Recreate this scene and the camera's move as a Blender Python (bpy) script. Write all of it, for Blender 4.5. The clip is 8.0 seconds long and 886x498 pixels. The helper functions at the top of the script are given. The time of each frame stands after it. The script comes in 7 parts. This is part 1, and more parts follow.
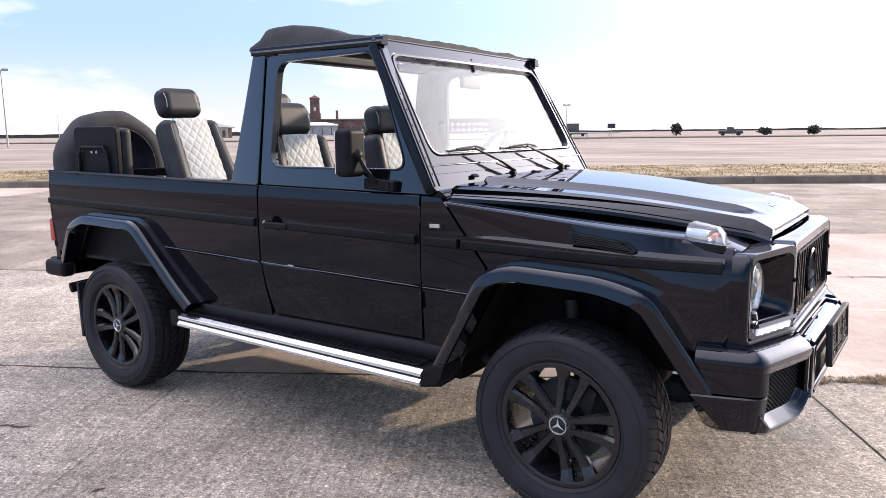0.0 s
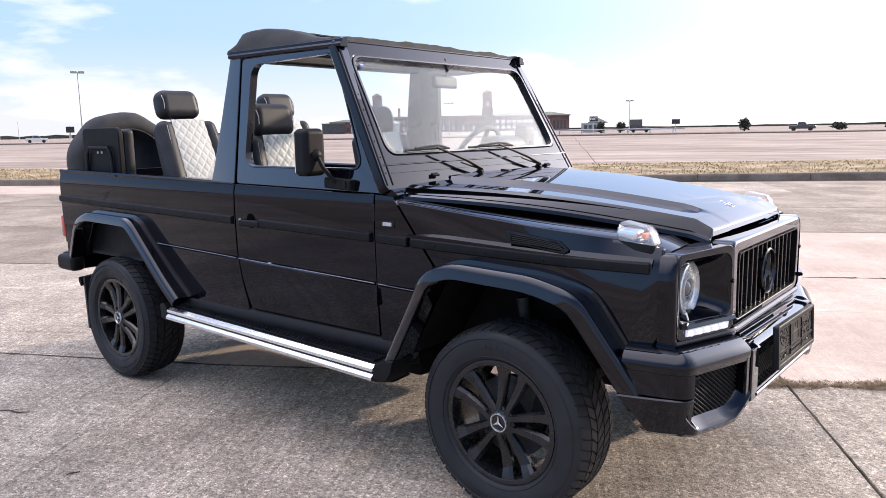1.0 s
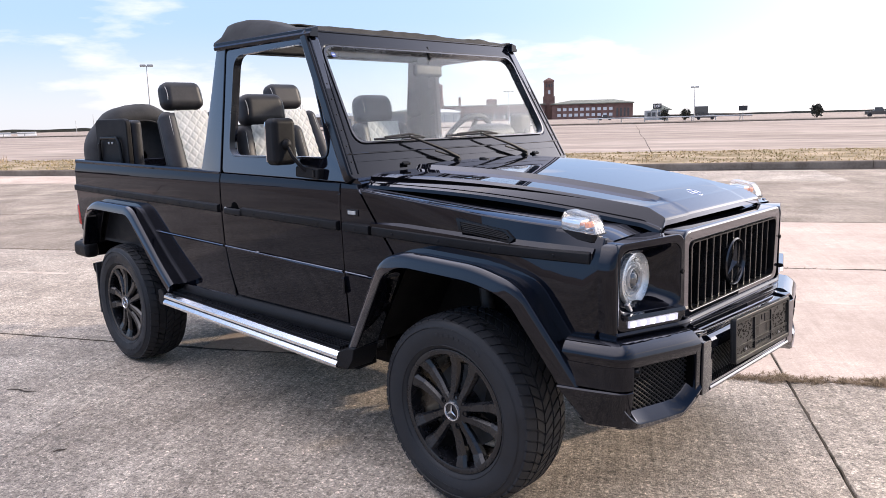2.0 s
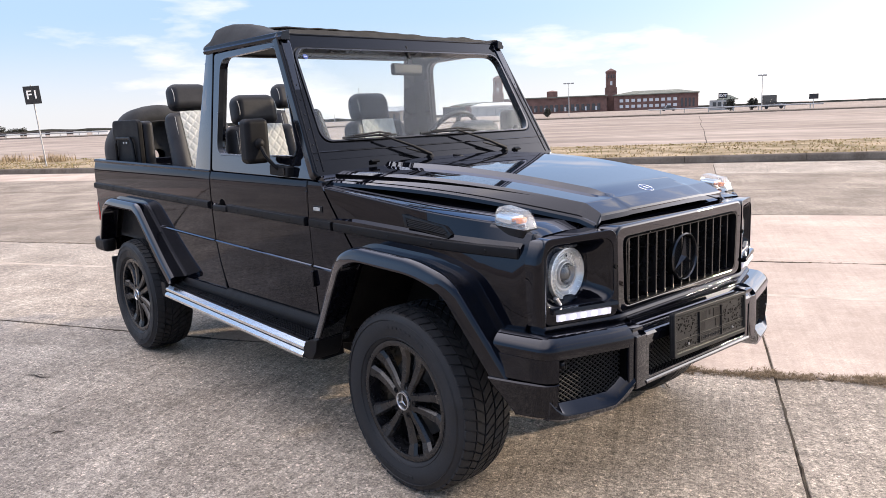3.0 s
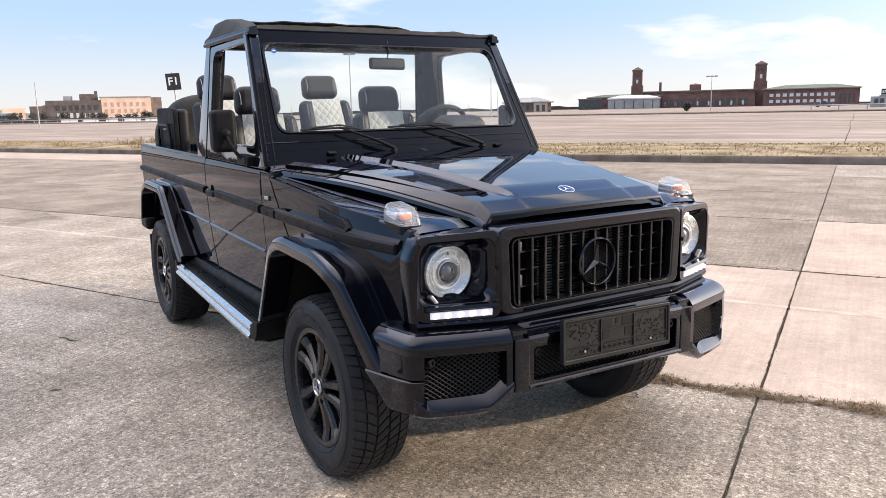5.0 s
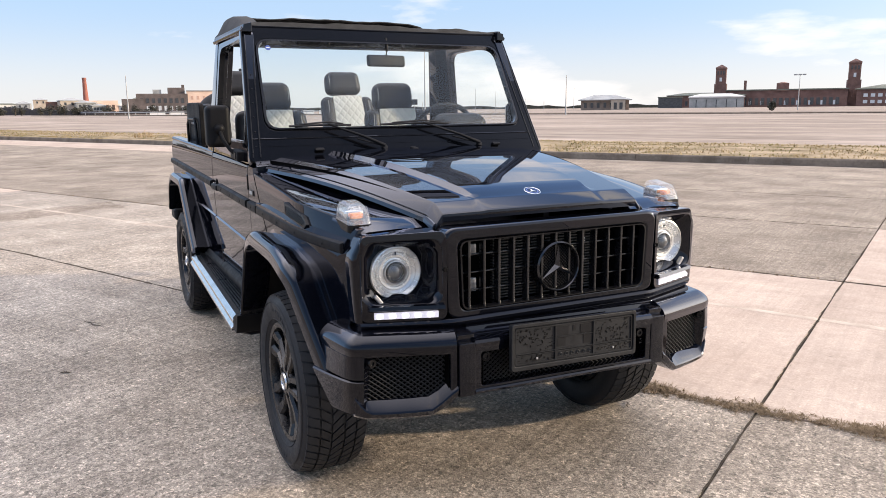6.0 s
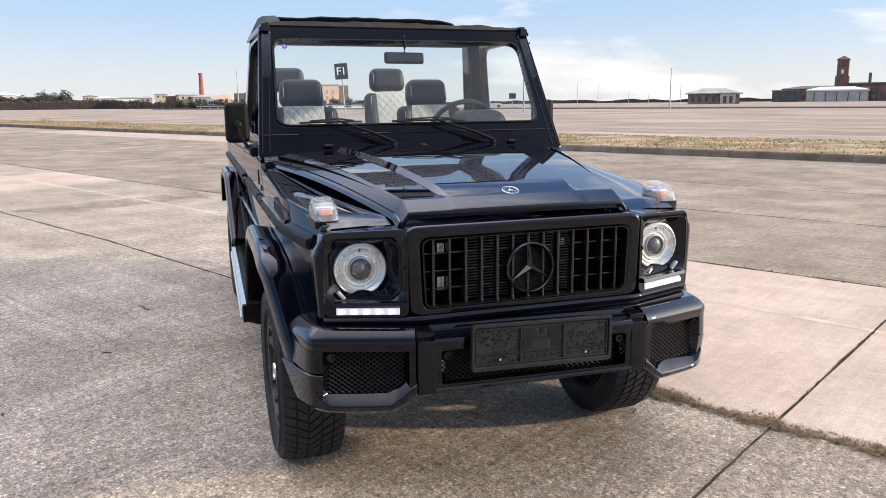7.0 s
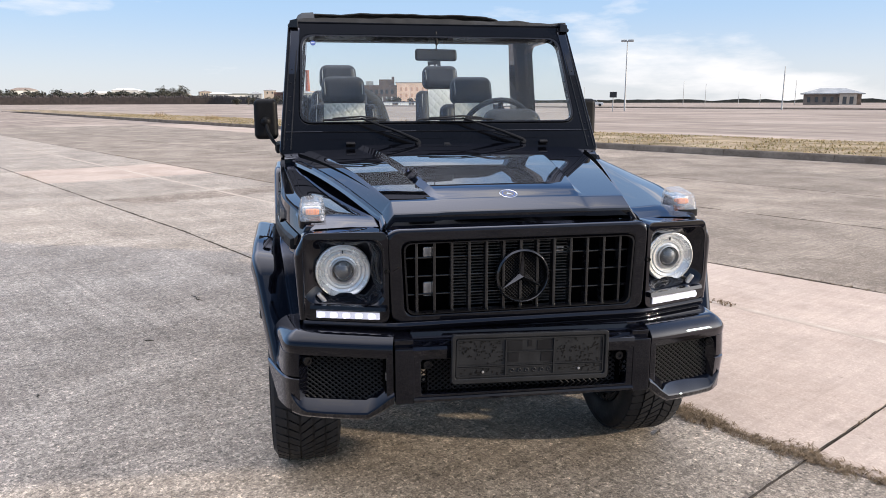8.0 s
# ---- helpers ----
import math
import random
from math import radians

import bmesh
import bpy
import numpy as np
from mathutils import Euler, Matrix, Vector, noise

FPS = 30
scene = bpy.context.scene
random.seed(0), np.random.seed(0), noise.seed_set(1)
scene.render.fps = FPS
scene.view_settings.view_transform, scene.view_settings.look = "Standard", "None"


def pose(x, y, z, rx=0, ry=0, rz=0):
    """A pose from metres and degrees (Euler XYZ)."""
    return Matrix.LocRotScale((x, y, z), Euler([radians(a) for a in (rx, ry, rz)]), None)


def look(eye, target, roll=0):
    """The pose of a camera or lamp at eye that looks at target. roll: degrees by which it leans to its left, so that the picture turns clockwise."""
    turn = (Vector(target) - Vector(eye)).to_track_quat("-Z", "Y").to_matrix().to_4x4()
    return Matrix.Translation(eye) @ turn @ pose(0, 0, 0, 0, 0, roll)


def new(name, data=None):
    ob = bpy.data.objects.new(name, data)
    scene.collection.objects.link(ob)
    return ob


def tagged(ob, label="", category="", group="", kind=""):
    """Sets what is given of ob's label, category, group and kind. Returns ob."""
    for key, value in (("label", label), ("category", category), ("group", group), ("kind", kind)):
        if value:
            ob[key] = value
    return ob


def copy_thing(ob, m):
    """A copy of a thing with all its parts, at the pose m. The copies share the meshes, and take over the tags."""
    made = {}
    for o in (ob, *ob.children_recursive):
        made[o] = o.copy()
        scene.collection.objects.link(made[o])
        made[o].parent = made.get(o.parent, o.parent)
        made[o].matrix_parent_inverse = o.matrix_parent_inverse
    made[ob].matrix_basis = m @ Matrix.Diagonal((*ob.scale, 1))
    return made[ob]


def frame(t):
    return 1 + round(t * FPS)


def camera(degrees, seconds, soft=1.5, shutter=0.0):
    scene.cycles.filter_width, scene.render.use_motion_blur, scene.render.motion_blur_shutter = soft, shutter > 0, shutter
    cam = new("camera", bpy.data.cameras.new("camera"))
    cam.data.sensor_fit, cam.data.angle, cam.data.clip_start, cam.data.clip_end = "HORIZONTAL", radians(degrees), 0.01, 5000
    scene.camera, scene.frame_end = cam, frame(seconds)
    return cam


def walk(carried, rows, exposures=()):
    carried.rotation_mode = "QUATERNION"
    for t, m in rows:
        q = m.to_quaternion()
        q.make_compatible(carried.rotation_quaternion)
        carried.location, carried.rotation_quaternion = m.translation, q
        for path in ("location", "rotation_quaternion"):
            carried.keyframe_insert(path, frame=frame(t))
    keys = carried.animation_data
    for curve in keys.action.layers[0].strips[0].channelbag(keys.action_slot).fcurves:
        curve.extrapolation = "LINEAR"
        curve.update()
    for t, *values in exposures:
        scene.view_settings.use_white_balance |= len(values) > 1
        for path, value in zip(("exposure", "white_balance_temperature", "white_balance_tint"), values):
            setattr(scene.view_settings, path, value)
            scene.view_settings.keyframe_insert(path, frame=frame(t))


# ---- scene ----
cam = camera(61.3, 8.0, soft=0.65)
PATH = [
    (0, (2.588, -3.354, 1.496), (1.486, -1.714, 1.185), -0.6),
    (0.5, (2.751, -3.23, 1.491), (1.582, -1.638, 1.178), -0.7),
    (1, (2.984, -3.118, 1.5), (1.75, -1.576, 1.184), -1.0),
    (1.5, (3.136, -2.989, 1.486), (1.841, -1.5, 1.156), -1.1),
    (3, (3.66, -2.604, 1.495), (2.195, -1.29, 1.143), -2.3),
    (3.5, (3.811, -2.493, 1.494), (2.297, -1.237, 1.134), -2.1),
    (4, (3.911, -2.316, 1.496), (2.352, -1.116, 1.131), -1.5),
    (4.5, (4.058, -2.13, 1.489), (2.442, -1.011, 1.124), -1.4),
    (6, (4.375, -1.558, 1.492), (2.613, -0.689, 1.12), -0.6),
    (6.5, (4.447, -1.35, 1.487), (2.637, -0.588, 1.109), -0.5),
    (7, (4.553, -1.134, 1.503), (2.693, -0.507, 1.118), -0.6),
    (7.5, (4.557, -0.937, 1.482), (2.659, -0.441, 1.095), -0.5),
    (8, (4.544, -0.743, 1.503), (2.619, -0.363, 1.114), -0.1),
]
walk(cam, [(t, look(eye, target, roll)) for t, eye, target, roll in PATH],
     ((0, 0.49, 6640, 16), (1.5, 0.46, 6680, 16), (3.5, 0.41, 7020, 13.5), (6.5, 0.32, 7130, 12.3), (8, 0.20, 6700, 10.3)))
# ---- light ----
SUN_TO = Vector((0.42, 0.91, 0.31)).normalized()
sun = new("sun", bpy.data.lights.new("sun", "SUN"))
sun.data.energy, sun.data.angle, sun.data.color = 4.0, radians(2.0), (1.0, 0.87, 0.69)
sun.matrix_world = look((0, 0, 60), Vector((0, 0, 60)) - SUN_TO)
world = bpy.data.worlds.new("sky")
scene.world = world
world.use_nodes = True
wn, wl = world.node_tree.nodes, world.node_tree.links
wn.clear()
w_out, w_bg, w_sky = wn.new("ShaderNodeOutputWorld"), wn.new("ShaderNodeBackground"), wn.new("ShaderNodeTexSky")
w_sky.sky_type, w_sky.sun_disc = "NISHITA", False
w_sky.sun_elevation, w_sky.sun_rotation = math.asin(SUN_TO.z), math.atan2(SUN_TO.x, SUN_TO.y)
w_sky.air_density, w_sky.dust_density, w_sky.ozone_density = 1.0, 1.0, 2.5
w_co, w_map = wn.new("ShaderNodeTexCoord"), wn.new("ShaderNodeMapping")
w_map.inputs["Scale"].default_value = (1.5, 1.5, 6.0)
w_noise, w_ramp, w_mix = wn.new("ShaderNodeTexNoise"), wn.new("ShaderNodeValToRGB"), wn.new("ShaderNodeMix")
w_noise.inputs["Scale"].default_value, w_noise.inputs["Detail"].default_value = 2.1, 7.0
w_noise.inputs["Roughness"].default_value = 0.55
w_ramp.color_ramp.elements[0].position, w_ramp.color_ramp.elements[1].position = 0.55, 0.70
w_mix.data_type = "RGBA"
w_mix.inputs["B"].default_value = (6.3, 6.3, 6.5, 1)
wl.new(w_co.outputs["Generated"], w_map.inputs["Vector"])
wl.new(w_map.outputs["Vector"], w_noise.inputs["Vector"])
wl.new(w_noise.outputs["Fac"], w_ramp.inputs["Fac"])
w_sep, w_haze, w_veil, w_lay = wn.new("ShaderNodeSeparateXYZ"), wn.new("ShaderNodeMapRange"), wn.new("ShaderNodeMix"), wn.new("ShaderNodeMix")
w_haze.interpolation_type = "SMOOTHSTEP"
w_haze.inputs["From Min"].default_value, w_haze.inputs["From Max"].default_value = -0.01, 0.135
w_veil.data_type = w_lay.data_type = "RGBA"
w_veil.inputs["A"].default_value, w_veil.inputs["B"].default_value = (4.75, 5.05, 5.45, 1), (2.6, 3.95, 5.9, 1)
wl.new(w_co.outputs["Generated"], w_sep.inputs["Vector"])
wl.new(w_sep.outputs["Z"], w_haze.inputs["Value"])
wl.new(w_haze.outputs["Result"], w_veil.inputs["Factor"])
w_lay.inputs["Factor"].default_value = 0.86
wl.new(w_sky.outputs["Color"], w_lay.inputs["A"])
# clear blue above the haze
w_rise, w_blue = wn.new("ShaderNodeMapRange"), wn.new("ShaderNodeMix")
w_rise.interpolation_type, w_blue.data_type = "SMOOTHSTEP", "RGBA"
w_rise.inputs["From Min"].default_value, w_rise.inputs["From Max"].default_value = 0.27, 0.54
w_blue.inputs["B"].default_value = (1.2, 2.5, 5.2, 1)
wl.new(w_sep.outputs["Z"], w_rise.inputs["Value"])
wl.new(w_rise.outputs["Result"], w_blue.inputs["Factor"])
wl.new(w_veil.outputs["Result"], w_blue.inputs["A"])
# bluer and clearer away from the sun
w_anti, w_far, w_deep = wn.new("ShaderNodeVectorMath"), wn.new("ShaderNodeMapRange"), wn.new("ShaderNodeMix")
w_anti.operation, w_far.interpolation_type, w_deep.data_type = "DOT_PRODUCT", "SMOOTHSTEP", "RGBA"
w_anti.inputs[1].default_value = Vector((-SUN_TO.x, -SUN_TO.y, 0)).normalized()
w_far.inputs["From Min"].default_value, w_far.inputs["From Max"].default_value = 0.70, 0.97
w_deep.inputs["B"].default_value = (3.2, 5.6, 9.4, 1)
wl.new(w_co.outputs["Generated"], w_anti.inputs[0])
wl.new(w_anti.outputs["Value"], w_far.inputs["Value"])
wl.new(w_far.outputs["Result"], w_deep.inputs["Factor"])
wl.new(w_blue.outputs["Result"], w_deep.inputs["A"])
wl.new(w_deep.outputs["Result"], w_lay.inputs["B"])
w_thin = wn.new("ShaderNodeMath")
w_thin.operation, w_thin.use_clamp = "SUBTRACT", True
wl.new(w_ramp.outputs["Color"], w_thin.inputs[0])
wl.new(w_far.outputs["Result"], w_thin.inputs[1])
wl.new(w_thin.outputs[0], w_mix.inputs["Factor"])
wl.new(w_lay.outputs["Result"], w_mix.inputs["A"])
# bright haze round the sun
w_dot, w_pow, w_add = wn.new("ShaderNodeVectorMath"), wn.new("ShaderNodeMath"), wn.new("ShaderNodeMix")
w_dot.operation, w_pow.operation = "DOT_PRODUCT", "POWER"
w_dot.inputs[1].default_value = SUN_TO
w_pow.use_clamp, w_pow.inputs[1].default_value = True, 4.0
w_add.data_type, w_add.blend_type = "RGBA", "ADD"
w_add.inputs["B"].default_value = (6.4, 6.3, 6.3, 1)
wl.new(w_co.outputs["Generated"], w_dot.inputs[0])
w_front = wn.new("ShaderNodeMath")
w_front.operation, w_front.inputs[1].default_value = "MAXIMUM", 0.0
wl.new(w_dot.outputs["Value"], w_front.inputs[0])
wl.new(w_front.outputs[0], w_pow.inputs[0])
wl.new(w_pow.outputs[0], w_add.inputs["Factor"])
wl.new(w_mix.outputs["Result"], w_add.inputs["A"])
# dazzling haze close about the sun
w_near, w_halo = wn.new("ShaderNodeMath"), wn.new("ShaderNodeMix")
w_near.operation, w_near.use_clamp, w_near.inputs[1].default_value = "POWER", True, 20.0
w_halo.data_type, w_halo.blend_type = "RGBA", "ADD"
w_halo.inputs["B"].default_value = (22.0, 20.5, 18.5, 1)
wl.new(w_front.outputs[0], w_near.inputs[0])
wl.new(w_near.outputs[0], w_halo.inputs["Factor"])
wl.new(w_add.outputs["Result"], w_halo.inputs["A"])
# bright patch added overhead, out of view, to raise fill and reflections
w_aloft, w_high, w_top = wn.new("ShaderNodeVectorMath"), wn.new("ShaderNodeMapRange"), wn.new("ShaderNodeMix")
w_aloft.operation, w_high.interpolation_type = "DOT_PRODUCT", "SMOOTHSTEP"
w_aloft.inputs[1].default_value = Vector((-0.20, -0.22, 0.95)).normalized()
w_high.inputs["From Min"].default_value, w_high.inputs["From Max"].default_value = 0.62, 0.95
w_top.data_type, w_top.blend_type = "RGBA", "ADD"
w_top.inputs["B"].default_value = (16.8, 16.0, 16.0, 1)
wl.new(w_co.outputs["Generated"], w_aloft.inputs[0])
wl.new(w_aloft.outputs["Value"], w_high.inputs["Value"])
wl.new(w_high.outputs["Result"], w_top.inputs["Factor"])
wl.new(w_halo.outputs["Result"], w_top.inputs["A"])
wl.new(w_top.outputs["Result"], w_bg.inputs["Color"])
wl.new(w_bg.outputs["Background"], w_out.inputs["Surface"])
w_bg.inputs["Strength"].default_value = 0.15


# ---- materials ----
def material(name, color, rough=0.5, metal=0.0, spec=0.5, coat=0.0, color2=None, scale=8.0, bump=0.0, bump_scale=60.0,
             detail=5.0, stretch=(1, 1, 1), rough2=None, random_tint=0.0, space="Position", coat_rough=0.03, coat_ior=1.5):
    """A principled surface with colour and gloss that vary at two scales, and a fine relief."""
    m = bpy.data.materials.new(name)
    m.use_nodes = True
    n, l = m.node_tree.nodes, m.node_tree.links
    b = n["Principled BSDF"]
    b.inputs["Base Color"].default_value = (*color, 1)
    b.inputs["Roughness"].default_value, b.inputs["Metallic"].default_value = rough, metal
    b.inputs["Specular IOR Level"].default_value = spec
    b.inputs["Coat Weight"].default_value, b.inputs["Coat Roughness"].default_value = coat, coat_rough
    b.inputs["Coat IOR"].default_value = coat_ior
    if space == "Position":
        co = n.new("ShaderNodeNewGeometry").outputs["Position"]
    else:
        co = n.new("ShaderNodeTexCoord").outputs["Object"]
    mp = n.new("ShaderNodeMapping")
    mp.inputs["Scale"].default_value = stretch
    l.new(co, mp.inputs["Vector"])
    if color2:
        big, fine = n.new("ShaderNodeTexNoise"), n.new("ShaderNodeTexNoise")
        big.inputs["Scale"].default_value, big.inputs["Detail"].default_value = scale, detail
        fine.inputs["Scale"].default_value, fine.inputs["Detail"].default_value = scale * 9, 3
        l.new(mp.outputs["Vector"], big.inputs["Vector"])
        l.new(mp.outputs["Vector"], fine.inputs["Vector"])
        add = n.new("ShaderNodeMath")
        add.operation = "MULTIPLY_ADD"
        add.inputs[1].default_value = 0.35
        l.new(fine.outputs["Fac"], add.inputs[0])
        l.new(big.outputs["Fac"], add.inputs[2])
        ramp = n.new("ShaderNodeValToRGB")
        ramp.color_ramp.elements[0].position, ramp.color_ramp.elements[1].position = 0.48, 0.86
        ramp.color_ramp.elements[0].color, ramp.color_ramp.elements[1].color = (*color, 1), (*color2, 1)
        l.new(add.outputs[0], ramp.inputs["Fac"])
        last = ramp.outputs["Color"]
        if random_tint:
            info, hsv = n.new("ShaderNodeObjectInfo"), n.new("ShaderNodeHueSaturation")
            rng = n.new("ShaderNodeMapRange")
            rng.inputs["To Min"].default_value, rng.inputs["To Max"].default_value = 1 - random_tint, 1 + random_tint
            l.new(info.outputs["Random"], rng.inputs["Value"])
            l.new(rng.outputs["Result"], hsv.inputs["Value"])
            l.new(last, hsv.inputs["Color"])
            last = hsv.outputs["Color"]
        l.new(last, b.inputs["Base Color"])
        if rough2 is not None:
            r = n.new("ShaderNodeMapRange")
            r.inputs["From Min"].default_value, r.inputs["From Max"].default_value = 0.45, 0.9
            r.inputs["To Min"].default_value, r.inputs["To Max"].default_value = rough, rough2
            l.new(add.outputs[0], r.inputs["Value"])
            l.new(r.outputs["Result"], b.inputs["Roughness"])
    if bump:
        bn, bp = n.new("ShaderNodeTexNoise"), n.new("ShaderNodeBump")
        bn.inputs["Scale"].default_value, bn.inputs["Detail"].default_value = bump_scale, 4
        bp.inputs["Strength"].default_value, bp.inputs["Distance"].default_value = bump, 0.004
        l.new(mp.outputs["Vector"], bn.inputs["Vector"])
        l.new(bn.outputs["Fac"], bp.inputs["Height"])
        l.new(bp.outputs["Normal"], b.inputs["Normal"])
    return m


def glass(name, tint, gloss_rough=0.01, least=0.045, fall=5.0):
    """Clear pane: see-through, with a Fresnel gloss."""
    m = bpy.data.materials.new(name)
    m.use_nodes = True
    n, l = m.node_tree.nodes, m.node_tree.links
    n.clear()
    out, mix = n.new("ShaderNodeOutputMaterial"), n.new("ShaderNodeMixShader")
    tr, gl, lw = n.new("ShaderNodeBsdfTransparent"), n.new("ShaderNodeBsdfGlossy"), n.new("ShaderNodeLayerWeight")
    lw.inputs["Blend"].default_value = 0.5
    pw, ml = n.new("ShaderNodeMath"), n.new("ShaderNodeMath")
    pw.operation, ml.operation = "POWER", "MULTIPLY_ADD"
    pw.inputs[1].default_value, ml.inputs[1].default_value, ml.inputs[2].default_value = fall, 0.95 - least, least
    tr.inputs["Color"].default_value = (*tint, 1)
    gl.inputs["Roughness"].default_value = gloss_rough
    l.new(lw.outputs["Facing"], pw.inputs[0])
    l.new(pw.outputs[0], ml.inputs[0])
    l.new(ml.outputs[0], mix.inputs["Fac"])
    l.new(tr.outputs["BSDF"], mix.inputs[1])
    l.new(gl.outputs["BSDF"], mix.inputs[2])
    l.new(mix.outputs["Shader"], out.inputs["Surface"])
    return m


def lacquer(name, color, color2, least, fall=3.2, rough=0.006, scale=3.0, peel=0.0):
    """Dark paint under a clear coat: a dull base with a mirror gloss that grows towards grazing angles."""
    m = bpy.data.materials.new(name)
    m.use_nodes = True
    n, l = m.node_tree.nodes, m.node_tree.links
    n.clear()
    out, mix = n.new("ShaderNodeOutputMaterial"), n.new("ShaderNodeMixShader")
    dif, gl, lw = n.new("ShaderNodeBsdfDiffuse"), n.new("ShaderNodeBsdfGlossy"), n.new("ShaderNodeLayerWeight")
    pw, ml, geo = n.new("ShaderNodeMath"), n.new("ShaderNodeMath"), n.new("ShaderNodeNewGeometry")
    gl.inputs["Color"].default_value = (0.80, 0.82, 0.89, 1)
    lw.inputs["Blend"].default_value = 0.5
    pw.operation, ml.operation = "POWER", "MULTIPLY_ADD"
    pw.inputs[1].default_value, ml.inputs[1].default_value, ml.inputs[2].default_value = fall, 0.96 - least, least
    tex, ramp, rng = n.new("ShaderNodeTexNoise"), n.new("ShaderNodeValToRGB"), n.new("ShaderNodeMapRange")
    tex.inputs["Scale"].default_value, tex.inputs["Detail"].default_value = scale, 6
    ramp.color_ramp.elements[0].position, ramp.color_ramp.elements[1].position = 0.35, 0.7
    ramp.color_ramp.elements[0].color, ramp.color_ramp.elements[1].color = (*color, 1), (*color2, 1)
    rng.inputs["From Min"].default_value, rng.inputs["From Max"].default_value = 0.3, 0.75
    rng.inputs["To Min"].default_value, rng.inputs["To Max"].default_value = rough, rough * 2.2
    l.new(geo.outputs["Position"], tex.inputs["Vector"])
    l.new(tex.outputs["Fac"], ramp.inputs["Fac"])
    l.new(tex.outputs["Fac"], rng.inputs["Value"])
    l.new(ramp.outputs["Color"], dif.inputs["Color"])
    l.new(rng.outputs["Result"], gl.inputs["Roughness"])
    if peel:
        wav, bp = n.new("ShaderNodeTexNoise"), n.new("ShaderNodeBump")
        wav.inputs["Scale"].default_value, wav.inputs["Detail"].default_value = 3.0, 1
        bp.inputs["Strength"].default_value, bp.inputs["Distance"].default_value = peel, 0.004
        l.new(geo.outputs["Position"], wav.inputs["Vector"])
        l.new(wav.outputs["Fac"], bp.inputs["Height"])
        l.new(bp.outputs["Normal"], gl.inputs["Normal"])
    l.new(lw.outputs["Facing"], pw.inputs[0])
    l.new(pw.outputs[0], ml.inputs[0])
    l.new(ml.outputs[0], mix.inputs["Fac"])
    l.new(dif.outputs["BSDF"], mix.inputs[1])
    l.new(gl.outputs["BSDF"], mix.inputs[2])
    l.new(mix.outputs["Shader"], out.inputs["Surface"])
    return m


def dusty(mat, most):
    """A thin uneven film of dust on a pane, which scatters the light that falls on it."""
    n, l = mat.node_tree.nodes, mat.node_tree.links
    out = n["Material Output"]
    old = out.inputs["Surface"].links[0].from_socket
    dif, mix, geo = n.new("ShaderNodeBsdfDiffuse"), n.new("ShaderNodeMixShader"), n.new("ShaderNodeNewGeometry")
    tex, rng = n.new("ShaderNodeTexNoise"), n.new("ShaderNodeMapRange")
    dif.inputs["Color"].default_value = (0.8, 0.8, 0.8, 1)
    tex.inputs["Scale"].default_value, tex.inputs["Detail"].default_value = 2.6, 5
    rng.inputs["From Min"].default_value, rng.inputs["From Max"].default_value = 0.3, 0.75
    rng.inputs["To Min"].default_value, rng.inputs["To Max"].default_value = most * 0.15, most
    l.new(geo.outputs["Position"], tex.inputs["Vector"])
    l.new(tex.outputs["Fac"], rng.inputs["Value"])
    l.new(rng.outputs["Result"], mix.inputs["Fac"])
    l.new(old, mix.inputs[1])
    l.new(dif.outputs["BSDF"], mix.inputs[2])
    l.new(mix.outputs["Shader"], out.inputs["Surface"])


def glow(name, color, strength):
    m = bpy.data.materials.new(name)
    m.use_nodes = True
    b = m.node_tree.nodes["Principled BSDF"]
    b.inputs["Base Color"].default_value = (*color, 1)
    b.inputs["Emission Color"].default_value = (*color, 1)
    b.inputs["Emission Strength"].default_value = strength
    return m


PAINT = lacquer("black car paint", (0.0018, 0.0020, 0.0036), (0.0028, 0.0030, 0.0050), 0.034, 5.0, 0.016, peel=0.07)
UPPER = lacquer("polished black cab paint", (0.0018, 0.0020, 0.0036), (0.0028, 0.0030, 0.0050), 0.052, 2.7, 0.010, peel=0.04)
POLISH = lacquer("polished black paint", (0.0016, 0.0018, 0.0032), (0.0024, 0.0027, 0.0046), 0.030, 2.9, 0.004, peel=0.05)
FLARE = lacquer("black flare paint", (0.0022, 0.0024, 0.0040), (0.0034, 0.0036, 0.0056), 0.037, 3.2, 0.008, peel=0.05)
FRAME = lacquer("black screen frame paint", (0.0026, 0.0027, 0.0034), (0.0040, 0.0041, 0.0050), 0.012, 3.2, 0.06)
SEAL = lacquer("black rubber seal", (0.006, 0.006, 0.007), (0.010, 0.010, 0.011), 0.02, 2.4, 0.16)
SATIN = material("satin black trim", (0.0025, 0.0025, 0.0032), 0.24, spec=0.22, color2=(0.005, 0.005, 0.0065), scale=9, bump=0.04, bump_scale=400, rough2=0.42)
PLASTIC = material("black plastic", (0.004, 0.004, 0.0048), 0.42, spec=0.14, color2=(0.008, 0.008, 0.0095), scale=14, bump=0.12, bump_scale=500, rough2=0.6)
DARK = material("dark underbody", (0.003, 0.003, 0.0032), 0.8, spec=0.1, color2=(0.010, 0.009, 0.008), scale=10)
# near-black colour that holds the shade of openings and hollows
HOLE = material("black recess shade", (0.0008, 0.0008, 0.0009), 0.8, spec=0.02, color2=(0.0016, 0.0016, 0.0018), scale=20)
CHARCOAL = material("charcoal plastic", (0.009, 0.0094, 0.0108), 0.36, spec=0.2, color2=(0.014, 0.0145, 0.016), scale=14, bump=0.1, bump_scale=500, rough2=0.55)
RUBBER = material("tyre rubber", (0.0095, 0.0099, 0.0118), 0.42, spec=0.26, color2=(0.0180, 0.0188, 0.0215), scale=12, bump=0.15, bump_scale=220, rough2=0.8)
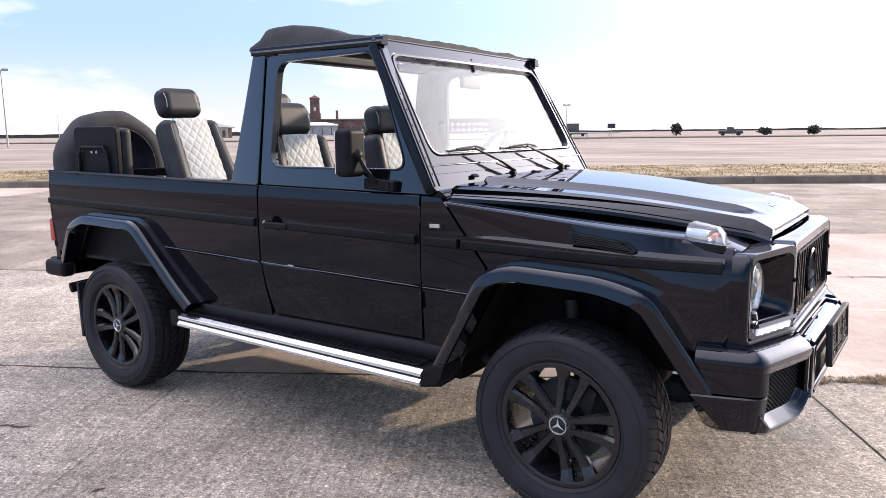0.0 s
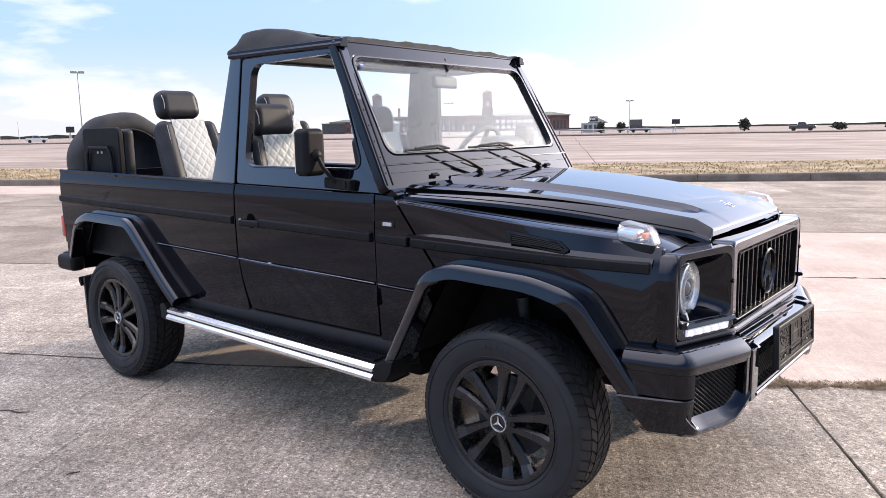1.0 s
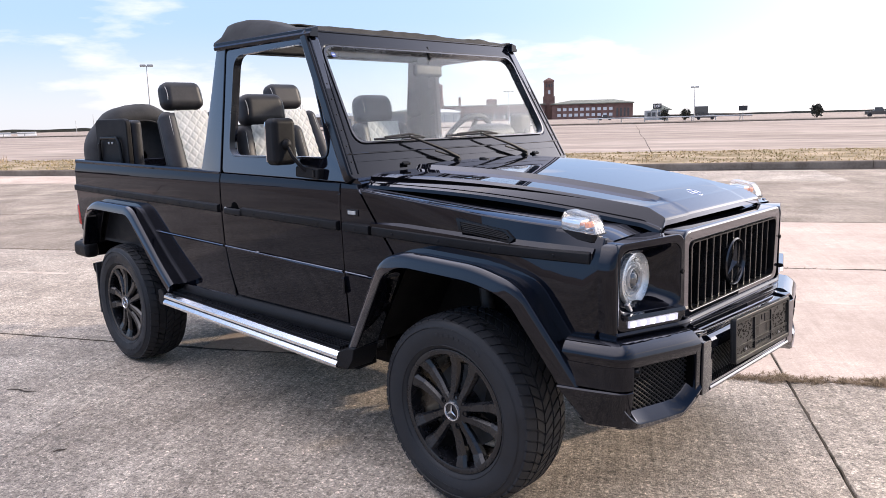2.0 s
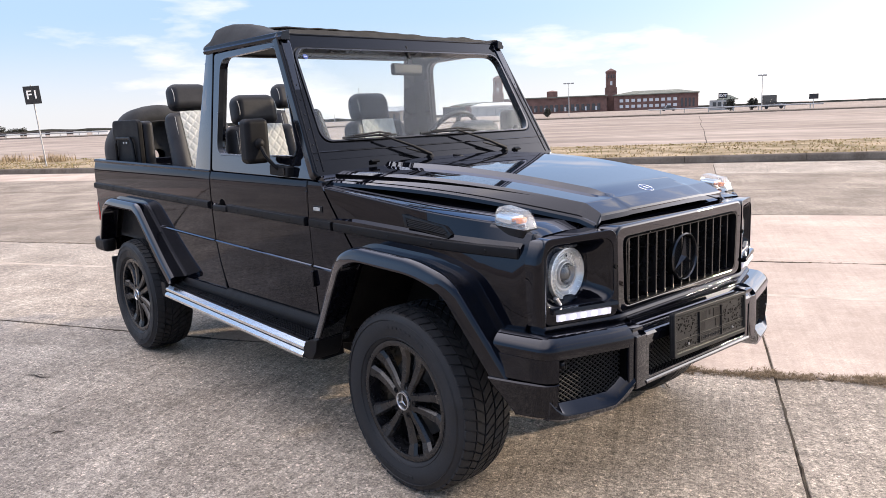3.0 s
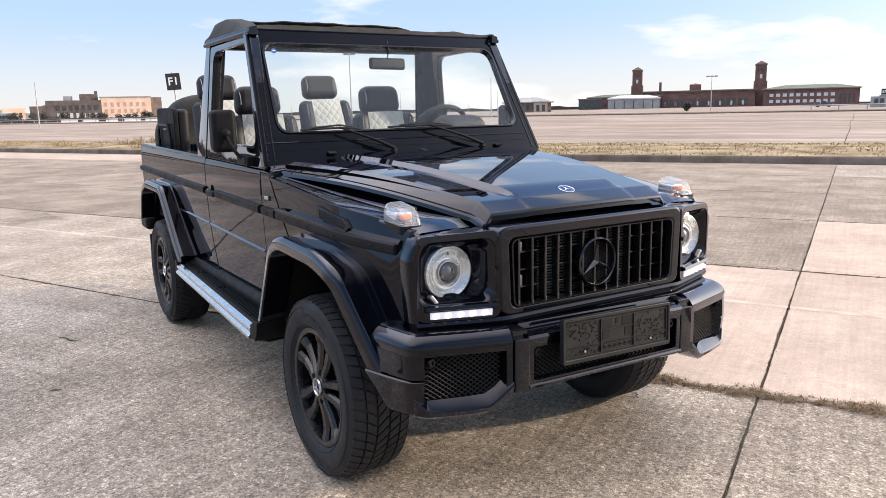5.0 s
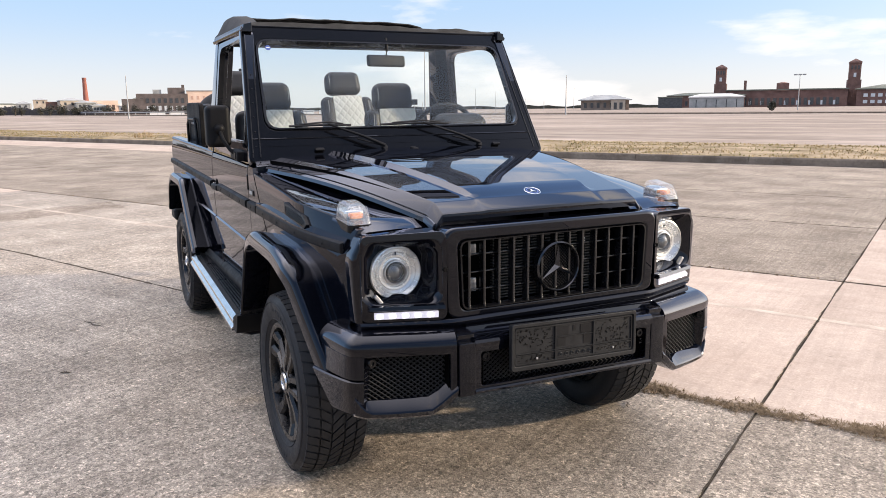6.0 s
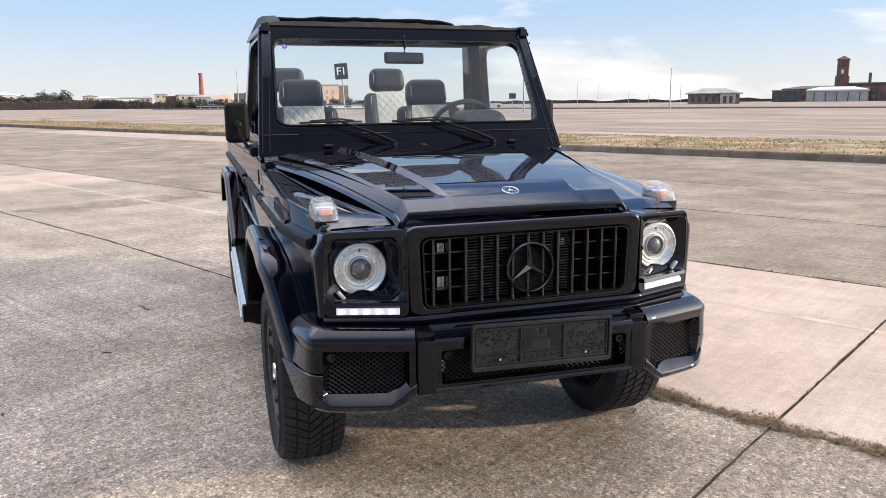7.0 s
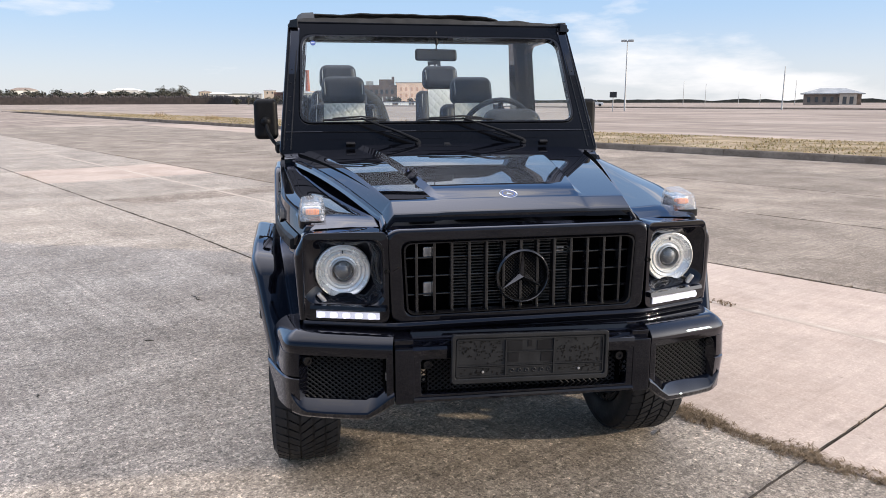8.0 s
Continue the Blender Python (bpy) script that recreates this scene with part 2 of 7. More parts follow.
RIM = material("satin black alloy", (0.0035, 0.0037, 0.005), 0.14, spec=0.5, color2=(0.008, 0.0083, 0.010), scale=12, rough2=0.38)
CHROME = material("polished steel", (0.78, 0.79, 0.80), 0.14, metal=1.0, color2=(0.66, 0.67, 0.68), scale=20, rough2=0.24)
MIRROR = material("mirror", (0.9, 0.9, 0.9), 0.02, metal=1.0)
REFLECTOR = material("lamp reflector", (0.80, 0.79, 0.76), 0.22, metal=0.5, color2=(0.70, 0.69, 0.66), scale=30, rough2=0.3)
FABRIC = material("black canvas", (0.009, 0.009, 0.010), 0.85, color2=(0.022, 0.022, 0.023), scale=10, bump=0.55, bump_scale=20)
LEATHER = material("dark grey leather", (0.010, 0.0102, 0.013), 0.45, spec=0.25, color2=(0.021, 0.0215, 0.025), scale=9, bump=0.05, bump_scale=60, rough2=0.6)
CREAM = material("cream quilted leather", (0.66, 0.66, 0.62), 0.5, color2=(0.78, 0.78, 0.74), scale=6, bump=0.12, bump_scale=240, rough2=0.6)
STITCH = material("pale thread", (0.30, 0.30, 0.29), 0.8, spec=0.1, color2=(0.40, 0.40, 0.38), scale=40)
MILKY = glass("indicator lens", (0.96, 0.94, 0.92), 0.06, 0.09)
CLEAR = glass("window glass", (0.93, 0.96, 0.96), 0.01, 0.026, 4.0)
dusty(CLEAR, 0.012)
dusty(MILKY, 0.22)
LENS = glass("lamp lens", (0.95, 0.96, 0.97))
CHROME_DULL = material("dull silver paint", (0.45, 0.45, 0.46), 0.35, metal=0.8, color2=(0.36, 0.36, 0.37), scale=30)
AMBER = material("amber bulb", (0.75, 0.21, 0.05), 0.25, color2=(0.85, 0.30, 0.09), scale=40)
RED = material("red lamp plastic", (0.32, 0.01, 0.012), 0.15, coat=1.0, color2=(0.4, 0.02, 0.02), scale=40)
BALL = material("projector lens glass", (0.05, 0.055, 0.06), 0.04, spec=0.8, coat=1.0, color2=(0.09, 0.095, 0.1), scale=30)
SILVER = material("silver badge metal", (0.62, 0.63, 0.65), 0.25, metal=0.9, color2=(0.5, 0.51, 0.53), scale=60)
RADIATOR = material("radiator core", (0.03, 0.03, 0.032), 0.5, metal=0.4, color2=(0.06, 0.06, 0.06), scale=30)
GLOSS = material("dark chrome", (0.035, 0.036, 0.04), 0.16, metal=0.9, color2=(0.06, 0.06, 0.065), scale=40, rough2=0.24)
LED_BAR = glow("lit light bar", (0.52, 0.52, 0.60), 0.62)
LED = glow("daytime led", (0.88, 0.89, 0.97), 1.0)
LETTER_W = material("white sticker film", (0.6, 0.62, 0.65), 0.4, color2=(0.7, 0.71, 0.73), scale=60)
BLUE = material("blue sticker", (0.03, 0.06, 0.22), 0.4, color2=(0.04, 0.08, 0.27), scale=60)


# ---- mesh tools ----
def part(name, bm, mat, parent=None, label="", sharp=38, bevel=0.0, seg=2):
    """Links a bmesh as one mesh object under a thing or a part."""
    bmesh.ops.recalc_face_normals(bm, faces=bm.faces[:])
    me = bpy.data.meshes.new(name)
    bm.to_mesh(me)
    bm.free()
    me.polygons.foreach_set("use_smooth", [True] * len(me.polygons))
    me.set_sharp_from_angle(angle=radians(sharp))
    me.materials.append(mat)
    ob = new(name, me)
    if parent is not None:
        ob.parent = parent
    if label:
        ob["label"] = label
    if bevel:
        mod = ob.modifiers.new("edge", "BEVEL")
        mod.width, mod.segments, mod.limit_method, mod.angle_limit = bevel, seg, "ANGLE", radians(40)
        mod.use_clamp_overlap = True
        mod.harden_normals = True
    elif 10 < sharp < 60:
        mod = ob.modifiers.new("shading", "WEIGHTED_NORMAL")
        mod.keep_sharp, mod.weight = True, 70
    return ob


def thing(name, label, category, group="", kind="", at=(0, 0, 0)):
    e = new(name)
    e.location = at
    e.empty_display_size = 0.2
    return tagged(e, label, category, group, kind)


def quad_grid(bm, rows, close_u=False, close_v=False):
    """Joins rows of points (same count each) with quads; gives the vertices."""
    vs = [[bm.verts.new(p) for p in r] for r in rows]
    nr, nc = len(vs), len(vs[0])
    for i in range(nr if close_v else nr - 1):
        for j in range(nc if close_u else nc - 1):
            a, b = vs[i][j], vs[i][(j + 1) % nc]
            c, d = vs[(i + 1) % nr][(j + 1) % nc], vs[(i + 1) % nr][j]
            try:
                bm.faces.new((a, b, c, d))
            except ValueError:
                pass
    return vs


def loft(bm, rings, cap=True):
    """Closed rings joined to a solid."""
    vs = quad_grid(bm, rings, close_u=True)
    if cap:
        bm.faces.new(vs[0][::-1])
        bm.faces.new(vs[-1])
    return vs


def box(bm, lo, hi, m=None):
    made = bmesh.ops.create_cube(bm, size=1.0)["verts"]
    for v in made:
        v.co = Vector([lo[i] if v.co[i] < 0 else hi[i] for i in range(3)])
        if m is not None:
            v.co = m @ v.co
    return made


def soft_box(bm, size, r, m, seg=4, taper=0.0):
    """A box with rounded edges about the origin, put at the pose m; taper narrows it towards its top."""
    t = bmesh.new()
    bmesh.ops.create_cube(t, size=1.0)
    for v in t.verts:
        v.co = Vector((v.co.x * size[0], v.co.y * size[1] * (1 - taper * (v.co.z + 0.5)), v.co.z * size[2]))
    bmesh.ops.bevel(t, geom=t.edges[:], offset=r, segments=seg, profile=0.5, affect="EDGES", clamp_overlap=True)
    me = bpy.data.meshes.new("tmp")
    t.transform(m)
    t.to_mesh(me)
    t.free()
    bm.from_mesh(me)
    bpy.data.meshes.remove(me)


def prism(bm, poly, put, a, b):
    """Extrudes a flat outline from a to b; put(u, v, w) gives the place."""
    va = [bm.verts.new(put(u, v, a)) for u, v in poly]
    vb = [bm.verts.new(put(u, v, b)) for u, v in poly]
    bm.faces.new(va)
    bm.faces.new(vb[::-1])
    for i in range(len(poly)):
        j = (i + 1) % len(poly)
        bm.faces.new((va[i], vb[i], vb[j], va[j]))


def tube(bm, pts, r, n=8, closed=False):
    """A round bar along a line of points."""
    pts = [Vector(p) for p in pts]
    rings, k = [], len(pts)
    for i, p in enumerate(pts):
        a = pts[(i - 1) % k] if closed or i else p
        b = pts[(i + 1) % k] if closed or i < k - 1 else p
        d = (b - a).normalized()
        s = d.cross(Vector((0, 0, 1)) if abs(d.z) < 0.95 else Vector((1, 0, 0))).normalized()
        u = s.cross(d)
        rad = r[i] if isinstance(r, (list, tuple)) else r
        rings.append([p + rad * (math.cos(q) * s + math.sin(q) * u) for q in (2 * math.pi * j / n for j in range(n))])
    vs = quad_grid(bm, rings, close_u=True, close_v=closed)
    if not closed:
        bm.faces.new(vs[0][::-1])
        bm.faces.new(vs[-1])


def lathe(bm, profile, m=Matrix(), n=32, closed=False):
    """Turns (radius, height) about the local z axis, then puts it at the pose m."""
    rings = [[m @ Vector((r * math.cos(q), r * math.sin(q), h)) for r, h in profile] for q in (2 * math.pi * j / n for j in range(n))]
    quad_grid(bm, rings, close_u=closed, close_v=True)
    bmesh.ops.remove_doubles(bm, verts=bm.verts[:], dist=1e-5)


def panel(poly, yf, s, thick=0.03, cuts=(), xcuts=()):
    """A body panel: outline in x and z on the curved side yf(x, z) of the car's side s, with thickness."""
    bm = bmesh.new()
    bm.faces.new([bm.verts.new((x, 0, z)) for x, z in poly])
    for z in cuts:
        bmesh.ops.bisect_plane(bm, geom=bm.verts[:] + bm.edges[:] + bm.faces[:], plane_co=(0, 0, z), plane_no=(0, 0, 1))
    for x in xcuts:
        bmesh.ops.bisect_plane(bm, geom=bm.verts[:] + bm.edges[:] + bm.faces[:], plane_co=(x, 0, 0), plane_no=(1, 0, 0))
    for v in bm.verts:
        v.co.y = s * yf(v.co.x, v.co.z)
    made = bmesh.ops.extrude_face_region(bm, geom=bm.faces[:])
    for v in made["geom"]:
        if isinstance(v, bmesh.types.BMVert):
            v.co.y -= s * thick
    return bm


def rounded(poly, r, seg=4):
    """Rounds the corners of a closed outline."""
    out, k = [], len(poly)
    for i in range(k):
        p, a, b = Vector(poly[i]), Vector(poly[i - 1]), Vector(poly[(i + 1) % k])
        da, db = (a - p), (b - p)
        ra = min(r, da.length * 0.45, db.length * 0.45)
        p0, p1 = p + da.normalized() * ra, p + db.normalized() * ra
        for j in range(seg + 1):
            t = j / seg
            out.append(tuple((1 - t) ** 2 * p0 + 2 * t * (1 - t) * p + t * t * p1))
    return out


def ring_between(bm, outer, inner, put, a, b):
    """A flat frame between two outlines of equal count, from depth a to b."""
    n = len(outer)
    fa = [[bm.verts.new(put(u, v, d)) for u, v in o] for d in (a, b) for o in (outer, inner)]
    for i in range(n):
        j = (i + 1) % n
        bm.faces.new((fa[0][i], fa[0][j], fa[1][j], fa[1][i]))
        bm.faces.new((fa[2][i], fa[3][i], fa[3][j], fa[2][j]))
        bm.faces.new((fa[0][i], fa[2][i], fa[2][j], fa[0][j]))
        bm.faces.new((fa[1][i], fa[1][j], fa[3][j], fa[3][i]))


def lerp(a, b, t):
    return a + (b - a) * t


def smooth01(t):
    t = min(1.0, max(0.0, t))
    return t * t * (3 - 2 * t)


# ---- the car ----
car = thing("car", "black open-top pickup off-road car with black alloy wheels, parked on concrete", "car")


def belt(x):
    return 1.237 - 0.0137 * (x - 0.3)


def side_y(x, z):
    pts = ((0.40, 0.772), (0.56, 0.786), (0.86, 0.803), (1.06, 0.812), (1.15, 0.8128), (1.205, 0.8122), (1.228, 0.8085), (1.24, 0.803), (2.0, 0.724))
    y = pts[-1][1]
    for (z0, y0), (z1, y1) in zip(pts, pts[1:]):
        if z <= z1:
            y = lerp(y0, y1, (z - z0) / (z1 - z0))
            break
    if x > 1.55:
        y -= 0.052 * ((x - 1.55) / 0.47) ** 2
    if x > 0.9 and z > 1.0:
        y -= (0.07 * min(1, (x - 0.9) / 0.5) + 0.48 * smooth01((x - 1.5) / 0.5)) * (z - 1.0)
    return y


REAR_ARCH = [(-0.80, 0.60), (-1.07, 0.93), (-1.15, 0.972), (-1.62, 0.982), (-1.73, 0.94), (-1.83, 0.79), (-1.86, 0.73)]
FRONT_ARCH = [(1.905, 0.655), (1.74, 0.895), (1.60, 0.928), (1.25, 0.942), (1.155, 0.91), (0.955, 0.56)]
CUTS = (0.56, 0.86, 1.06, 1.15, 1.205, 1.228)


def pieces_of_side(s):
    # bed side
    poly = [(-2.115, 1.265), (-0.222, belt(-0.222)), (-0.232, 0.88), (-0.212, 0.74), (-0.185, 0.64), (-0.178, 0.555), (-0.775, 0.555)] + REAR_ARCH + [(-2.03, 0.755), (-2.135, 0.795)]
    quarter = part("bed_side", panel(poly, side_y, s, 0.035, CUTS), PAINT, car, bevel=0.006)
    # door skin
    poly = [(-0.212, belt(-0.212)), (0.762, belt(0.762)), (0.757, 0.9), (0.752, 0.603), (-0.15, 0.603), (-0.175, 0.66), (-0.203, 0.75), (-0.222, 0.88)]
    door = part("door", panel(poly, side_y, s, 0.05, CUTS), PAINT, car, bevel=0.005)
    # window frame of the door
    outer = [(-0.205, belt(-0.2) + 0.004), (-0.185, 1.862), (0.512, 1.872), (0.836, belt(0.8) + 0.004)]
    inner = [(-0.142, 1.332), (-0.112, 1.836), (0.484, 1.850), (0.690, 1.332)]
    bm = bmesh.new()
    ro, ri = rounded(outer, 0.02, 6), rounded(inner, 0.075, 6)
    ring_between(bm, ro, ri, lambda x, z, d: (x, s * (side_y(min(x, 0.9), z) - 0.002 - d), z), 0.0, 0.045)
    part("window_frame", bm, UPPER, door, bevel=0.004)
    bm = bmesh.new()
    small = [((x - 0.26) * 0.982 + 0.26, (z - 1.58) * 0.974 + 1.58) for x, z in inner]
    ring_between(bm, rounded(inner, 0.075, 6), rounded(small, 0.07, 6), lambda x, z, d: (x, s * (side_y(min(x, 0.9), z) + 0.003 - d), z), 0.0, 0.03)
    part("window_seal", bm, SEAL, door, "black rubber window seal")
    # lowered glass edge and inner trim
    bm = bmesh.new()
    prism(bm, [(-0.2, 0.62), (0.74, 0.62), (0.74, 1.27), (-0.2, 1.27)], lambda x, z, d: (x, s * (0.735 - d), z), 0.0, 0.02)
    part("inner_trim", bm, LEATHER, door)
    # handle: recess, grip, button
    bm = bmesh.new()
    soft_box(bm, (0.16, 0.026, 0.034), 0.010, pose(-0.085, s * 0.824, 1.053))
    grip = part("handle", bm, PLASTIC, door, "black door handle with round lock")
    bm = bmesh.new()
    lathe(bm, [(0.0, 0.0), (0.010, 0.0), (0.009, 0.004), (0.0, 0.005)], pose(-0.172, s * 0.816, 1.063, 90 if s < 0 else -90), 18)
    part("lock", bm, CHROME_DULL, grip, "round silver door lock")
    bm = bmesh.new()
    lathe(bm, [(0.0, 0.006), (0.030, 0.006), (0.037, 0.003), (0.038, -0.01)], pose(-0.088, s * 0.809, 1.066, 90 if s < 0 else -90), 24)
    part("finger_cup", bm, HOLE, grip)
    for z in (1.17, 0.80):
        bm = bmesh.new()
        soft_box(bm, (0.016, 0.022, 0.075), 0.006, pose(0.760, s * 0.806, z - 0.02))
        part("hinge", bm, PAINT, door)
    # rub strips with studs
    for x0, x1, owner in ((-2.11, -0.235, quarter), (-0.02, 0.745, door)):
        strip_on(owner, x0, x1, s)
    # panel between door and wing, and the wing
    poly = [(0.772, belt(0.77)), (0.868, 1.225), (0.90, 1.185), (1.075, 0.955), (1.10, 0.87), (0.958, 0.56), (0.765, 0.555), (0.762, 0.9)]
    cowl = part("cowl_side", panel(poly, side_y, s, 0.03, CUTS), PAINT, car)
    strip_on(cowl, 0.785, 0.955, s)
    poly = [(0.892, 1.207), (1.87, 1.116), (2.012, 1.088), (2.02, 1.0), (2.02, 0.80), (1.98, 0.72)] + FRONT_ARCH[:-1] + [(1.112, 0.875), (1.086, 0.955), (0.908, 1.185)]
    wing = part("front_wing", panel(poly, side_y, s, 0.03, (0.86, 1.0, 1.06, 1.10, 1.15), (1.0, 1.2, 1.4, 1.55, 1.62, 1.69, 1.76, 1.83, 1.9, 1.96)), PAINT, car, bevel=0.005)
    strip_on(wing, 0.975, 1.985, s)
    # swage above the strip on the wing
    bm = bmesh.new()
    rows = []
    for i in range(25):
        x = lerp(0.96, 1.99, i / 24)
        h = 0.024 * math.sin(math.pi * min(1, (i + 0.4) / 12)) if i < 6 else 0.024
        zc = lerp(1.072, 1.034, i / 24)
        y = side_y(x, zc)
        rows.append([(x, s * (y - 0.004), zc + h), (x, s * (y + 0.010), zc + 0.3 * h), (x, s * (y + 0.010), zc - 0.012), (x, s * (y - 0.004), zc - 0.016)])
    loft(bm, rows)
    part("swage", bm, PAINT, wing)
    # wing vent
    bm = bmesh.new()
    vo = [(1.44, 1.128), (1.455, 1.082), (1.685, 1.055), (1.70, 1.07), (1.665, 1.098)]
    vi = [((x - 1.575) * 0.86 + 1.575, (z - 1.087) * 0.72 + 1.087) for x, z in vo]
    yv = lambda x, z, d: (x, s * (side_y(x, z) + 0.012 - d), z)
    ring_between(bm, vo, vi, yv, 0.0, 0.02)
    vent = part("wing_vent", bm, SATIN, wing, "slatted black air vent")
    bm = bmesh.new()
    prism(bm, vi, yv, 0.012, 0.016)
    part("backing", bm, DARK, vent)
    for k in range(5):
        bm = bmesh.new()
        t = (k + 0.5) / 5
        z0, z1 = lerp(1.118, 1.082, t), lerp(1.092, 1.064, t)
        tube(bm, [(lerp(1.455, 1.475, t), s * (side_y(1.46, z0) + 0.008), z0), (1.58, s * (side_y(1.58, 1.09) + 0.009), lerp(z0, z1, 0.5) + 0.002), (lerp(1.655, 1.685, t), s * (side_y(1.68, z1) + 0.008), z1)], 0.0035, 6)
        part("slat", bm, PLASTIC, vent)
    # side badge: plain silver plate
    bm = bmesh.new()
    soft_box(bm, (0.075, 0.008, 0.028), 0.003, pose(0.845, s * 0.812, 1.108), 2)
    badge = part("side_badge", bm, SATIN, cowl, "small silver badge plate")
    bm = bmesh.new()
    soft_box(bm, (0.05, 0.005, 0.016), 0.002, pose(0.842, s * 0.8165, 1.108), 2)
    part("badge_bar", bm, STITCH, badge)
    # raised line low on the flank
    for x0, x1, owner in ((-0.98, -0.235, quarter), (-0.215, 0.75, door), (0.77, 1.06, cowl)):
        bm = bmesh.new()
        rows = []
        for i in range(9):
            x = lerp(x0, x1, i / 8)
            z = 0.853 - 0.0225 * (x - 0.2)
            y = side_y(x, z)
            rows.append([(x, s * (y - 0.004), z + 0.010), (x, s * (y + 0.008), z + 0.002), (x, s * (y + 0.009), z - 0.001), (x, s * (y - 0.003), z - 0.012)])
        loft(bm, rows)
        part("crease", bm, UPPER, owner)
    # sill
    bm = bmesh.new()
    rows = []
    for i in range(9):
        x = lerp(-0.80, 0.905, i / 8)
        rows.append([(x, s * 0.770, 0.602), (x, s * 0.800, 0.575), (x, s * 0.806, 0.545), (x, s * 0.79, 0.50), (x, s * 0.70, 0.48), (x, s * 0.70, 0.60)])
    loft(bm, rows)
    part("sill", bm, PLASTIC, car, bevel=0.004)
    return quarter, door, wing


def strip_on(owner, x0, x1, s):
    bm = bmesh.new()
    rows = []
    n = max(2, int((x1 - x0) / 0.12))
    for i in range(n + 1):
        x = lerp(x0, x1, i / n)
        z = 1.052 - 0.0165 * (x - 0.3)
        y = side_y(x, z)
        rows.append([(x, s * (y - 0.004), z + 0.024), (x, s * (y + 0.016), z + 0.017), (x, s * (y + 0.018), z), (x, s * (y + 0.016), z - 0.017), (x, s * (y - 0.004), z - 0.024)])
    loft(bm, rows)
    ob = part("rub_strip", bm, PLASTIC, owner, "black ribbed rubbing strip", bevel=0.003)
    k = max(1, int((x1 - x0) / 0.24))
    for i in range(k):
        x = lerp(x0, x1, (i + 0.5) / k)
        z = 1.052 - 0.0165 * (x - 0.3)
        bm = bmesh.new()
        lathe(bm, [(0.0, 0.0035), (0.0045, 0.003), (0.006, 0.0)], pose(x, s * (side_y(x, z) + 0.017), z, 90 if s < 0 else -90), 8)
        part("stud", bm, PLASTIC, ob)


def flare(path, s, wide):
    """Wheel arch moulding swept along a line of (x, z), reaching out by wide."""
    pts = rounded_line(path, 0.06, 6)
    bm = bmesh.new()
    rows = []
    for i, (x, z) in enumerate(pts):
        a, b = Vector(pts[max(0, i - 1)]), Vector(pts[min(len(pts) - 1, i + 1)])
        d = (b - a).normalized()
        nx, nz = -d.y, d.x
        if nz < 0 and abs(d.x) > 0.5:
            nx, nz = -nx, -nz
        yb = side_y(x, z) - 0.012
        w = 0.048
        n_ = (0.046 + wide) * smooth01((x - 1.72) / 0.26) - wide
        prof = ((w, yb), (w * 0.90, yb + 0.010), (0.0125, yb + 0.017), (0.0125, yb + 0.024), (0.0215 + wide * 0.2, 0.864 - n_), (0.0205 + wide * 0.2, 0.875 - n_), (0.012 + wide * 0.2, 0.887 - n_), (-0.002, 0.893 - n_), (-0.030, 0.897 - n_), (-0.037, 0.889 - n_), (-0.030, yb - 0.02))
        rows.append([(x + nx * o, s * y, z + nz * o) for o, y in prof])
    loft(bm, rows)
    return part("arch_flare", bm, FLARE, car, "glossy black wheel arch flare", sharp=48)


def rounded_line(path, r, seg):
    out = [path[0]]
    for i in range(1, len(path) - 1):
        p, a, b = Vector(path[i]), Vector(path[i - 1]), Vector(path[i + 1])
        da, db = a - p, b - p
        ra = min(r, da.length * 0.45, db.length * 0.45)
        p0, p1 = p + da.normalized() * ra, p + db.normalized() * ra
        for j in range(seg + 1):
            t = j / seg
            out.append(tuple((1 - t) ** 2 * p0 + 2 * t * (1 - t) * p + t * t * p1))
    out.append(path[-1])
    return out


REAR_FLARE = [(-1.905, 0.735), (-1.81, 0.945), (-1.675, 1.008), (-1.165, 1.000), (-0.842, 0.690), (-0.715, 0.585)]
FRONT_FLARE = [(0.905, 0.535), (1.115, 0.925), (1.235, 0.968), (1.60, 0.955), (1.765, 0.915), (1.968, 0.592)]


def wheel_house(x, arch, s):
    bm = bmesh.new()
    rows = [[(px, s * y, pz) for px, pz in arch] for y in (0.80, 0.46)]
    quad_grid(bm, rows)
    bm.faces.new([bm.verts.new((px, s * 0.46, pz)) for px, pz in arch])
    part("wheel_house", bm, DARK, car)


for s in (-1, 1):
    pieces_of_side(s)
    flare(REAR_FLARE, s, 0.0)
    flare(FRONT_FLARE, s, 0.024)
    wheel_house(-1.43, REAR_ARCH, s)
    wheel_house(1.43, FRONT_ARCH, s)


# ---- bonnet ----
def bonnet_half(x):
    return lerp(0.768, 0.448, (x - 0.86) / 1.2)


def bonnet_z(x, y):
    """Height of the bonnet's top: flat sides, raised middle, dropped nose."""
    t = (x - 0.86) / 1.2
    z = lerp(1.272, 1.154, t) + 0.024 * math.sin(math.pi * min(1, t))
    ridge = lerp(0.405, 0.248, (x - 0.92) / 1.1)
    z += 0.018 * min(1.0, max(0.0, (ridge + 0.024 - abs(y)) / 0.024)) * smooth01((2.03 - x) / 0.13) * smooth01((x - 0.80) / 0.06)
    z += 0.004 * (1 - (y / 0.45) ** 2)
    return z


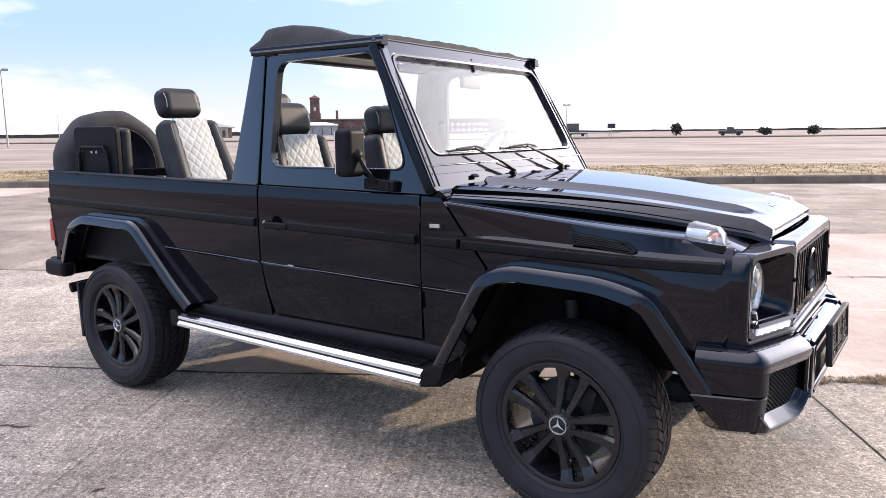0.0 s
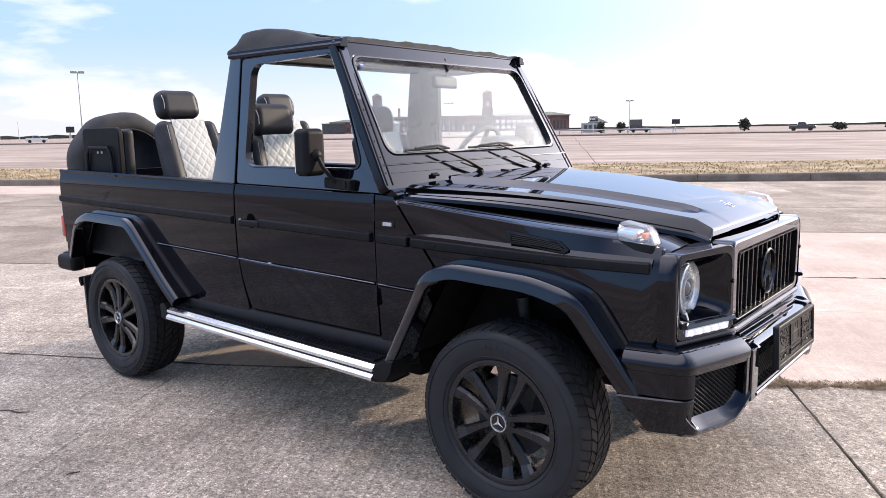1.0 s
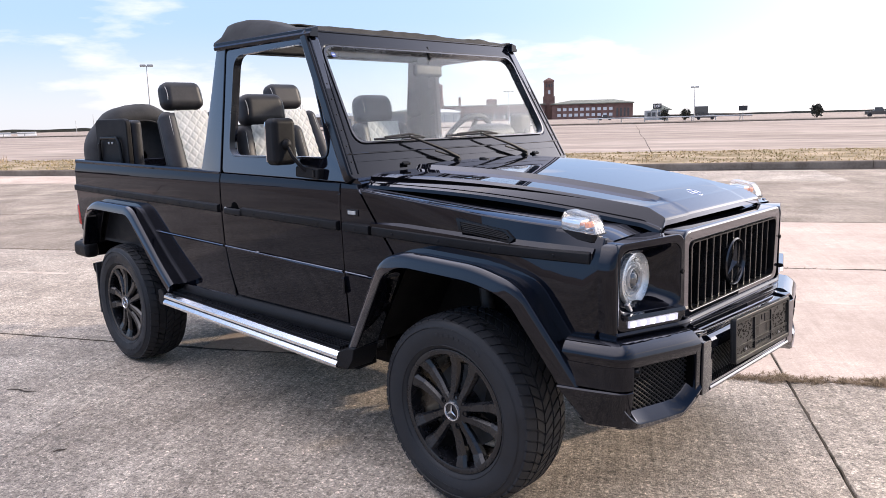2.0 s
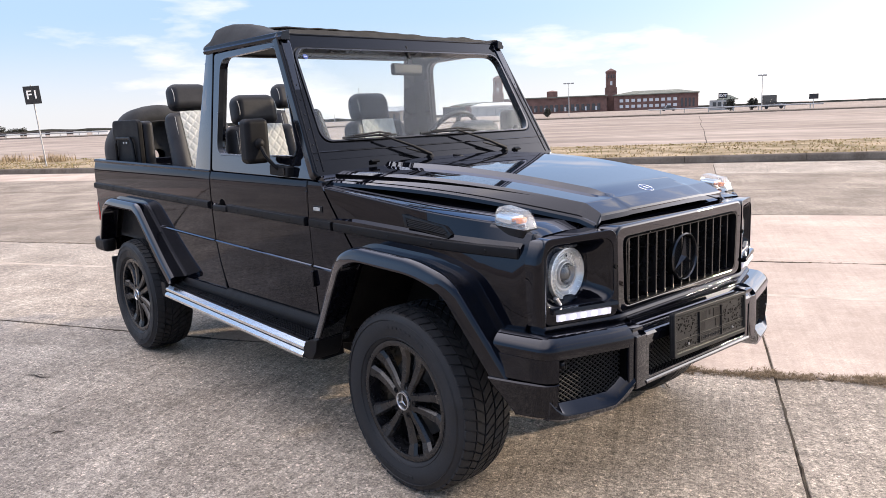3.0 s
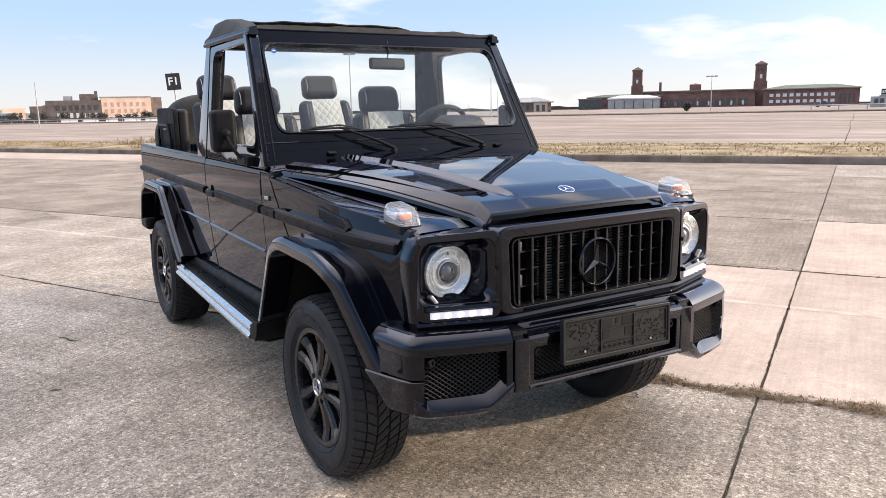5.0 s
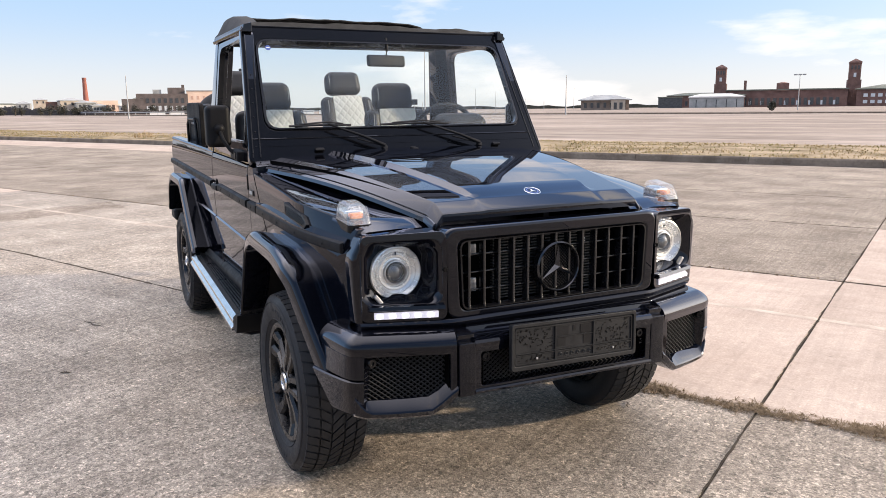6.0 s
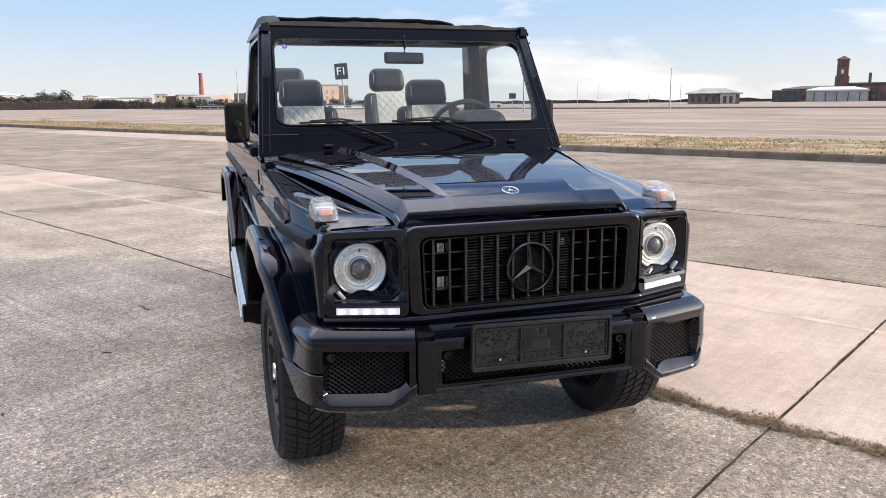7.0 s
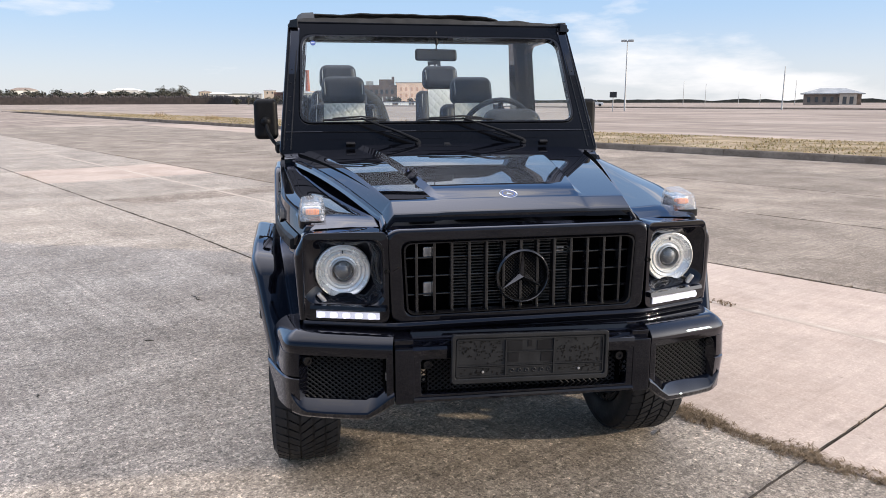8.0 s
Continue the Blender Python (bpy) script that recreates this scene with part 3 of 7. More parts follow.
bm = bmesh.new()
rows = []
xs = [lerp(0.855, 1.96, i / 40) for i in range(41)] + [1.975, 1.99, 2.003]
for x in xs:
    h, c, r = bonnet_half(x), lerp(0.672, 0.424, (x - 0.84) / 1.16), lerp(0.405, 0.248, (x - 0.92) / 1.1)
    right = [lerp(0, r, k / 10) for k in range(10)] + [r, r + 0.012, r + 0.024] + [lerp(r + 0.024, c, k / 6) for k in range(1, 7)]
    top = [(x + 0.012 * (1 - (y / c) ** 2) * smooth01((x - 1.8) / 0.2), y, bonnet_z(x, y)) for y in [-v for v in right[:0:-1]] + right]
    zc, drop = bonnet_z(x, c), lerp(0.042, 0.054, (x - 0.86) / 1.2)
    side = [((c * (1 - k) + h * k) - dip, zc - drop * k ** 1.15) for k, dip in ((0.12, 0), (0.5, 0), (0.80, 0), (0.815, 0.004), (0.85, 0.004), (0.865, 0), (1.0, 0))]
    rows.append([(x, -y, z) for y, z in [(h + 0.004, zc - drop - 0.014)] + side[::-1]] + top + [(x, y, z) for y, z in side + [(h + 0.004, zc - drop - 0.014)]])
last = rows[-1]
n = len(last)
for dx, dz in ((0.012, 0.003), (0.066, 0.030), (0.074, 0.036), (0.076, 0.044), (0.074, 0.062)):
    rows.append([(x + dx, y, z - dz * (1 if 3 < k < n - 4 else 0.6)) for k, (x, y, z) in enumerate(last)])
quad_grid(bm, rows)
bonnet = part("bonnet", bm, POLISH, car, "glossy black bonnet with raised centre", sharp=14)
# near-black curtains added under the bonnet's edges, the gap's shade in their colour
for s in (-1, 1):
    bm = bmesh.new()
    rows = []
    for i in range(13):
        x = lerp(0.87, 1.99, i / 12)
        y = bonnet_half(x) - 0.040
        rows.append([(x, s * y, lerp(1.15, 1.03, i / 12)), (x, s * y, bonnet_z(x, y) - 0.008)])
    quad_grid(bm, rows)
    part("bay_wall", bm, HOLE, bonnet)
# bonnet badge
bm = bmesh.new()
m = pose(1.986, 0.0, bonnet_z(1.986, 0) + 0.0012, 0, math.degrees(math.atan((bonnet_z(1.955, 0) - bonnet_z(2.017, 0)) / 0.062)))
lathe(bm, [(0.0290, 0), (0.032, 0.0005), (0.033, 0.003), (0.031, 0.0042), (0.0290, 0.003)], m, 32, True)
emblem = part("bonnet_badge", bm, SILVER, bonnet, "round silver badge")
bm = bmesh.new()
lathe(bm, [(0.0, 0.0015), (0.0295, 0.001)], m, 28)
part("badge_field", bm, BLUE, emblem)
bm = bmesh.new()
lathe(bm, [(0.0195, 0.0018), (0.021, 0.0035), (0.0235, 0.0035), (0.0255, 0.0018)], m, 32)
part("badge_ring", bm, BLUE, emblem, "dark blue ring")
bm = bmesh.new()
for k in range(3):
    q = radians(180 + 120 * k)
    vs = [bm.verts.new(m @ Vector((r * math.cos(q + d), r * math.sin(q + d), h))) for r, d, h in ((0.019, 0, 0.003), (0.004, 1.05, 0.0025), (0.0, 0, 0.0055), (0.004, -1.05, 0.0025))]
    bm.faces.new((vs[0], vs[1], vs[2]))
    bm.faces.new((vs[0], vs[2], vs[3]))
part("badge_arms", bm, SILVER, emblem, sharp=5)
bm = bmesh.new()
soft_box(bm, (0.05, 0.03, 0.012), 0.004, pose(0.90, 0.0, 1.292, 0, 8), 2)
part("bonnet_grip", bm, PLASTIC, bonnet)
# wing tops with the gap under the bonnet
for s in (-1, 1):
    bm = bmesh.new()
    rows = []
    for i in range(33):
        x = lerp(0.875, 2.03, i / 32)
        zt = lerp(1.212, 1.100, i / 32) - 0.020 * smooth01((x - 1.95) / 0.08)
        yo = side_y(x, zt - 0.02)
        yi = bonnet_half(x) - 0.03
        if x > 1.9:
            yo -= 0.02 * ((x - 1.9) / 0.13) ** 2
        rows.append([(x, s * (yo - 0.001), zt - 0.018), (x, s * (yo - 0.006), zt - 0.006), (x, s * (yo - 0.020), zt), (x, s * lerp(yo, yi, 0.5), zt + 0.004), (x, s * yi, zt - 0.006), (x, s * (yi - 0.02), zt - 0.05)])
    quad_grid(bm, rows)
    part("wing_top", bm, POLISH, car, sharp=60)
    # indicator on the wing: dark foot, clear lens, amber bulb
    yi0 = -0.690 if s < 0 else 0.705
    bm = bmesh.new()
    base = rounded([(1.845, -0.052), (1.985, -0.045), (1.985, 0.045), (1.845, 0.052)], 0.02, 4)
    zi = 1.094
    rows = [[(x, yi0 + y, zi - 0.012 - 0.09 * (x - 1.9)) for x, y in base], [(x, yi0 + y * 0.97, zi + 0.013 - 0.09 * (x - 1.9)) for x, y in base]]
    loft(bm, rows)
    ind = part("indicator", bm, SATIN, car, "clear indicator lamp with amber bulb")
    bm = bmesh.new()
    up = lambda k, h, sh: [(1.905 + (x - 1.905) * k + sh, yi0 + y * k, zi + h - 0.09 * (x - 1.9)) for x, y in base]
    loft(bm, [up(0.95, 0.013, 0), up(0.87, 0.048, -0.006), up(0.70, 0.070, -0.010), up(0.46, 0.075, -0.012)])
    part("lens", bm, MILKY, ind, "clear ribbed lens").visible_shadow = False
    bm = bmesh.new()
    soft_box(bm, (0.080, 0.070, 0.038), 0.012, pose(1.882, yi0, zi + 0.034, 0, 5), 2)
    part("reflector", bm, CHROME, ind)
    bm = bmesh.new()
    soft_box(bm, (0.016, 0.046, 0.022), 0.007, pose(1.938, yi0, zi + 0.032, 0, 5), 2)
    part("bulb", bm, AMBER, ind, "amber bulb")
    for k in range(9):
        bm = bmesh.new()
        y = yi0 + (k - 4) * 0.0088
        tube(bm, [(1.978, y, zi + 0.004), (1.966, y, zi + 0.040), (1.945, y, zi + 0.066)], 0.0026, 5)
        part("rib", bm, LENS, ind)


# ---- nose ----
def nose_x(y):
    a = max(0.0, abs(y) - 0.44)
    return 2.166 - 0.34 * a


# front crossbar over the grille, joined round it as a frame
front = lambda y, z, d: (2.165 - d - 0.06 * max(0, z - 1.06), y, z)
bm = bmesh.new()
go = rounded([(-0.452, 0.775), (0.452, 0.775), (0.462, 1.092), (-0.462, 1.092)], 0.045, 6)
gi = rounded([(-0.396, 0.803), (0.396, 0.803), (0.406, 1.046), (-0.406, 1.046)], 0.03, 6)
ring_between(bm, go, gi, front, 0.0, 0.09)
grille = part("grille_surround", bm, POLISH, car, "glossy black grille surround", bevel=0.020, seg=4)
bm = bmesh.new()
gj = [(y * 0.985, (z - 0.925) * 0.975 + 0.925) for y, z in gi]
ring_between(bm, gi, gj, front, -0.004, 0.03)
part("grille_lip", bm, SATIN, grille)
# black sheet behind the bars, the opening's shade put in its colour
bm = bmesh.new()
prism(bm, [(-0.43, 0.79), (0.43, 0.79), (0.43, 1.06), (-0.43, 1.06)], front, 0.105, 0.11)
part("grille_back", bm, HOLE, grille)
# radiator fins in the middle of the opening
for k in range(22):
    bm = bmesh.new()
    box(bm, (2.075, -0.235, 0.808 + k * 0.0107), (2.095, 0.20, 0.8125 + k * 0.0107))
    part("radiator_fin", bm, RADIATOR, grille)
for y, z, h in ((-0.315, 0.87, 0.05), (-0.315, 1.0, 0.035), (0.16, 0.99, 0.03)):
    bm = bmesh.new()
    soft_box(bm, (0.02, 0.028, h), 0.004, pose(2.085, y, z), 2)
    part("bracket", bm, CHROME_DULL, grille)
for k in range(13):
    y = -0.36 + 0.06 * k
    bm = bmesh.new()
    soft_box(bm, (0.034, 0.0105, 0.246), 0.003, pose(2.135, y, 0.925), 2)
    part("vertical_bar", bm, RIM, grille)
for z in (0.862, 0.925, 0.988):
    bm = bmesh.new()
    soft_box(bm, (0.012, 0.80, 0.006), 0.002, pose(2.126, 0, z), 2)
    part("cross_bar", bm, RIM, grille)
# round emblem: ring, netted field, three plain arms
EC = Vector((2.148, 0.006, 0.916))
bm = bmesh.new()
m = pose(*EC, 0, 90)
lathe(bm, [(0.080, -0.01), (0.083, 0.012), (0.088, 0.017), (0.0935, 0.012), (0.0935, -0.012)], m, 56, True)
emblem = part("grille_emblem", bm, GLOSS, grille, "large round black emblem")
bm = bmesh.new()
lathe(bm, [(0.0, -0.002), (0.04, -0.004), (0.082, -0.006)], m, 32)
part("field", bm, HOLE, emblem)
bm = bmesh.new()
for k in range(-9, 10):
    w = 0.0085 * k
    h = math.sqrt(max(0.0, 0.079 ** 2 - w * w))
    for d in (1, -1):
        p = [EC + Vector((0.0, (w * 0.707 - d * t * 0.707) * 1.0, d * (w * 0.707) + t * 0.707)) for t in (-h, h)]
        tube(bm, p, 0.0012, 4)
part("field_net", bm, PLASTIC, emblem)["kind"] = "stuff"
for k in range(3):
    bm = bmesh.new()
    q = Matrix.Rotation(radians(120 * k), 4, "X")
    h = 0.0125
    tip, l1, r1 = Vector((0.012, 0, 0.083)), Vector((0.004, -h, h * 0.577)), Vector((0.004, h, h * 0.577))
    mid, low = Vector((0.020, 0, 0)), Vector((0.0, 0, 0.0))
    vs = [bm.verts.new(EC + q @ p) for p in (tip, l1, r1, mid, low)]
    for f in ((0, 1, 3), (0, 3, 2), (0, 4, 1), (0, 2, 4), (1, 4, 3), (2, 3, 4)):
        bm.faces.new([vs[i] for i in f])
    part("arm", bm, GLOSS, emblem, sharp=10)

for s in (-1, 1):
    # lamp housing frame round the recess
    bm = bmesh.new()
    lo = rounded([(0.455, 0.778), (0.734, 0.778), (0.730, 1.074), (0.455, 1.086)], 0.03, 6)
    li = rounded([(0.468, 0.836), (0.727, 0.836), (0.724, 1.052), (0.470, 1.060)], 0.045, 6)
    putl = lambda y, z, d: (nose_x(y) + 0.008 - d - 0.10 * max(0, z - 1.03), s * y, z)
    ring_between(bm, lo, li, putl, 0.0, 0.11)
    lamp = part("headlamp_surround", bm, POLISH, car, "glossy black headlamp surround", bevel=0.003, seg=3)
    # corner piece back to the wing
    bm = bmesh.new()
    rows = []
    for i in range(15):
        z = lerp(0.778, 1.062, min(12, i) / 12) + (0, 0.009, 0.013)[max(0, i - 12)]
        tuck = (0, 0.006, 0.024)[max(0, i - 12)]
        pts = []
        x0, y0, y1 = nose_x(0.728) + 0.004, 0.728, side_y(2.005, z) + 0.001
        for t in (0, 0.1, 0.25, 0.4, 0.6, 0.8, 1):
            k = math.sin(min(1.0, t / 0.45) * math.pi / 2)
            y = lerp(y0, y1 - 0.004, k) + 0.004 * t
            x = x0 - 0.014 * (1 - math.cos(min(1.0, t / 0.45) * math.pi / 2)) - (x0 - 0.014 - 2.012) * max(0.0, (t - 0.25) / 0.75)
            pts.append((x - 0.10 * max(0, z - 1.03) - tuck * (1 - t), s * (y - tuck), z))
        rows.append(pts)
    quad_grid(bm, rows)
    part("corner_panel", bm, POLISH, lamp, sharp=70)
    # glossy dish from the surround to the lamp
    m = pose(2.048, s * 0.597, 0.938, 0, 90)
    bm = bmesh.new()
    rows = []
    for t in (0.0, 0.08, 0.2, 0.4, 0.6, 0.8, 0.93, 1.0):
        row = []
        for y, z in li:
            q = math.atan2(z - 0.938, y - 0.597)
            cy, cz = 0.597 + 0.0965 * math.cos(q), 0.938 + 0.0965 * math.sin(q)
            x0, x1 = nose_x(y) + 0.004 - 0.10 * max(0, z - 1.03), 2.052
            row.append((lerp(x0, x1, 0.35 * t + 0.65 * smooth01(t)), s * lerp(y, cy, t), lerp(z, cz, t)))
        rows.append(row)
    quad_grid(bm, rows, close_u=True)
    part("lamp_dish", bm, PAINT, lamp, sharp=70)
    bm = bmesh.new()
    prism(bm, li, lambda y, z, d: (2.03 - d, s * y, z), 0.0, 0.01)
    part("recess", bm, DARK, lamp)
    bm = bmesh.new()
    lathe(bm, [(0.034, -0.012), (0.044, 0.002), (0.050, 0.000), (0.053, 0.006), (0.060, 0.007), (0.062, 0.002), (0.073, 0.010), (0.076, 0.006), (0.083, 0.012), (0.088, 0.018), (0.092, 0.016), (0.094, 0.006), (0.092, -0.01)], m, 48)
    bowl = part("headlamp_bowl", bm, REFLECTOR, lamp, "round bright headlamp with projector lens", sharp=25)
    bm = bmesh.new()
    lathe(bm, [(0.0, 0.020), (0.014, 0.018), (0.026, 0.012), (0.032, 0.004), (0.035, -0.012)], m, 28)
    part("projector", bm, BALL, bowl)
    bm = bmesh.new()
    lathe(bm, [(0.035, 0.006), (0.038, 0.012), (0.042, 0.011), (0.044, 0.002)], m, 32, True)
    part("projector_ring", bm, CHROME_DULL, bowl)
    bm = bmesh.new()
    soft_box(bm, (0.012, 0.005, 0.005), 0.0015, m @ pose(-0.066, 0, 0.010, 0, 0, 180), 2)
    part("clip", bm, SATIN, bowl)
    bm = bmesh.new()
    lathe(bm, [(0.0, 0.040), (0.04, 0.036), (0.072, 0.027), (0.091, 0.017)], m, 40)
    part("headlamp_lens", bm, LENS, bowl).visible_shadow = False
    bm = bmesh.new()
    soft_box(bm, (0.018, 0.014, 0.040), 0.004, pose(2.078, s * 0.672, 0.855, s * -38, 0, 0), 2)
    part("washer_nozzle", bm, CHROME_DULL, lamp)
    bm = bmesh.new()
    lathe(bm, [(0.0, 0.0), (0.006, 0.001), (0.007, 0.004), (0.009, 0.003), (0.0095, -0.006)], pose(nose_x(0.46) + 0.006, s * 0.461, 0.955, 0, 90), 12)
    part("screw", bm, DARK, lamp)
    # daytime light bar with its shelf
    bm = bmesh.new()
    rows = []
    for i in range(13):
        y = lerp(0.470, 0.712, i / 12)
        x = nose_x(y) + 0.010
        rows.append([(x - 0.06, s * y, 0.840), (x + 0.016, s * y, 0.836), (x + 0.020, s * y, 0.824), (x + 0.006, s * y, 0.818), (x - 0.06, s * y, 0.818)])
    loft(bm, rows)
    shelf = part("light_bar_shelf", bm, POLISH, lamp)
    bm = bmesh.new()
    rows = []
    for i in range(13):
        y = lerp(0.487, 0.692, i / 12)
        x = nose_x(y) + 0.012
        rows.append([(x - 0.02, s * y, 0.814), (x + 0.004, s * y, 0.814), (x + 0.002, s * y, 0.791), (x - 0.02, s * y, 0.791)])
    loft(bm, rows)
    bar = part("light_bar", bm, LED_BAR, shelf, "lit white daytime light bar")
    for k in range(5):
        y = lerp(0.508, 0.671, k / 4)
        bm = bmesh.new()
        soft_box(bm, (0.012, 0.038, 0.019), 0.0058, pose(nose_x(y) + 0.0137, s * y, 0.803, 0, 0, -s * 18.8), 2)
        part("led", bm, LED, shelf, "glowing white led")
# valance below grille and lamps
bm = bmesh.new()
rows = []
for i in range(41):
    y = lerp(-0.735, 0.735, i / 40)
    x = nose_x(y)
    rows.append([(x + 0.004, y, 0.779), (x + 0.012, y, 0.768), (x + 0.004, y, 0.752), (x - 0.01, y, 0.744), (x + 0.006, y, 0.735), (x + 0.01, y, 0.70), (x - 0.12, y, 0.68), (x - 0.12, y, 0.779)])
loft(bm, rows)
part("valance", bm, PAINT, car, bevel=0.003)


# ---- front bumper ----
def bump_x(y):
    """Plan of the bumper's face."""
    a = abs(y)
    pts = ((0.0, 2.252), (0.385, 2.246), (0.47, 2.237), (0.60, 2.199), (0.757, 2.152))
    for (a0, x0), (a1, x1) in zip(pts, pts[1:]):
        if a <= a1:
            return lerp(x0, x1, (a - a0) / (a1 - a0))
    return pts[-1][1]


# plan of the corner: upper part, its lower line, and the foot of the skirt
CORNER_TOP = [(2.152, 0.757), (2.143, 0.780), (2.128, 0.797), (2.10, 0.809), (2.04, 0.820), (1.97, 0.831), (1.925, 0.836)]
CORNER_LINE = [(2.150, 0.757), (2.141, 0.782), (2.125, 0.802), (2.095, 0.816), (2.035, 0.836), (1.965, 0.856), (1.926, 0.866)]
CORNER_FOOT = [(2.138, 0.757), (2.126, 0.782), (2.111, 0.798), (2.088, 0.809), (2.062, 0.819), (2.04, 0.826), (2.02, 0.831)]
BUMPER_LEAN = -0.020  # the bumper hangs a little lower on the car's left


def lean(bm, k=BUMPER_LEAN):
    for v in bm.verts:
        v.co.z += k * v.co.y
    return bm


bumper = None
for s in (-1, 1):
    face = [(bump_x(y), y) for y in (0.455, 0.50, 0.56, 0.62, 0.68, 0.72, 0.745)]
    # top ledge with its rear ridge and hollow, carried round the corner
    bm = bmesh.new()
    rows = []
    line = face + CORNER_TOP
    for i, (x, y) in enumerate(line):
        a, b = Vector(line[max(0, i - 1)]), Vector(line[min(len(line) - 1, i + 1)])
        d = (b - a).normalized()
        nx, ny = d.y, -d.x
        at = lambda o, z: (x + nx * o, s * (y + ny * o), z)
        rows.append([at(-0.13, 0.738), at(-0.085, 0.742), at(-0.056, 0.7425), at(-0.046, 0.7412), at(-0.038, 0.7375), at(-0.028, 0.7315), at(-0.018, 0.7240), at(-0.010, 0.7160), at(-0.004, 0.7070), at(0.0, 0.697), at(-0.001, 0.686), at(-0.004, 0.668), at(-0.03, 0.664), at(-0.13, 0.664)])
    loft(bm, rows)
    top = part("bumper_top", lean(bm), POLISH, car, "glossy black front bumper corner", sharp=30)
    # upright of the corner, down to the line
    bm = bmesh.new()
    rows = []
    for (x, y), (xl, yl) in zip(CORNER_TOP, CORNER_LINE):
        rows.append([(x - 0.002, s * (y - 0.002), 0.670), (x - 0.001, s * y, 0.63), (lerp(x, xl, 0.3), s * lerp(y, yl, 0.3), 0.592), (x - 0.03, s * (y - 0.03), 0.575), (x - 0.06, s * (y - 0.06), 0.575), (x - 0.06, s * (y - 0.06), 0.670)])
    loft(bm, rows)
    part("bumper_side", lean(bm), POLISH, top, sharp=35)
    # skirt below the line
    bm = bmesh.new()
    rows = []
    for (x, y), (xl, yl), (xf, yf) in zip(CORNER_TOP, CORNER_LINE, CORNER_FOOT):
        rows.append([(x - 0.03, s * (y - 0.03), 0.586), (xl - 0.004, s * (yl - 0.004), 0.587), (xl, s * yl, 0.582), (lerp(xl, xf, 0.5), s * lerp(yl, yf, 0.45), 0.53), (xf, s * yf, 0.468), (xf - 0.012, s * (yf - 0.012), 0.456), (xf - 0.07, s * (yf - 0.06), 0.452), (x - 0.06, s * (y - 0.06), 0.586)])
    loft(bm, rows)
    part("bumper_skirt", lean(bm), POLISH, top, sharp=35)
    # chin: scooped ledge under the mesh
    bm = bmesh.new()
    rows = []
    for y, inner, lip, low in ((0.452, 0.575, 0.545, 0.510), (0.475, 0.563, 0.530, 0.492), (0.505, 0.533, 0.503, 0.470), (0.540, 0.511, 0.478, 0.450), (0.60, 0.509, 0.475, 0.448), (0.68, 0.508, 0.474, 0.448), (0.735, 0.509, 0.476, 0.450), (0.755, 0.520, 0.486, 0.452), (0.770, 0.540, 0.502, 0.455), (0.785, 0.565, 0.525, 0.458)):
        x = bump_x(y) - (0.0 if y < 0.757 else (y - 0.757) * 0.75)
        rows.append([(x - 0.045, s * y, inner + 0.006), (x - 0.030, s * y, inner), (x + 0.002, s * y, lip + 0.003), (x + 0.005, s * y, lip - 0.004), (x - 0.001, s * y, low + 0.008), (x - 0.010, s * y, low), (x - 0.11, s * y, low - 0.006), (x - 0.11, s * y, inner)])
    loft(bm, rows)
    part("bumper_chin", lean(bm), POLISH, top, sharp=24)
    # web between mesh and overrider
    bm = bmesh.new()
    rows = [[(bump_x(y) - 0.10, s * y, 0.53), (bump_x(y) - 0.003, s * y, 0.53), (bump_x(y) - 0.003, s * y, 0.69), (bump_x(y) - 0.10, s * y, 0.69)] for y in (0.452, 0.476)]
    loft(bm, rows)
    part("bumper_web", lean(bm), POLISH, top, bevel=0.003)
    # overrider: flush block with a step on top
    bm = bmesh.new()
    soft_box(bm, (0.12, 0.066, 0.192), 0.006, pose(2.184, s * 0.416, 0.606), 2)
    part("overrider", lean(bm), POLISH, top)
    bm = bmesh.new()
    soft_box(bm, (0.10, 0.064, 0.034), 0.004, pose(2.176, s * 0.416, 0.718, 0, 9), 2)
    part("overrider_cap", lean(bm), POLISH, top)
    # parking sensor
    bm = bmesh.new()
    lathe(bm, [(0.0, 0.0), (0.007, 0.0), (0.008, 0.005), (0.014, 0.005), (0.016, 0.0), (0.016, -0.02)], pose(bump_x(0.728) - 0.012, s * 0.728, 0.646, 0, 90, -s * 18), 18)
    part("parking_sensor", lean(bm), SATIN, top)


def mesh_net(owner, name, y0, y1, zlo, zhi, xf, step=0.0215, slope=1.3):
    """Diamond mesh of flat wires in front of a near-black sheet with depth shade in its colour."""
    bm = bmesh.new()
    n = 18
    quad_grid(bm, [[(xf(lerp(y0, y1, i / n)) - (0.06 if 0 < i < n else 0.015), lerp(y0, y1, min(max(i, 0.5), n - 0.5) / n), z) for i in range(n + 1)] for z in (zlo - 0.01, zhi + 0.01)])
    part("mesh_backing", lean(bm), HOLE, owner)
    bm = bmesh.new()
    h = zhi - zlo
    k = int((y1 - y0 + h * slope) / step) + 1
    for d in (1, -1):
        for i in range(k + 1):
            pts = []
            for j in range(13):
                z = lerp(zlo, zhi, j / 12)
                y = y0 - h * slope + i * step + (z - zlo) * slope if d > 0 else y0 + i * step - (z - zlo) * slope
                if y0 <= y <= y1:
                    pts.append((xf(y) - 0.036 - 0.003 * (d > 0), y, z))
            if len(pts) > 1:
                tube(bm, pts, 0.0025, 6)
    return part(name, lean(bm), CHARCOAL, owner, "black diamond wire mesh", sharp=180)


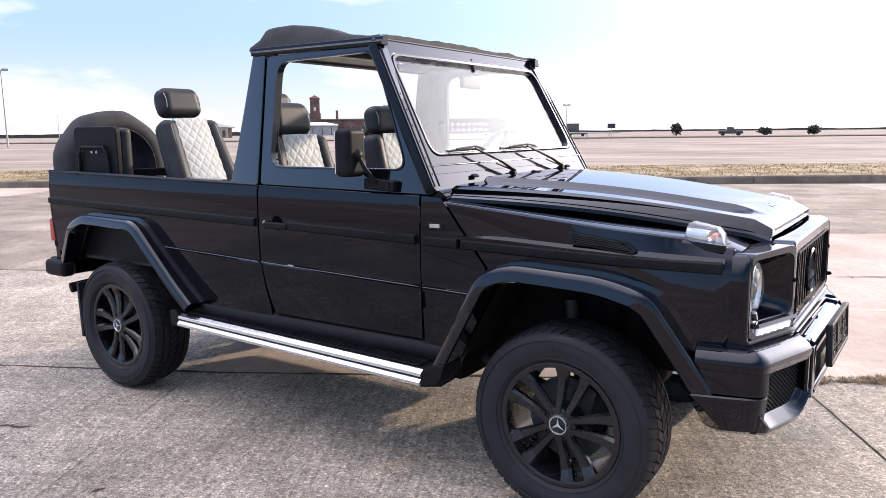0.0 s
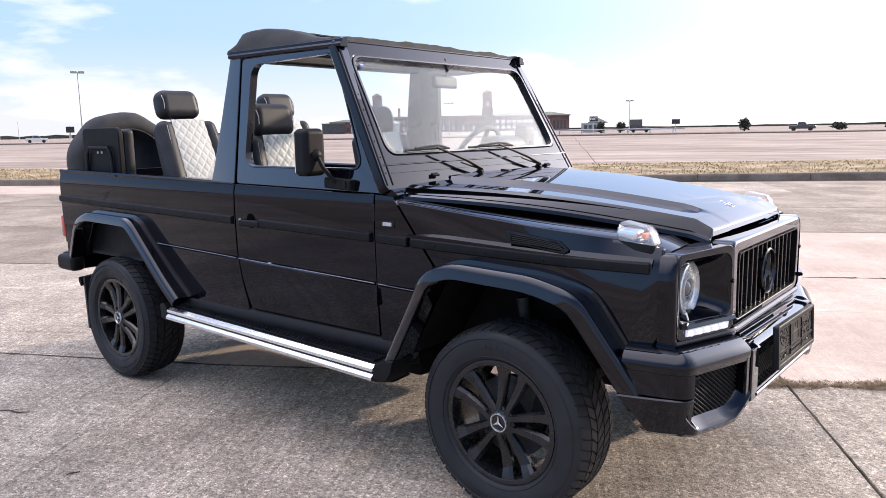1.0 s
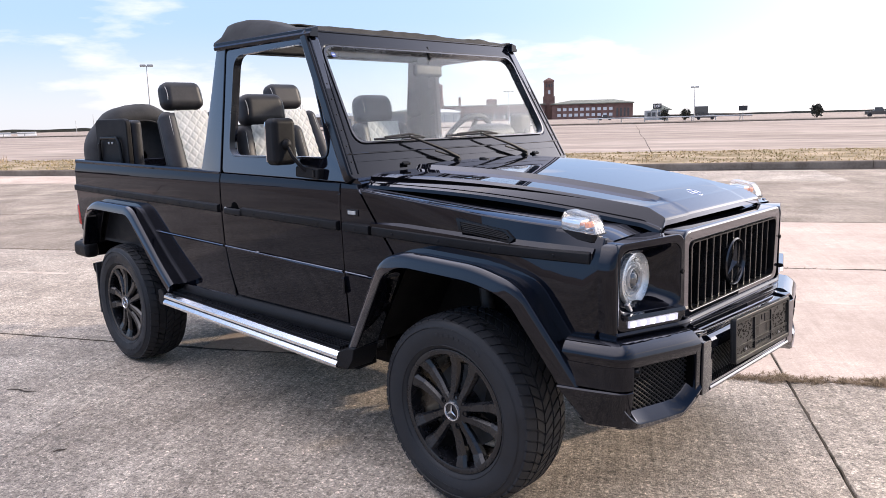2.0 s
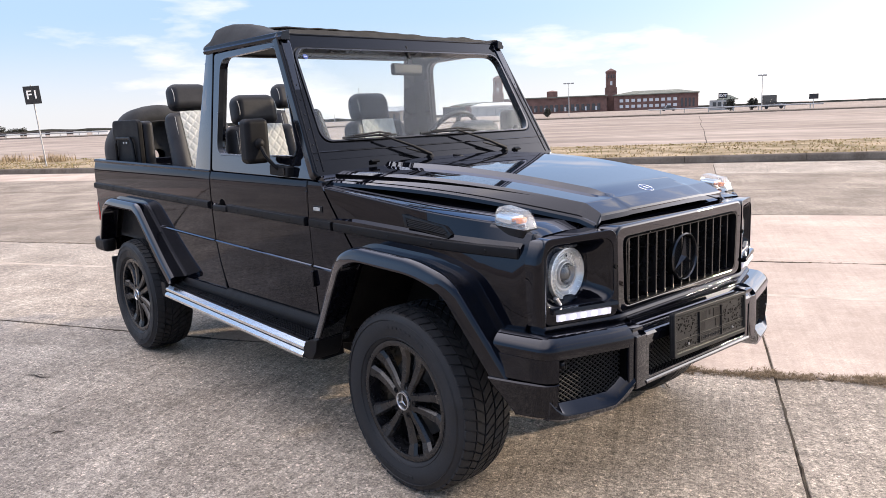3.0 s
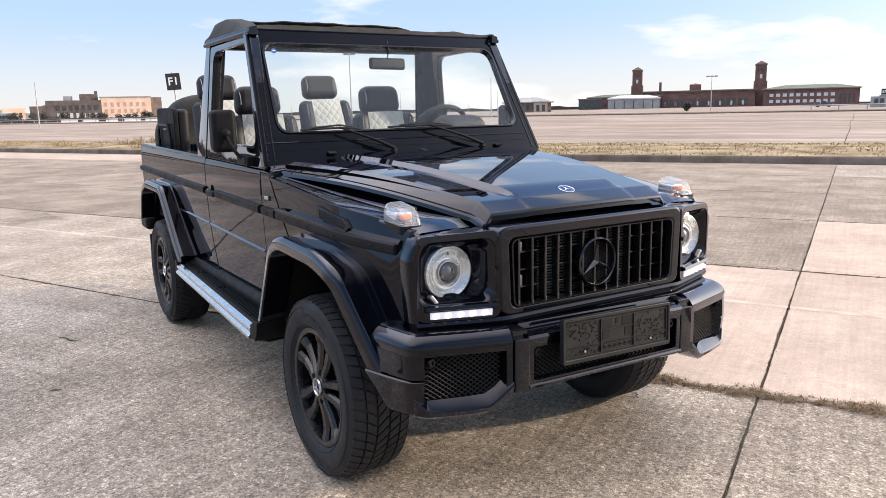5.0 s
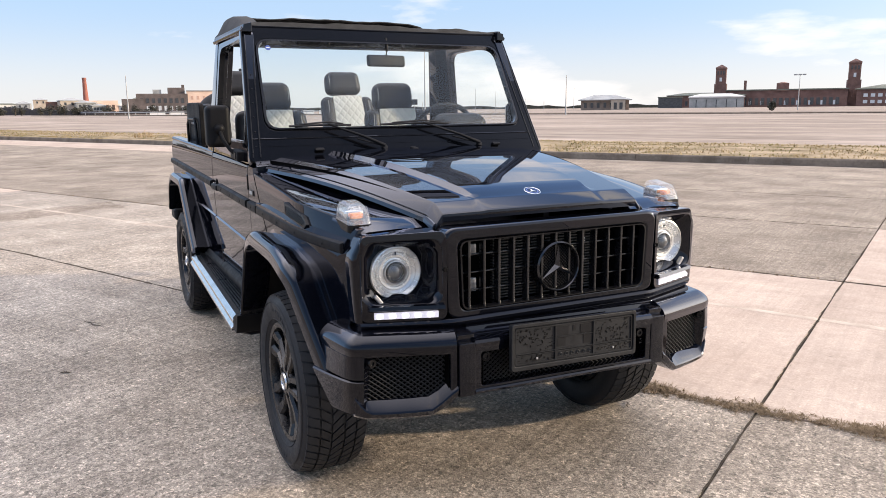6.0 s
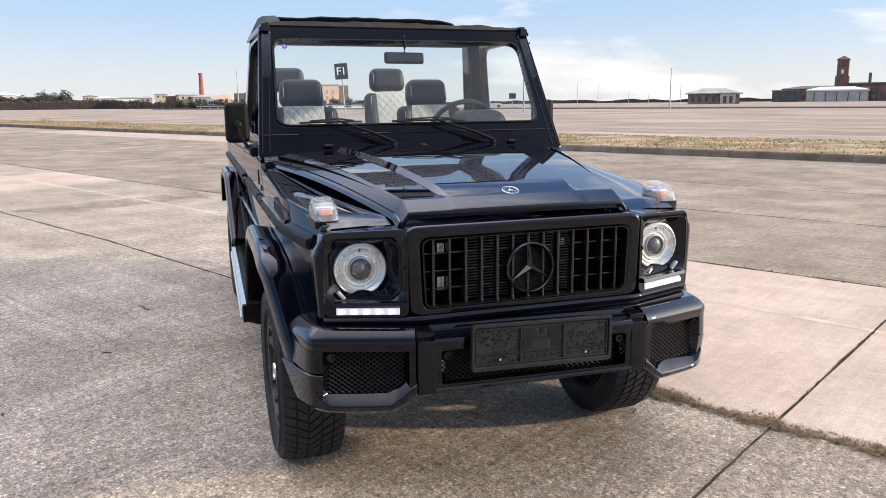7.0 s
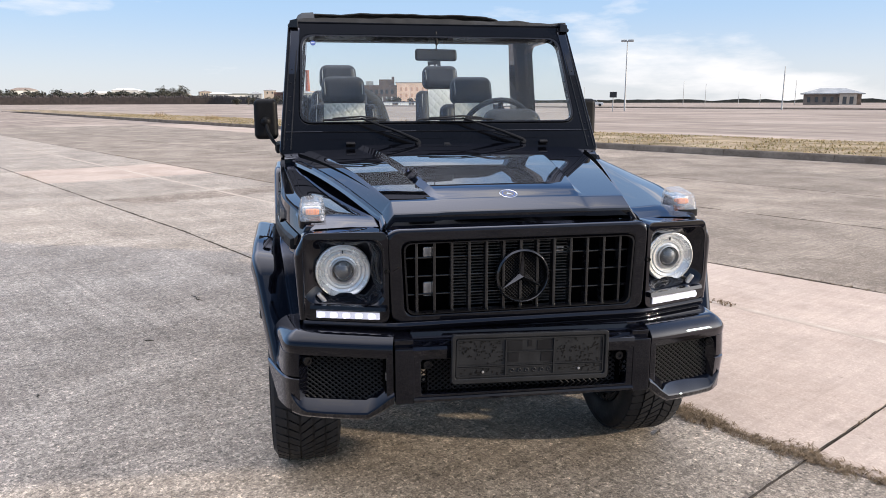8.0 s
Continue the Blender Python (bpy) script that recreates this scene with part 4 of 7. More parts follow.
for s in (-1, 1):
    lo, hi = (0.470, 0.785)
    bm_owner = [o for o in car.children if o.name.startswith("bumper_top")][0 if s < 0 else 1]
    mesh_net(bm_owner, "side_mesh", lo if s > 0 else -hi, hi if s > 0 else -lo, 0.505, 0.672, bump_x)
# centre section: upper bar with a slot, framed opening, lower bar
bm = bmesh.new()
rows = []
for i in range(21):
    y = lerp(-0.388, 0.388, i / 20)
    rows.append([(2.08, y, 0.742), (2.165, y, 0.744), (2.178, y, 0.738), (2.182, y, 0.724), (2.215, y, 0.720), (2.240, y, 0.706), (2.245, y, 0.696), (2.242, y, 0.672), (2.10, y, 0.668)])
loft(bm, rows)
centre = part("bumper_centre", lean(bm), POLISH, car, "glossy black bumper centre bar", sharp=30)
bm = bmesh.new()
rows = []
for i in range(21):
    y = lerp(-0.388, 0.388, i / 20)
    rows.append([(2.12, y, 0.540), (2.226, y, 0.536), (2.244, y, 0.531), (2.248, y, 0.525), (2.246, y, 0.517), (2.225, y, 0.505), (2.12, y, 0.498)])
loft(bm, rows)
part("lower_bar", lean(bm), POLISH, centre, sharp=30)
bm = bmesh.new()
ring_between(bm, rounded([(-0.386, 0.528), (0.386, 0.528), (0.386, 0.676), (-0.386, 0.676)], 0.004, 3), rounded([(-0.362, 0.540), (0.362, 0.540), (0.362, 0.662), (-0.362, 0.662)], 0.010, 3), lambda y, z, d: (2.240 - d, y, z), 0.0, 0.04)
part("opening_frame", lean(bm), POLISH, centre, bevel=0.003)
mesh_net(centre, "centre_mesh", -0.365, 0.365, 0.535, 0.672, lambda y: 2.236)
for s in (-1, 1):
    bm = bmesh.new()
    lathe(bm, [(0.0, 0.0), (0.007, 0.0), (0.008, 0.005), (0.014, 0.005), (0.016, 0.0), (0.016, -0.02)], pose(2.226, s * 0.338, 0.640, 0, 90), 18)
    part("sensor", lean(bm), SATIN, centre)
# empty plate holder, hung slightly aslant
PB = pose(2.268, 0.003, 0.668, -1.75, -3)
bm = bmesh.new()
soft_box(bm, (0.016, 0.540, 0.164), 0.006, PB, 3)
holder = part("plate_holder", bm, CHARCOAL, car, "empty black number plate holder")
PM = PB @ pose(0.009, 0, 0)
bm = bmesh.new()
ring_between(bm, rounded([(-0.271, -0.083), (0.271, -0.083), (0.271, 0.083), (-0.271, 0.083)], 0.012, 3), rounded([(-0.259, -0.066), (0.259, -0.066), (0.259, 0.070), (-0.259, 0.070)], 0.008, 3), lambda y, z, d: PM @ Vector((0.007 - d, y, z)), 0.0, 0.014)
part("rim", bm, CHARCOAL, holder, bevel=0.003)
bm = bmesh.new()
ring_between(bm, rounded([(-0.255, -0.062), (0.255, -0.062), (0.255, 0.066), (-0.255, 0.066)], 0.008, 3), rounded([(-0.251, -0.058), (0.251, -0.058), (0.251, 0.062), (-0.251, 0.062)], 0.006, 3), lambda y, z, d: PM @ Vector((0.003 - d, y, z)), 0.0, 0.004)
part("inner_rim", bm, CHARCOAL, holder)
for z, y0, y1 in ((-0.024, -0.25, 0.25), (-0.030, -0.25, 0.25), (0.020, -0.085, 0.075)):
    bm = bmesh.new()
    box(bm, (-0.002, y0, z - 0.0013), (0.0035, y1, z + 0.0013), PM)
    part("rib", bm, CHARCOAL, holder)
for y in (-0.088, 0.078):
    bm = bmesh.new()
    box(bm, (-0.002, y - 0.0022, -0.058), (0.0045, y + 0.0022, 0.06), PM)
    part("rib", bm, CHARCOAL, holder)
for y, z, w, h in ((-0.058, 0.040, 0.026, 0.016), (0.046, 0.040, 0.026, 0.016), (-0.062, 0.0, 0.018, 0.015), (0.052, 0.0, 0.018, 0.015), (-0.006, 0.046, 0.006, 0.010)):
    bm = bmesh.new()
    box(bm, (-0.0015, y - w, z - h), (0.0008, y + w, z + h), PM)
    part("square_slot", bm, PLASTIC, holder)
rnd = random.Random(5)
bm = bmesh.new()
for side in (-1, 1):
    for c in range(9):
        yc, zc = side * lerp(0.100, 0.238, c / 8), rnd.uniform(-0.012, 0.05)
        for k in range(9):
            y, z = yc + rnd.gauss(0, 0.007), min(0.056, max(-0.018, zc + rnd.gauss(0, 0.02)))
            w, h = rnd.choice(((0.0016, 0.0016), (0.0032, 0.0013), (0.0013, 0.0035), (0.002, 0.002)))
            box(bm, (-0.0015, y - w, z - h), (0.0007, y + w, z + h), PM)
    for k in range(24):
        y, z = side * rnd.uniform(0.095, 0.246), rnd.uniform(-0.054, -0.036)
        w, h = rnd.choice(((0.002, 0.0017), (0.004, 0.0014), (0.0014, 0.004)))
        box(bm, (-0.0015, y - w, z - h), (0.0007, y + w, z + h), PM)
part("slot_pattern", bm, DARK, holder)["kind"] = "stuff"
for k in range(6):
    bm = bmesh.new()
    lathe(bm, [(0.0035, 0.001), (0.0055, 0.003), (0.0075, 0.001)], PM @ pose(0.0, -0.066 + 0.0255 * k, -0.044, 0, 90), 12)
    part("raised_mark", bm, CHARCOAL, holder)
for y, z in ((-0.165, -0.046), (0.168, -0.046)):
    bm = bmesh.new()
    lathe(bm, [(0, 0.004), (0.004, 0.0035), (0.005, 0)], PM @ pose(0.0, y, z, 0, 90), 10)
    part("screw", bm, CHROME_DULL, holder)

# ---- steps ----
def toe(x):
    """The boards stand closer to the body at the rear."""
    return 0.045 * max(0.0, 0.85 - x) / 1.66


for s in (-1, 1):
    bm = bmesh.new()
    rows = []
    for x in (-0.835, -0.8, -0.2, 0.4, 0.84, 0.90):
        zt = 0.534 - 0.022 * (x + 0.8) / 1.66
        cut = 0.045 if x > 0.88 else toe(x)
        rows.append([(x, s * 0.76, zt), (x, s * (0.915 - cut), zt - 0.003), (x, s * (0.932 - cut), zt - 0.012), (x, s * (0.932 - cut), zt - 0.060), (x, s * (0.91 - cut), zt - 0.075), (x, s * 0.76, zt - 0.07)])
    loft(bm, rows)
    step = part("side_step", bm, PLASTIC, car, "black running board with two bright strips", bevel=0.003)
    for k in range(6):
        bm = bmesh.new()
        rows = []
        for x in (-0.78, 0.0, 0.80):
            y = 0.790 + 0.018 * k - toe(x) * k / 5
            zt = 0.534 - 0.022 * (x + 0.8) / 1.66
            rows.append([(x, s * (y - 0.005), zt - 0.001), (x, s * (y - 0.0035), zt + 0.009), (x, s * (y + 0.0035), zt + 0.009), (x, s * (y + 0.005), zt - 0.001)])
        loft(bm, rows)
        part("tread_rib", bm, SATIN, step)
    for prof in (((0.908, 0.004), (0.914, 0.007), (0.938, -0.007), (0.940, -0.021), (0.908, -0.021)), ((0.920, -0.030), (0.932, -0.030), (0.948, -0.044), (0.948, -0.058), (0.920, -0.058))):
        bm = bmesh.new()
        rows = []
        for x in (-0.79, -0.2, 0.4, 0.845):
            zt = 0.534 - 0.022 * (x + 0.8) / 1.66
            rows.append([(x, s * (y - toe(x)), zt + z) for y, z in prof])
        loft(bm, rows)
        part("bright_strip", bm, CHROME, step, "polished metal strip", bevel=0.002)
    for x, d in ((0.885, 1), (-0.825, -1)):
        bm = bmesh.new()
        prism(bm, [(-0.045, 0.462 + 0.01 * (d < 0)), (0.03, 0.458), (0.06, 0.50), (0.075, 0.555), (0.03, 0.552), (-0.03, 0.525)] if d > 0 else [(-0.03, 0.47), (0.03, 0.465), (0.03, 0.54), (0.0, 0.56), (-0.035, 0.55)], lambda u, v, w: (x + u, s * (w - toe(x)), v), 0.80, 0.938)
        part("end_cap", bm, PLASTIC, step, bevel=0.004)

# ---- wheels ----
R_TYRE, W2 = 0.378, 0.132


def star_spoke(bm, q, twist):
    """One blade of a double spoke, from the hub to the rim, at angle q and leaning by twist."""
    def at(r, off, dep):
        a = radians(q)
        c, s_ = math.cos(a), math.sin(a)
        return Vector((r * c - off * s_, dep, r * s_ + off * c))
    rows = []
    for r, off, w, dep, th in ((0.040, twist * 0.019, 0.0180, -0.107, 0.030), (0.070, twist * 0.0225, 0.0165, -0.105, 0.030), (0.115, twist * 0.031, 0.0195, -0.098, 0.032), (0.178, twist * 0.043, 0.0245, -0.097, 0.036), (0.205, twist * 0.049, 0.029, -0.106, 0.04), (0.232, twist * 0.055, 0.034, -0.113, 0.045)):
        rows.append([at(r, off - w, dep + 0.012), at(r, off - w * 0.62, dep), at(r, off + w * 0.62, dep), at(r, off + w, dep + 0.012), at(r, off + w * 0.8, dep + th), at(r, off - w * 0.8, dep + th)])
    loft(bm, rows)


TURN_X = Matrix.Rotation(radians(90), 4, "X")  # local z to -y: outward on the right side


def build_wheel():
    bm = bmesh.new()
    lathe(bm, [(0.226, 0.112), (0.238, 0.116), (0.247, 0.114), (0.248, 0.102), (0.236, 0.09), (0.228, 0.05), (0.222, -0.10), (0.245, -0.115), (0.235, -0.118), (0.215, -0.10), (0.219, 0.05), (0.222, 0.09)], TURN_X, 64, True)
    hub = part("wheel", bm, RIM, car, "black five-twin-spoke alloy wheel with road tyre")
    bm = bmesh.new()
    prof = [(0.244, 0.100), (0.252, 0.116), (0.268, 0.126), (0.30, 0.133), (0.325, 0.133), (0.345, 0.128), (0.360, 0.116), (0.369, 0.100)]
    full = prof + [(0.3695, 0.05), (0.3695, -0.05)] + [(r, -h) for r, h in prof[::-1]] + [(0.25, -0.09), (0.25, 0.09)]
    lathe(bm, full, TURN_X, 96, True)
    part("tyre", bm, RUBBER, hub, "worn black tyre with block tread")
    # tread blocks
    bm = bmesh.new()
    N = 56
    for k in range(N):
        q0 = 2 * math.pi * k / N
        for h0, h1, sk, ra, rb in ((0.075, 0.118, 0.02, 0.378, 0.366), (0.030, 0.068, 0.035, 0.378, 0.378), (-0.022, 0.022, 0.05, 0.378, 0.378), (-0.068, -0.030, 0.035, 0.378, 0.378), (-0.118, -0.075, 0.02, 0.366, 0.378)):
            w = 2 * math.pi / N * 0.80
            off = 0.45 * 2 * math.pi / N * (abs(h0 + h1) < 0.1)
            vs = []
            for dr in (-0.012, 0.0):
                for h, rr, qq in ((h0, rb if h0 > 0 else ra, -sk), (h1, ra if h1 < 0 else rb, sk)):
                    rr = (0.378 if abs(h) < 0.1 else 0.366) + dr
                    for e in (-w / 2, w / 2):
                        a = q0 + off + e + qq * (1 if h0 + h1 > 0 else -1)
                        vs.append(bm.verts.new((rr * math.cos(a), -h, rr * math.sin(a))))
            for f in ((0, 1, 3, 2), (4, 6, 7, 5), (0, 4, 5, 1), (2, 3, 7, 6), (0, 2, 6, 4), (1, 5, 7, 3)):
                bm.faces.new([vs[i] for i in f])
    tread = part("tread", bm, RUBBER, hub)
    tread["kind"] = "stuff"
    # raised ring and letter-like bars on the sidewall
    bm = bmesh.new()
    lathe(bm, [(0.333, 0.131), (0.335, 0.135), (0.338, 0.131)], TURN_X, 72)
    lathe(bm, [(0.262, 0.122), (0.264, 0.127), (0.267, 0.124)], TURN_X, 72)
    part("sidewall_ring", bm, RUBBER, hub)
    for base in (60, 240):
        for k in range(9):
            a = radians(base + 5 * k)
            bm = bmesh.new()
            soft_box(bm, (0.020, 0.003, 0.013), 0.001, Matrix.Translation((0.306 * math.cos(a), -0.134, 0.306 * math.sin(a))) @ Matrix.Rotation(-a + math.pi / 2, 4, "Y"), 1)
            part("sidewall_bar", bm, RUBBER, hub)
    for k in range(5):
        q = 75 + 72 * k
        bm = bmesh.new()
        star_spoke(bm, q, -1)
        star_spoke(bm, q, 1)
        part("twin_spoke", bm, RIM, hub, sharp=11)
        a = radians(q)
        bm = bmesh.new()
        lathe(bm, [(0, 0.101), (0.007, 0.101), (0.0085, 0.107), (0.0115, 0.1075), (0.012, 0.07)], Matrix.Translation((0.060 * math.cos(a), 0, 0.060 * math.sin(a))) @ TURN_X, 10)
        part("wheel_bolt", bm, PLASTIC, hub)
    bm = bmesh.new()
    lathe(bm, [(0.0, 0.112), (0.03, 0.112), (0.037, 0.108), (0.050, 0.105), (0.066, 0.101), (0.072, 0.085), (0.072, 0.02), (0.0, 0.02)], TURN_X, 40)
    part("hub_face", bm, RIM, hub)
    bm = bmesh.new()
    lathe(bm, [(0.031, 0.112), (0.033, 0.117), (0.037, 0.117), (0.039, 0.110)], TURN_X, 32)
    cap = part("centre_cap", bm, SILVER, hub, "silver ringed black centre cap")
    bm = bmesh.new()
    for k in range(3):
        a = radians(90 + 120 * k)
        tip = Vector((0.030 * math.cos(a), -0.1165, 0.030 * math.sin(a)))
        b0 = Vector((0.006 * math.cos(a + 1.05), -0.1165, 0.006 * math.sin(a + 1.05)))
        b1 = Vector((0.006 * math.cos(a - 1.05), -0.1165, 0.006 * math.sin(a - 1.05)))
        c = Vector((0, -0.1185, 0))
        v = [bm.verts.new(p) for p in (tip, b0, b1, c)]
        bm.faces.new((v[0], v[1], v[3]))
        bm.faces.new((v[0], v[3], v[2]))
    part("cap_star", bm, SILVER, hub, sharp=5)
    bm = bmesh.new()
    lathe(bm, [(0.07, 0.02), (0.165, 0.02), (0.165, -0.005), (0.07, -0.005)], TURN_X, 40, True)
    part("brake_disc", bm, RADIATOR, hub)
    bm = bmesh.new()
    soft_box(bm, (0.075, 0.07, 0.15), 0.015, pose(0.135, -0.005, 0.045, 0, 15), 2)
    part("brake_caliper", bm, DARK, hub)
    return hub


first = build_wheel()
first.location = (1.428, -0.737, 0.378)
for x, s in ((-1.428, -1), (1.428, 1), (-1.428, 1)):
    copy_thing(first, pose(x, s * 0.737, 0.378, 0, -33 if x < 0 else 40, 0 if s < 0 else 180))

# ---- underbody ----
bm = bmesh.new()
prism(bm, [(-2.05, 0.60), (-2.05, 0.76), (2.02, 0.76), (2.05, 0.70), (2.0, 0.55), (1.0, 0.50), (-1.0, 0.50), (-1.4, 0.58)], lambda x, z, y: (x, y, z), -0.45, 0.45)
under = part("chassis", bm, DARK, car)
bm = bmesh.new()
soft_box(bm, (1.80, 1.30, 0.13), 0.03, pose(-0.03, 0.0, 0.455), 2)
part("belly_pan", bm, DARK, under)
# unseen block added on the left to keep low sun from under the car
bm = bmesh.new()
soft_box(bm, (1.50, 0.32, 0.24), 0.05, pose(-0.23, 0.46, 0.305), 3)
part("fuel_tank", bm, DARK, under)
# unseen flap behind the left front wheel, added to stop the sun
for s in (1,):
    bm = bmesh.new()
    prism(bm, [(0.935, 0.56), (0.95, 0.38), (0.962, 0.38), (0.955, 0.56)], lambda x, z, y: (x, s * y, z), 0.45, 0.80)
    part("splash_guard", bm, RUBBER, under)
for x in (1.428, -1.428):
    bm = bmesh.new()
    tube(bm, [(x, -0.66, 0.378), (x, 0.66, 0.378)], 0.045, 12)
    soft_box(bm, (0.26, 0.24, 0.24), 0.08, pose(x, 0.15, 0.38), 3)
    part("axle", bm, DARK, under)
    for s in (-1, 1):
        bm = bmesh.new()
        tube(bm, [(x - 0.06, s * 0.50, 0.45), (x - 0.10, s * 0.52, 0.80)], 0.028, 10)
        part("damper", bm, RADIATOR, under)
        bm = bmesh.new()
        pts = [(x + 0.06 + 0.05 * math.cos(q * 0.5), s * 0.50 + 0.05 * math.sin(q * 0.5), 0.44 + 0.005 * q) for q in range(70)]
        tube(bm, pts, 0.008, 6)
        part("coil_spring", bm, DARK, under)
for s in (-1, 1):
    bm = bmesh.new()
    tube(bm, [(1.40, s * 0.55, 0.36), (1.05, s * 0.52, 0.44), (0.90, s * 0.50, 0.47)], 0.026, 10)
    part("radius_arm", bm, RADIATOR, under)
    bm = bmesh.new()
    prism(bm, [(-1.80, 0.26), (-1.815, 0.60), (-1.795, 0.60), (-1.78, 0.26)], lambda x, z, y: (x, s * y, z), 0.60, 0.86)
    part("mud_flap", bm, RUBBER, car)
    bm = bmesh.new()
    soft_box(bm, (0.22, 0.095, 0.105), 0.03, pose(-2.09, s * 0.80, 0.66), 4)
    part("rear_bumper_end", bm, PLASTIC, car)
    bm = bmesh.new()
    soft_box(bm, (0.05, 0.09, 0.15), 0.015, pose(-2.138, s * 0.765, 0.90), 3)
    part("tail_lamp", bm, RED, car, "red tail lamp")
bm = bmesh.new()
soft_box(bm, (0.10, 1.6, 0.12), 0.02, pose(-2.17, 0, 0.66), 3)
part("rear_bumper", bm, PLASTIC, car)
bm = bmesh.new()
tube(bm, [(-1.92, -0.62, 0.56), (-1.97, -0.72, 0.545), (-1.99, -0.80, 0.535)], 0.032, 14)
part("exhaust", bm, DARK, car)

# ---- load bed and cab shell ----
bm = bmesh.new()
prism(bm, [(-0.79, 0.60), (0.79, 0.60), (0.795, 1.262), (-0.795, 1.262)], lambda y, z, x: (x, y, z), -2.14, -2.09)
part("tailgate", bm, PAINT, car, bevel=0.006)
bm = bmesh.new()
box(bm, (-2.09, -0.76, 0.74), (0.80, 0.76, 0.775))
part("cab_floor", bm, FABRIC, car)
for s in (-1, 1):
    bm = bmesh.new()
    box(bm, (-2.08, s * 0.735, 0.76), (-0.25, s * 0.762, 1.236))
    part("bed_lining", bm, PLASTIC, car)
    # rail on the bed side
    bm = bmesh.new()
    rows = []
    for i in range(9):
        x = lerp(-2.12, -0.23, i / 8)
        z = belt(x) + 0.002
        rows.append([(x, s * 0.803, z - 0.012), (x, s * 0.806, z), (x, s * 0.798, z + 0.010), (x, s * 0.74, z + 0.010), (x, s * 0.73, z), (x, s * 0.73, z - 0.012)])
    loft(bm, rows)
    part("bed_rail", bm, PAINT, car)
    # pillar behind the door
    bm = bmesh.new()
    lowz = belt(-0.3)
    rows = []
    for i in range(9):
        t = i / 8
        z = lerp(lowz, 1.885, t)
        xa, xb = lerp(-0.425, -0.285, t ** 0.9), lerp(-0.222, -0.195, t)
        y = side_y(0, z)
        rows.append([(xa, s * (y - 0.004), z), (xa + 0.02, s * y, z), (xb, s * y, z), (xb, s * (y - 0.09), z), (xa + 0.02, s * (y - 0.10), z), (xa, s * (y - 0.08), z)])
    loft(bm, rows)
    part("rear_pillar", bm, UPPER, car, bevel=0.004)
    # gutter rail along the roof edge
    bm = bmesh.new()
    rows = []
    for i in range(7):
        x = lerp(-0.284, 0.53, i / 6)
        rows.append([(x, s * 0.700, 1.868), (x, s * 0.748, 1.868), (x, s * 0.752, 1.882), (x, s * 0.742, 1.890), (x, s * 0.740, 1.905), (x, s * 0.700, 1.915)])
    loft(bm, rows)
    part("roof_rail", bm, PAINT, car, bevel=0.003)
bm = bmesh.new()
soft_box(bm, (0.10, 1.46, 0.055), 0.015, pose(-0.25, 0, 1.885), 3)
part("roof_hoop", bm, PLASTIC, car)
# windscreen frame
wsx = lambda z: 0.845 - (z - 1.245) * 0.545
putw = lambda y, z, d: (wsx(z) - d * 0.88, y, z - d * 0.48)
bm = bmesh.new()
fo = rounded([(-0.815, 1.245), (0.815, 1.245), (0.748, 1.912), (-0.748, 1.912)], 0.03, 6)
fi = rounded([(-0.712, 1.395), (0.712, 1.395), (0.690, 1.835), (-0.690, 1.835)], 0.065, 6)
ring_between(bm, fo, fi, putw, 0.0, 0.05)
screen = part("windscreen_frame", bm, FRAME, car, "satin black windscreen frame", bevel=0.010, seg=3)
bm = bmesh.new()
fj = [(y * 0.985, (z - 1.615) * 0.972 + 1.615) for y, z in fi]
ring_between(bm, fi, fj, putw, -0.004, 0.03)
part("screen_seal", bm, SEAL, screen)
bm = bmesh.new()
prism(bm, fi, putw, 0.016, 0.020)
part("windscreen", bm, CLEAR, screen, "clear windscreen").visible_shadow = False
STICK = Matrix.Translation(putw(-0.628, 1.797, 0.008)) @ pose(0, 0, 0, 0, 61)
bm = bmesh.new()
lathe(bm, [(0, 0.002), (0.0135, 0.002), (0.0135, 0)], STICK, 24)
sticker = part("sticker", bm, BLUE, screen, "small round dark blue sticker with a pale bar")
bm = bmesh.new()
box(bm, (-0.002, -0.008, 0.0), (0.0015, 0.008, 0.003), STICK)
part("sticker_bar", bm, LETTER_W, sticker)
# crease across the lower frame, trim lines and rivets on its posts
bm = bmesh.new()
tube(bm, [(wsx(1.318) - 0.002, y, 1.318) for y in (-0.74, 0, 0.74)], 0.0035, 6)
part("crease", bm, FRAME, screen)
for z, r in ((1.898, 0.0055), (1.352, 0.0040)):
    bm = bmesh.new()
    w = lerp(0.795, 0.735, (z - 1.245) / 0.667)
    tube(bm, [(wsx(z) - 0.001, y, z) for y in (-w, -w / 2, 0, w / 2, w)], r, 8)
    part("rib", bm, FRAME, screen)
for s in (-1, 1):
    for off in (0.018, 0.052):
        bm = bmesh.new()
        tube(bm, [(wsx(z) + 0.001, s * (lerp(0.815, 0.748, (z - 1.245) / 0.667) - off), z) for z in (1.27, 1.55, 1.89)], 0.0035, 6)
        part("post_trim", bm, SATIN, screen)
    for k in range(9):
        z = lerp(1.32, 1.86, k / 8)
        bm = bmesh.new()
        lathe(bm, [(0.0, 0.003), (0.003, 0.0025), (0.0045, 0.0)], Matrix.Translation(putw(s * (lerp(0.815, 0.748, (z - 1.245) / 0.667) - 0.035), z, 0.0)) @ pose(0, 0, 0, 0, 61), 8)
        part("rivet", bm, SATIN, screen)
# washer jets
for y in (-0.470, 0.520):
    bm = bmesh.new()
    soft_box(bm, (0.020, 0.044, 0.010), 0.003, pose(0.828, y, 1.298, 0, 30), 2)
    part("washer_jet", bm, PLASTIC, screen)
# cowl grille in front of the screen
bm = bmesh.new()
rows = []
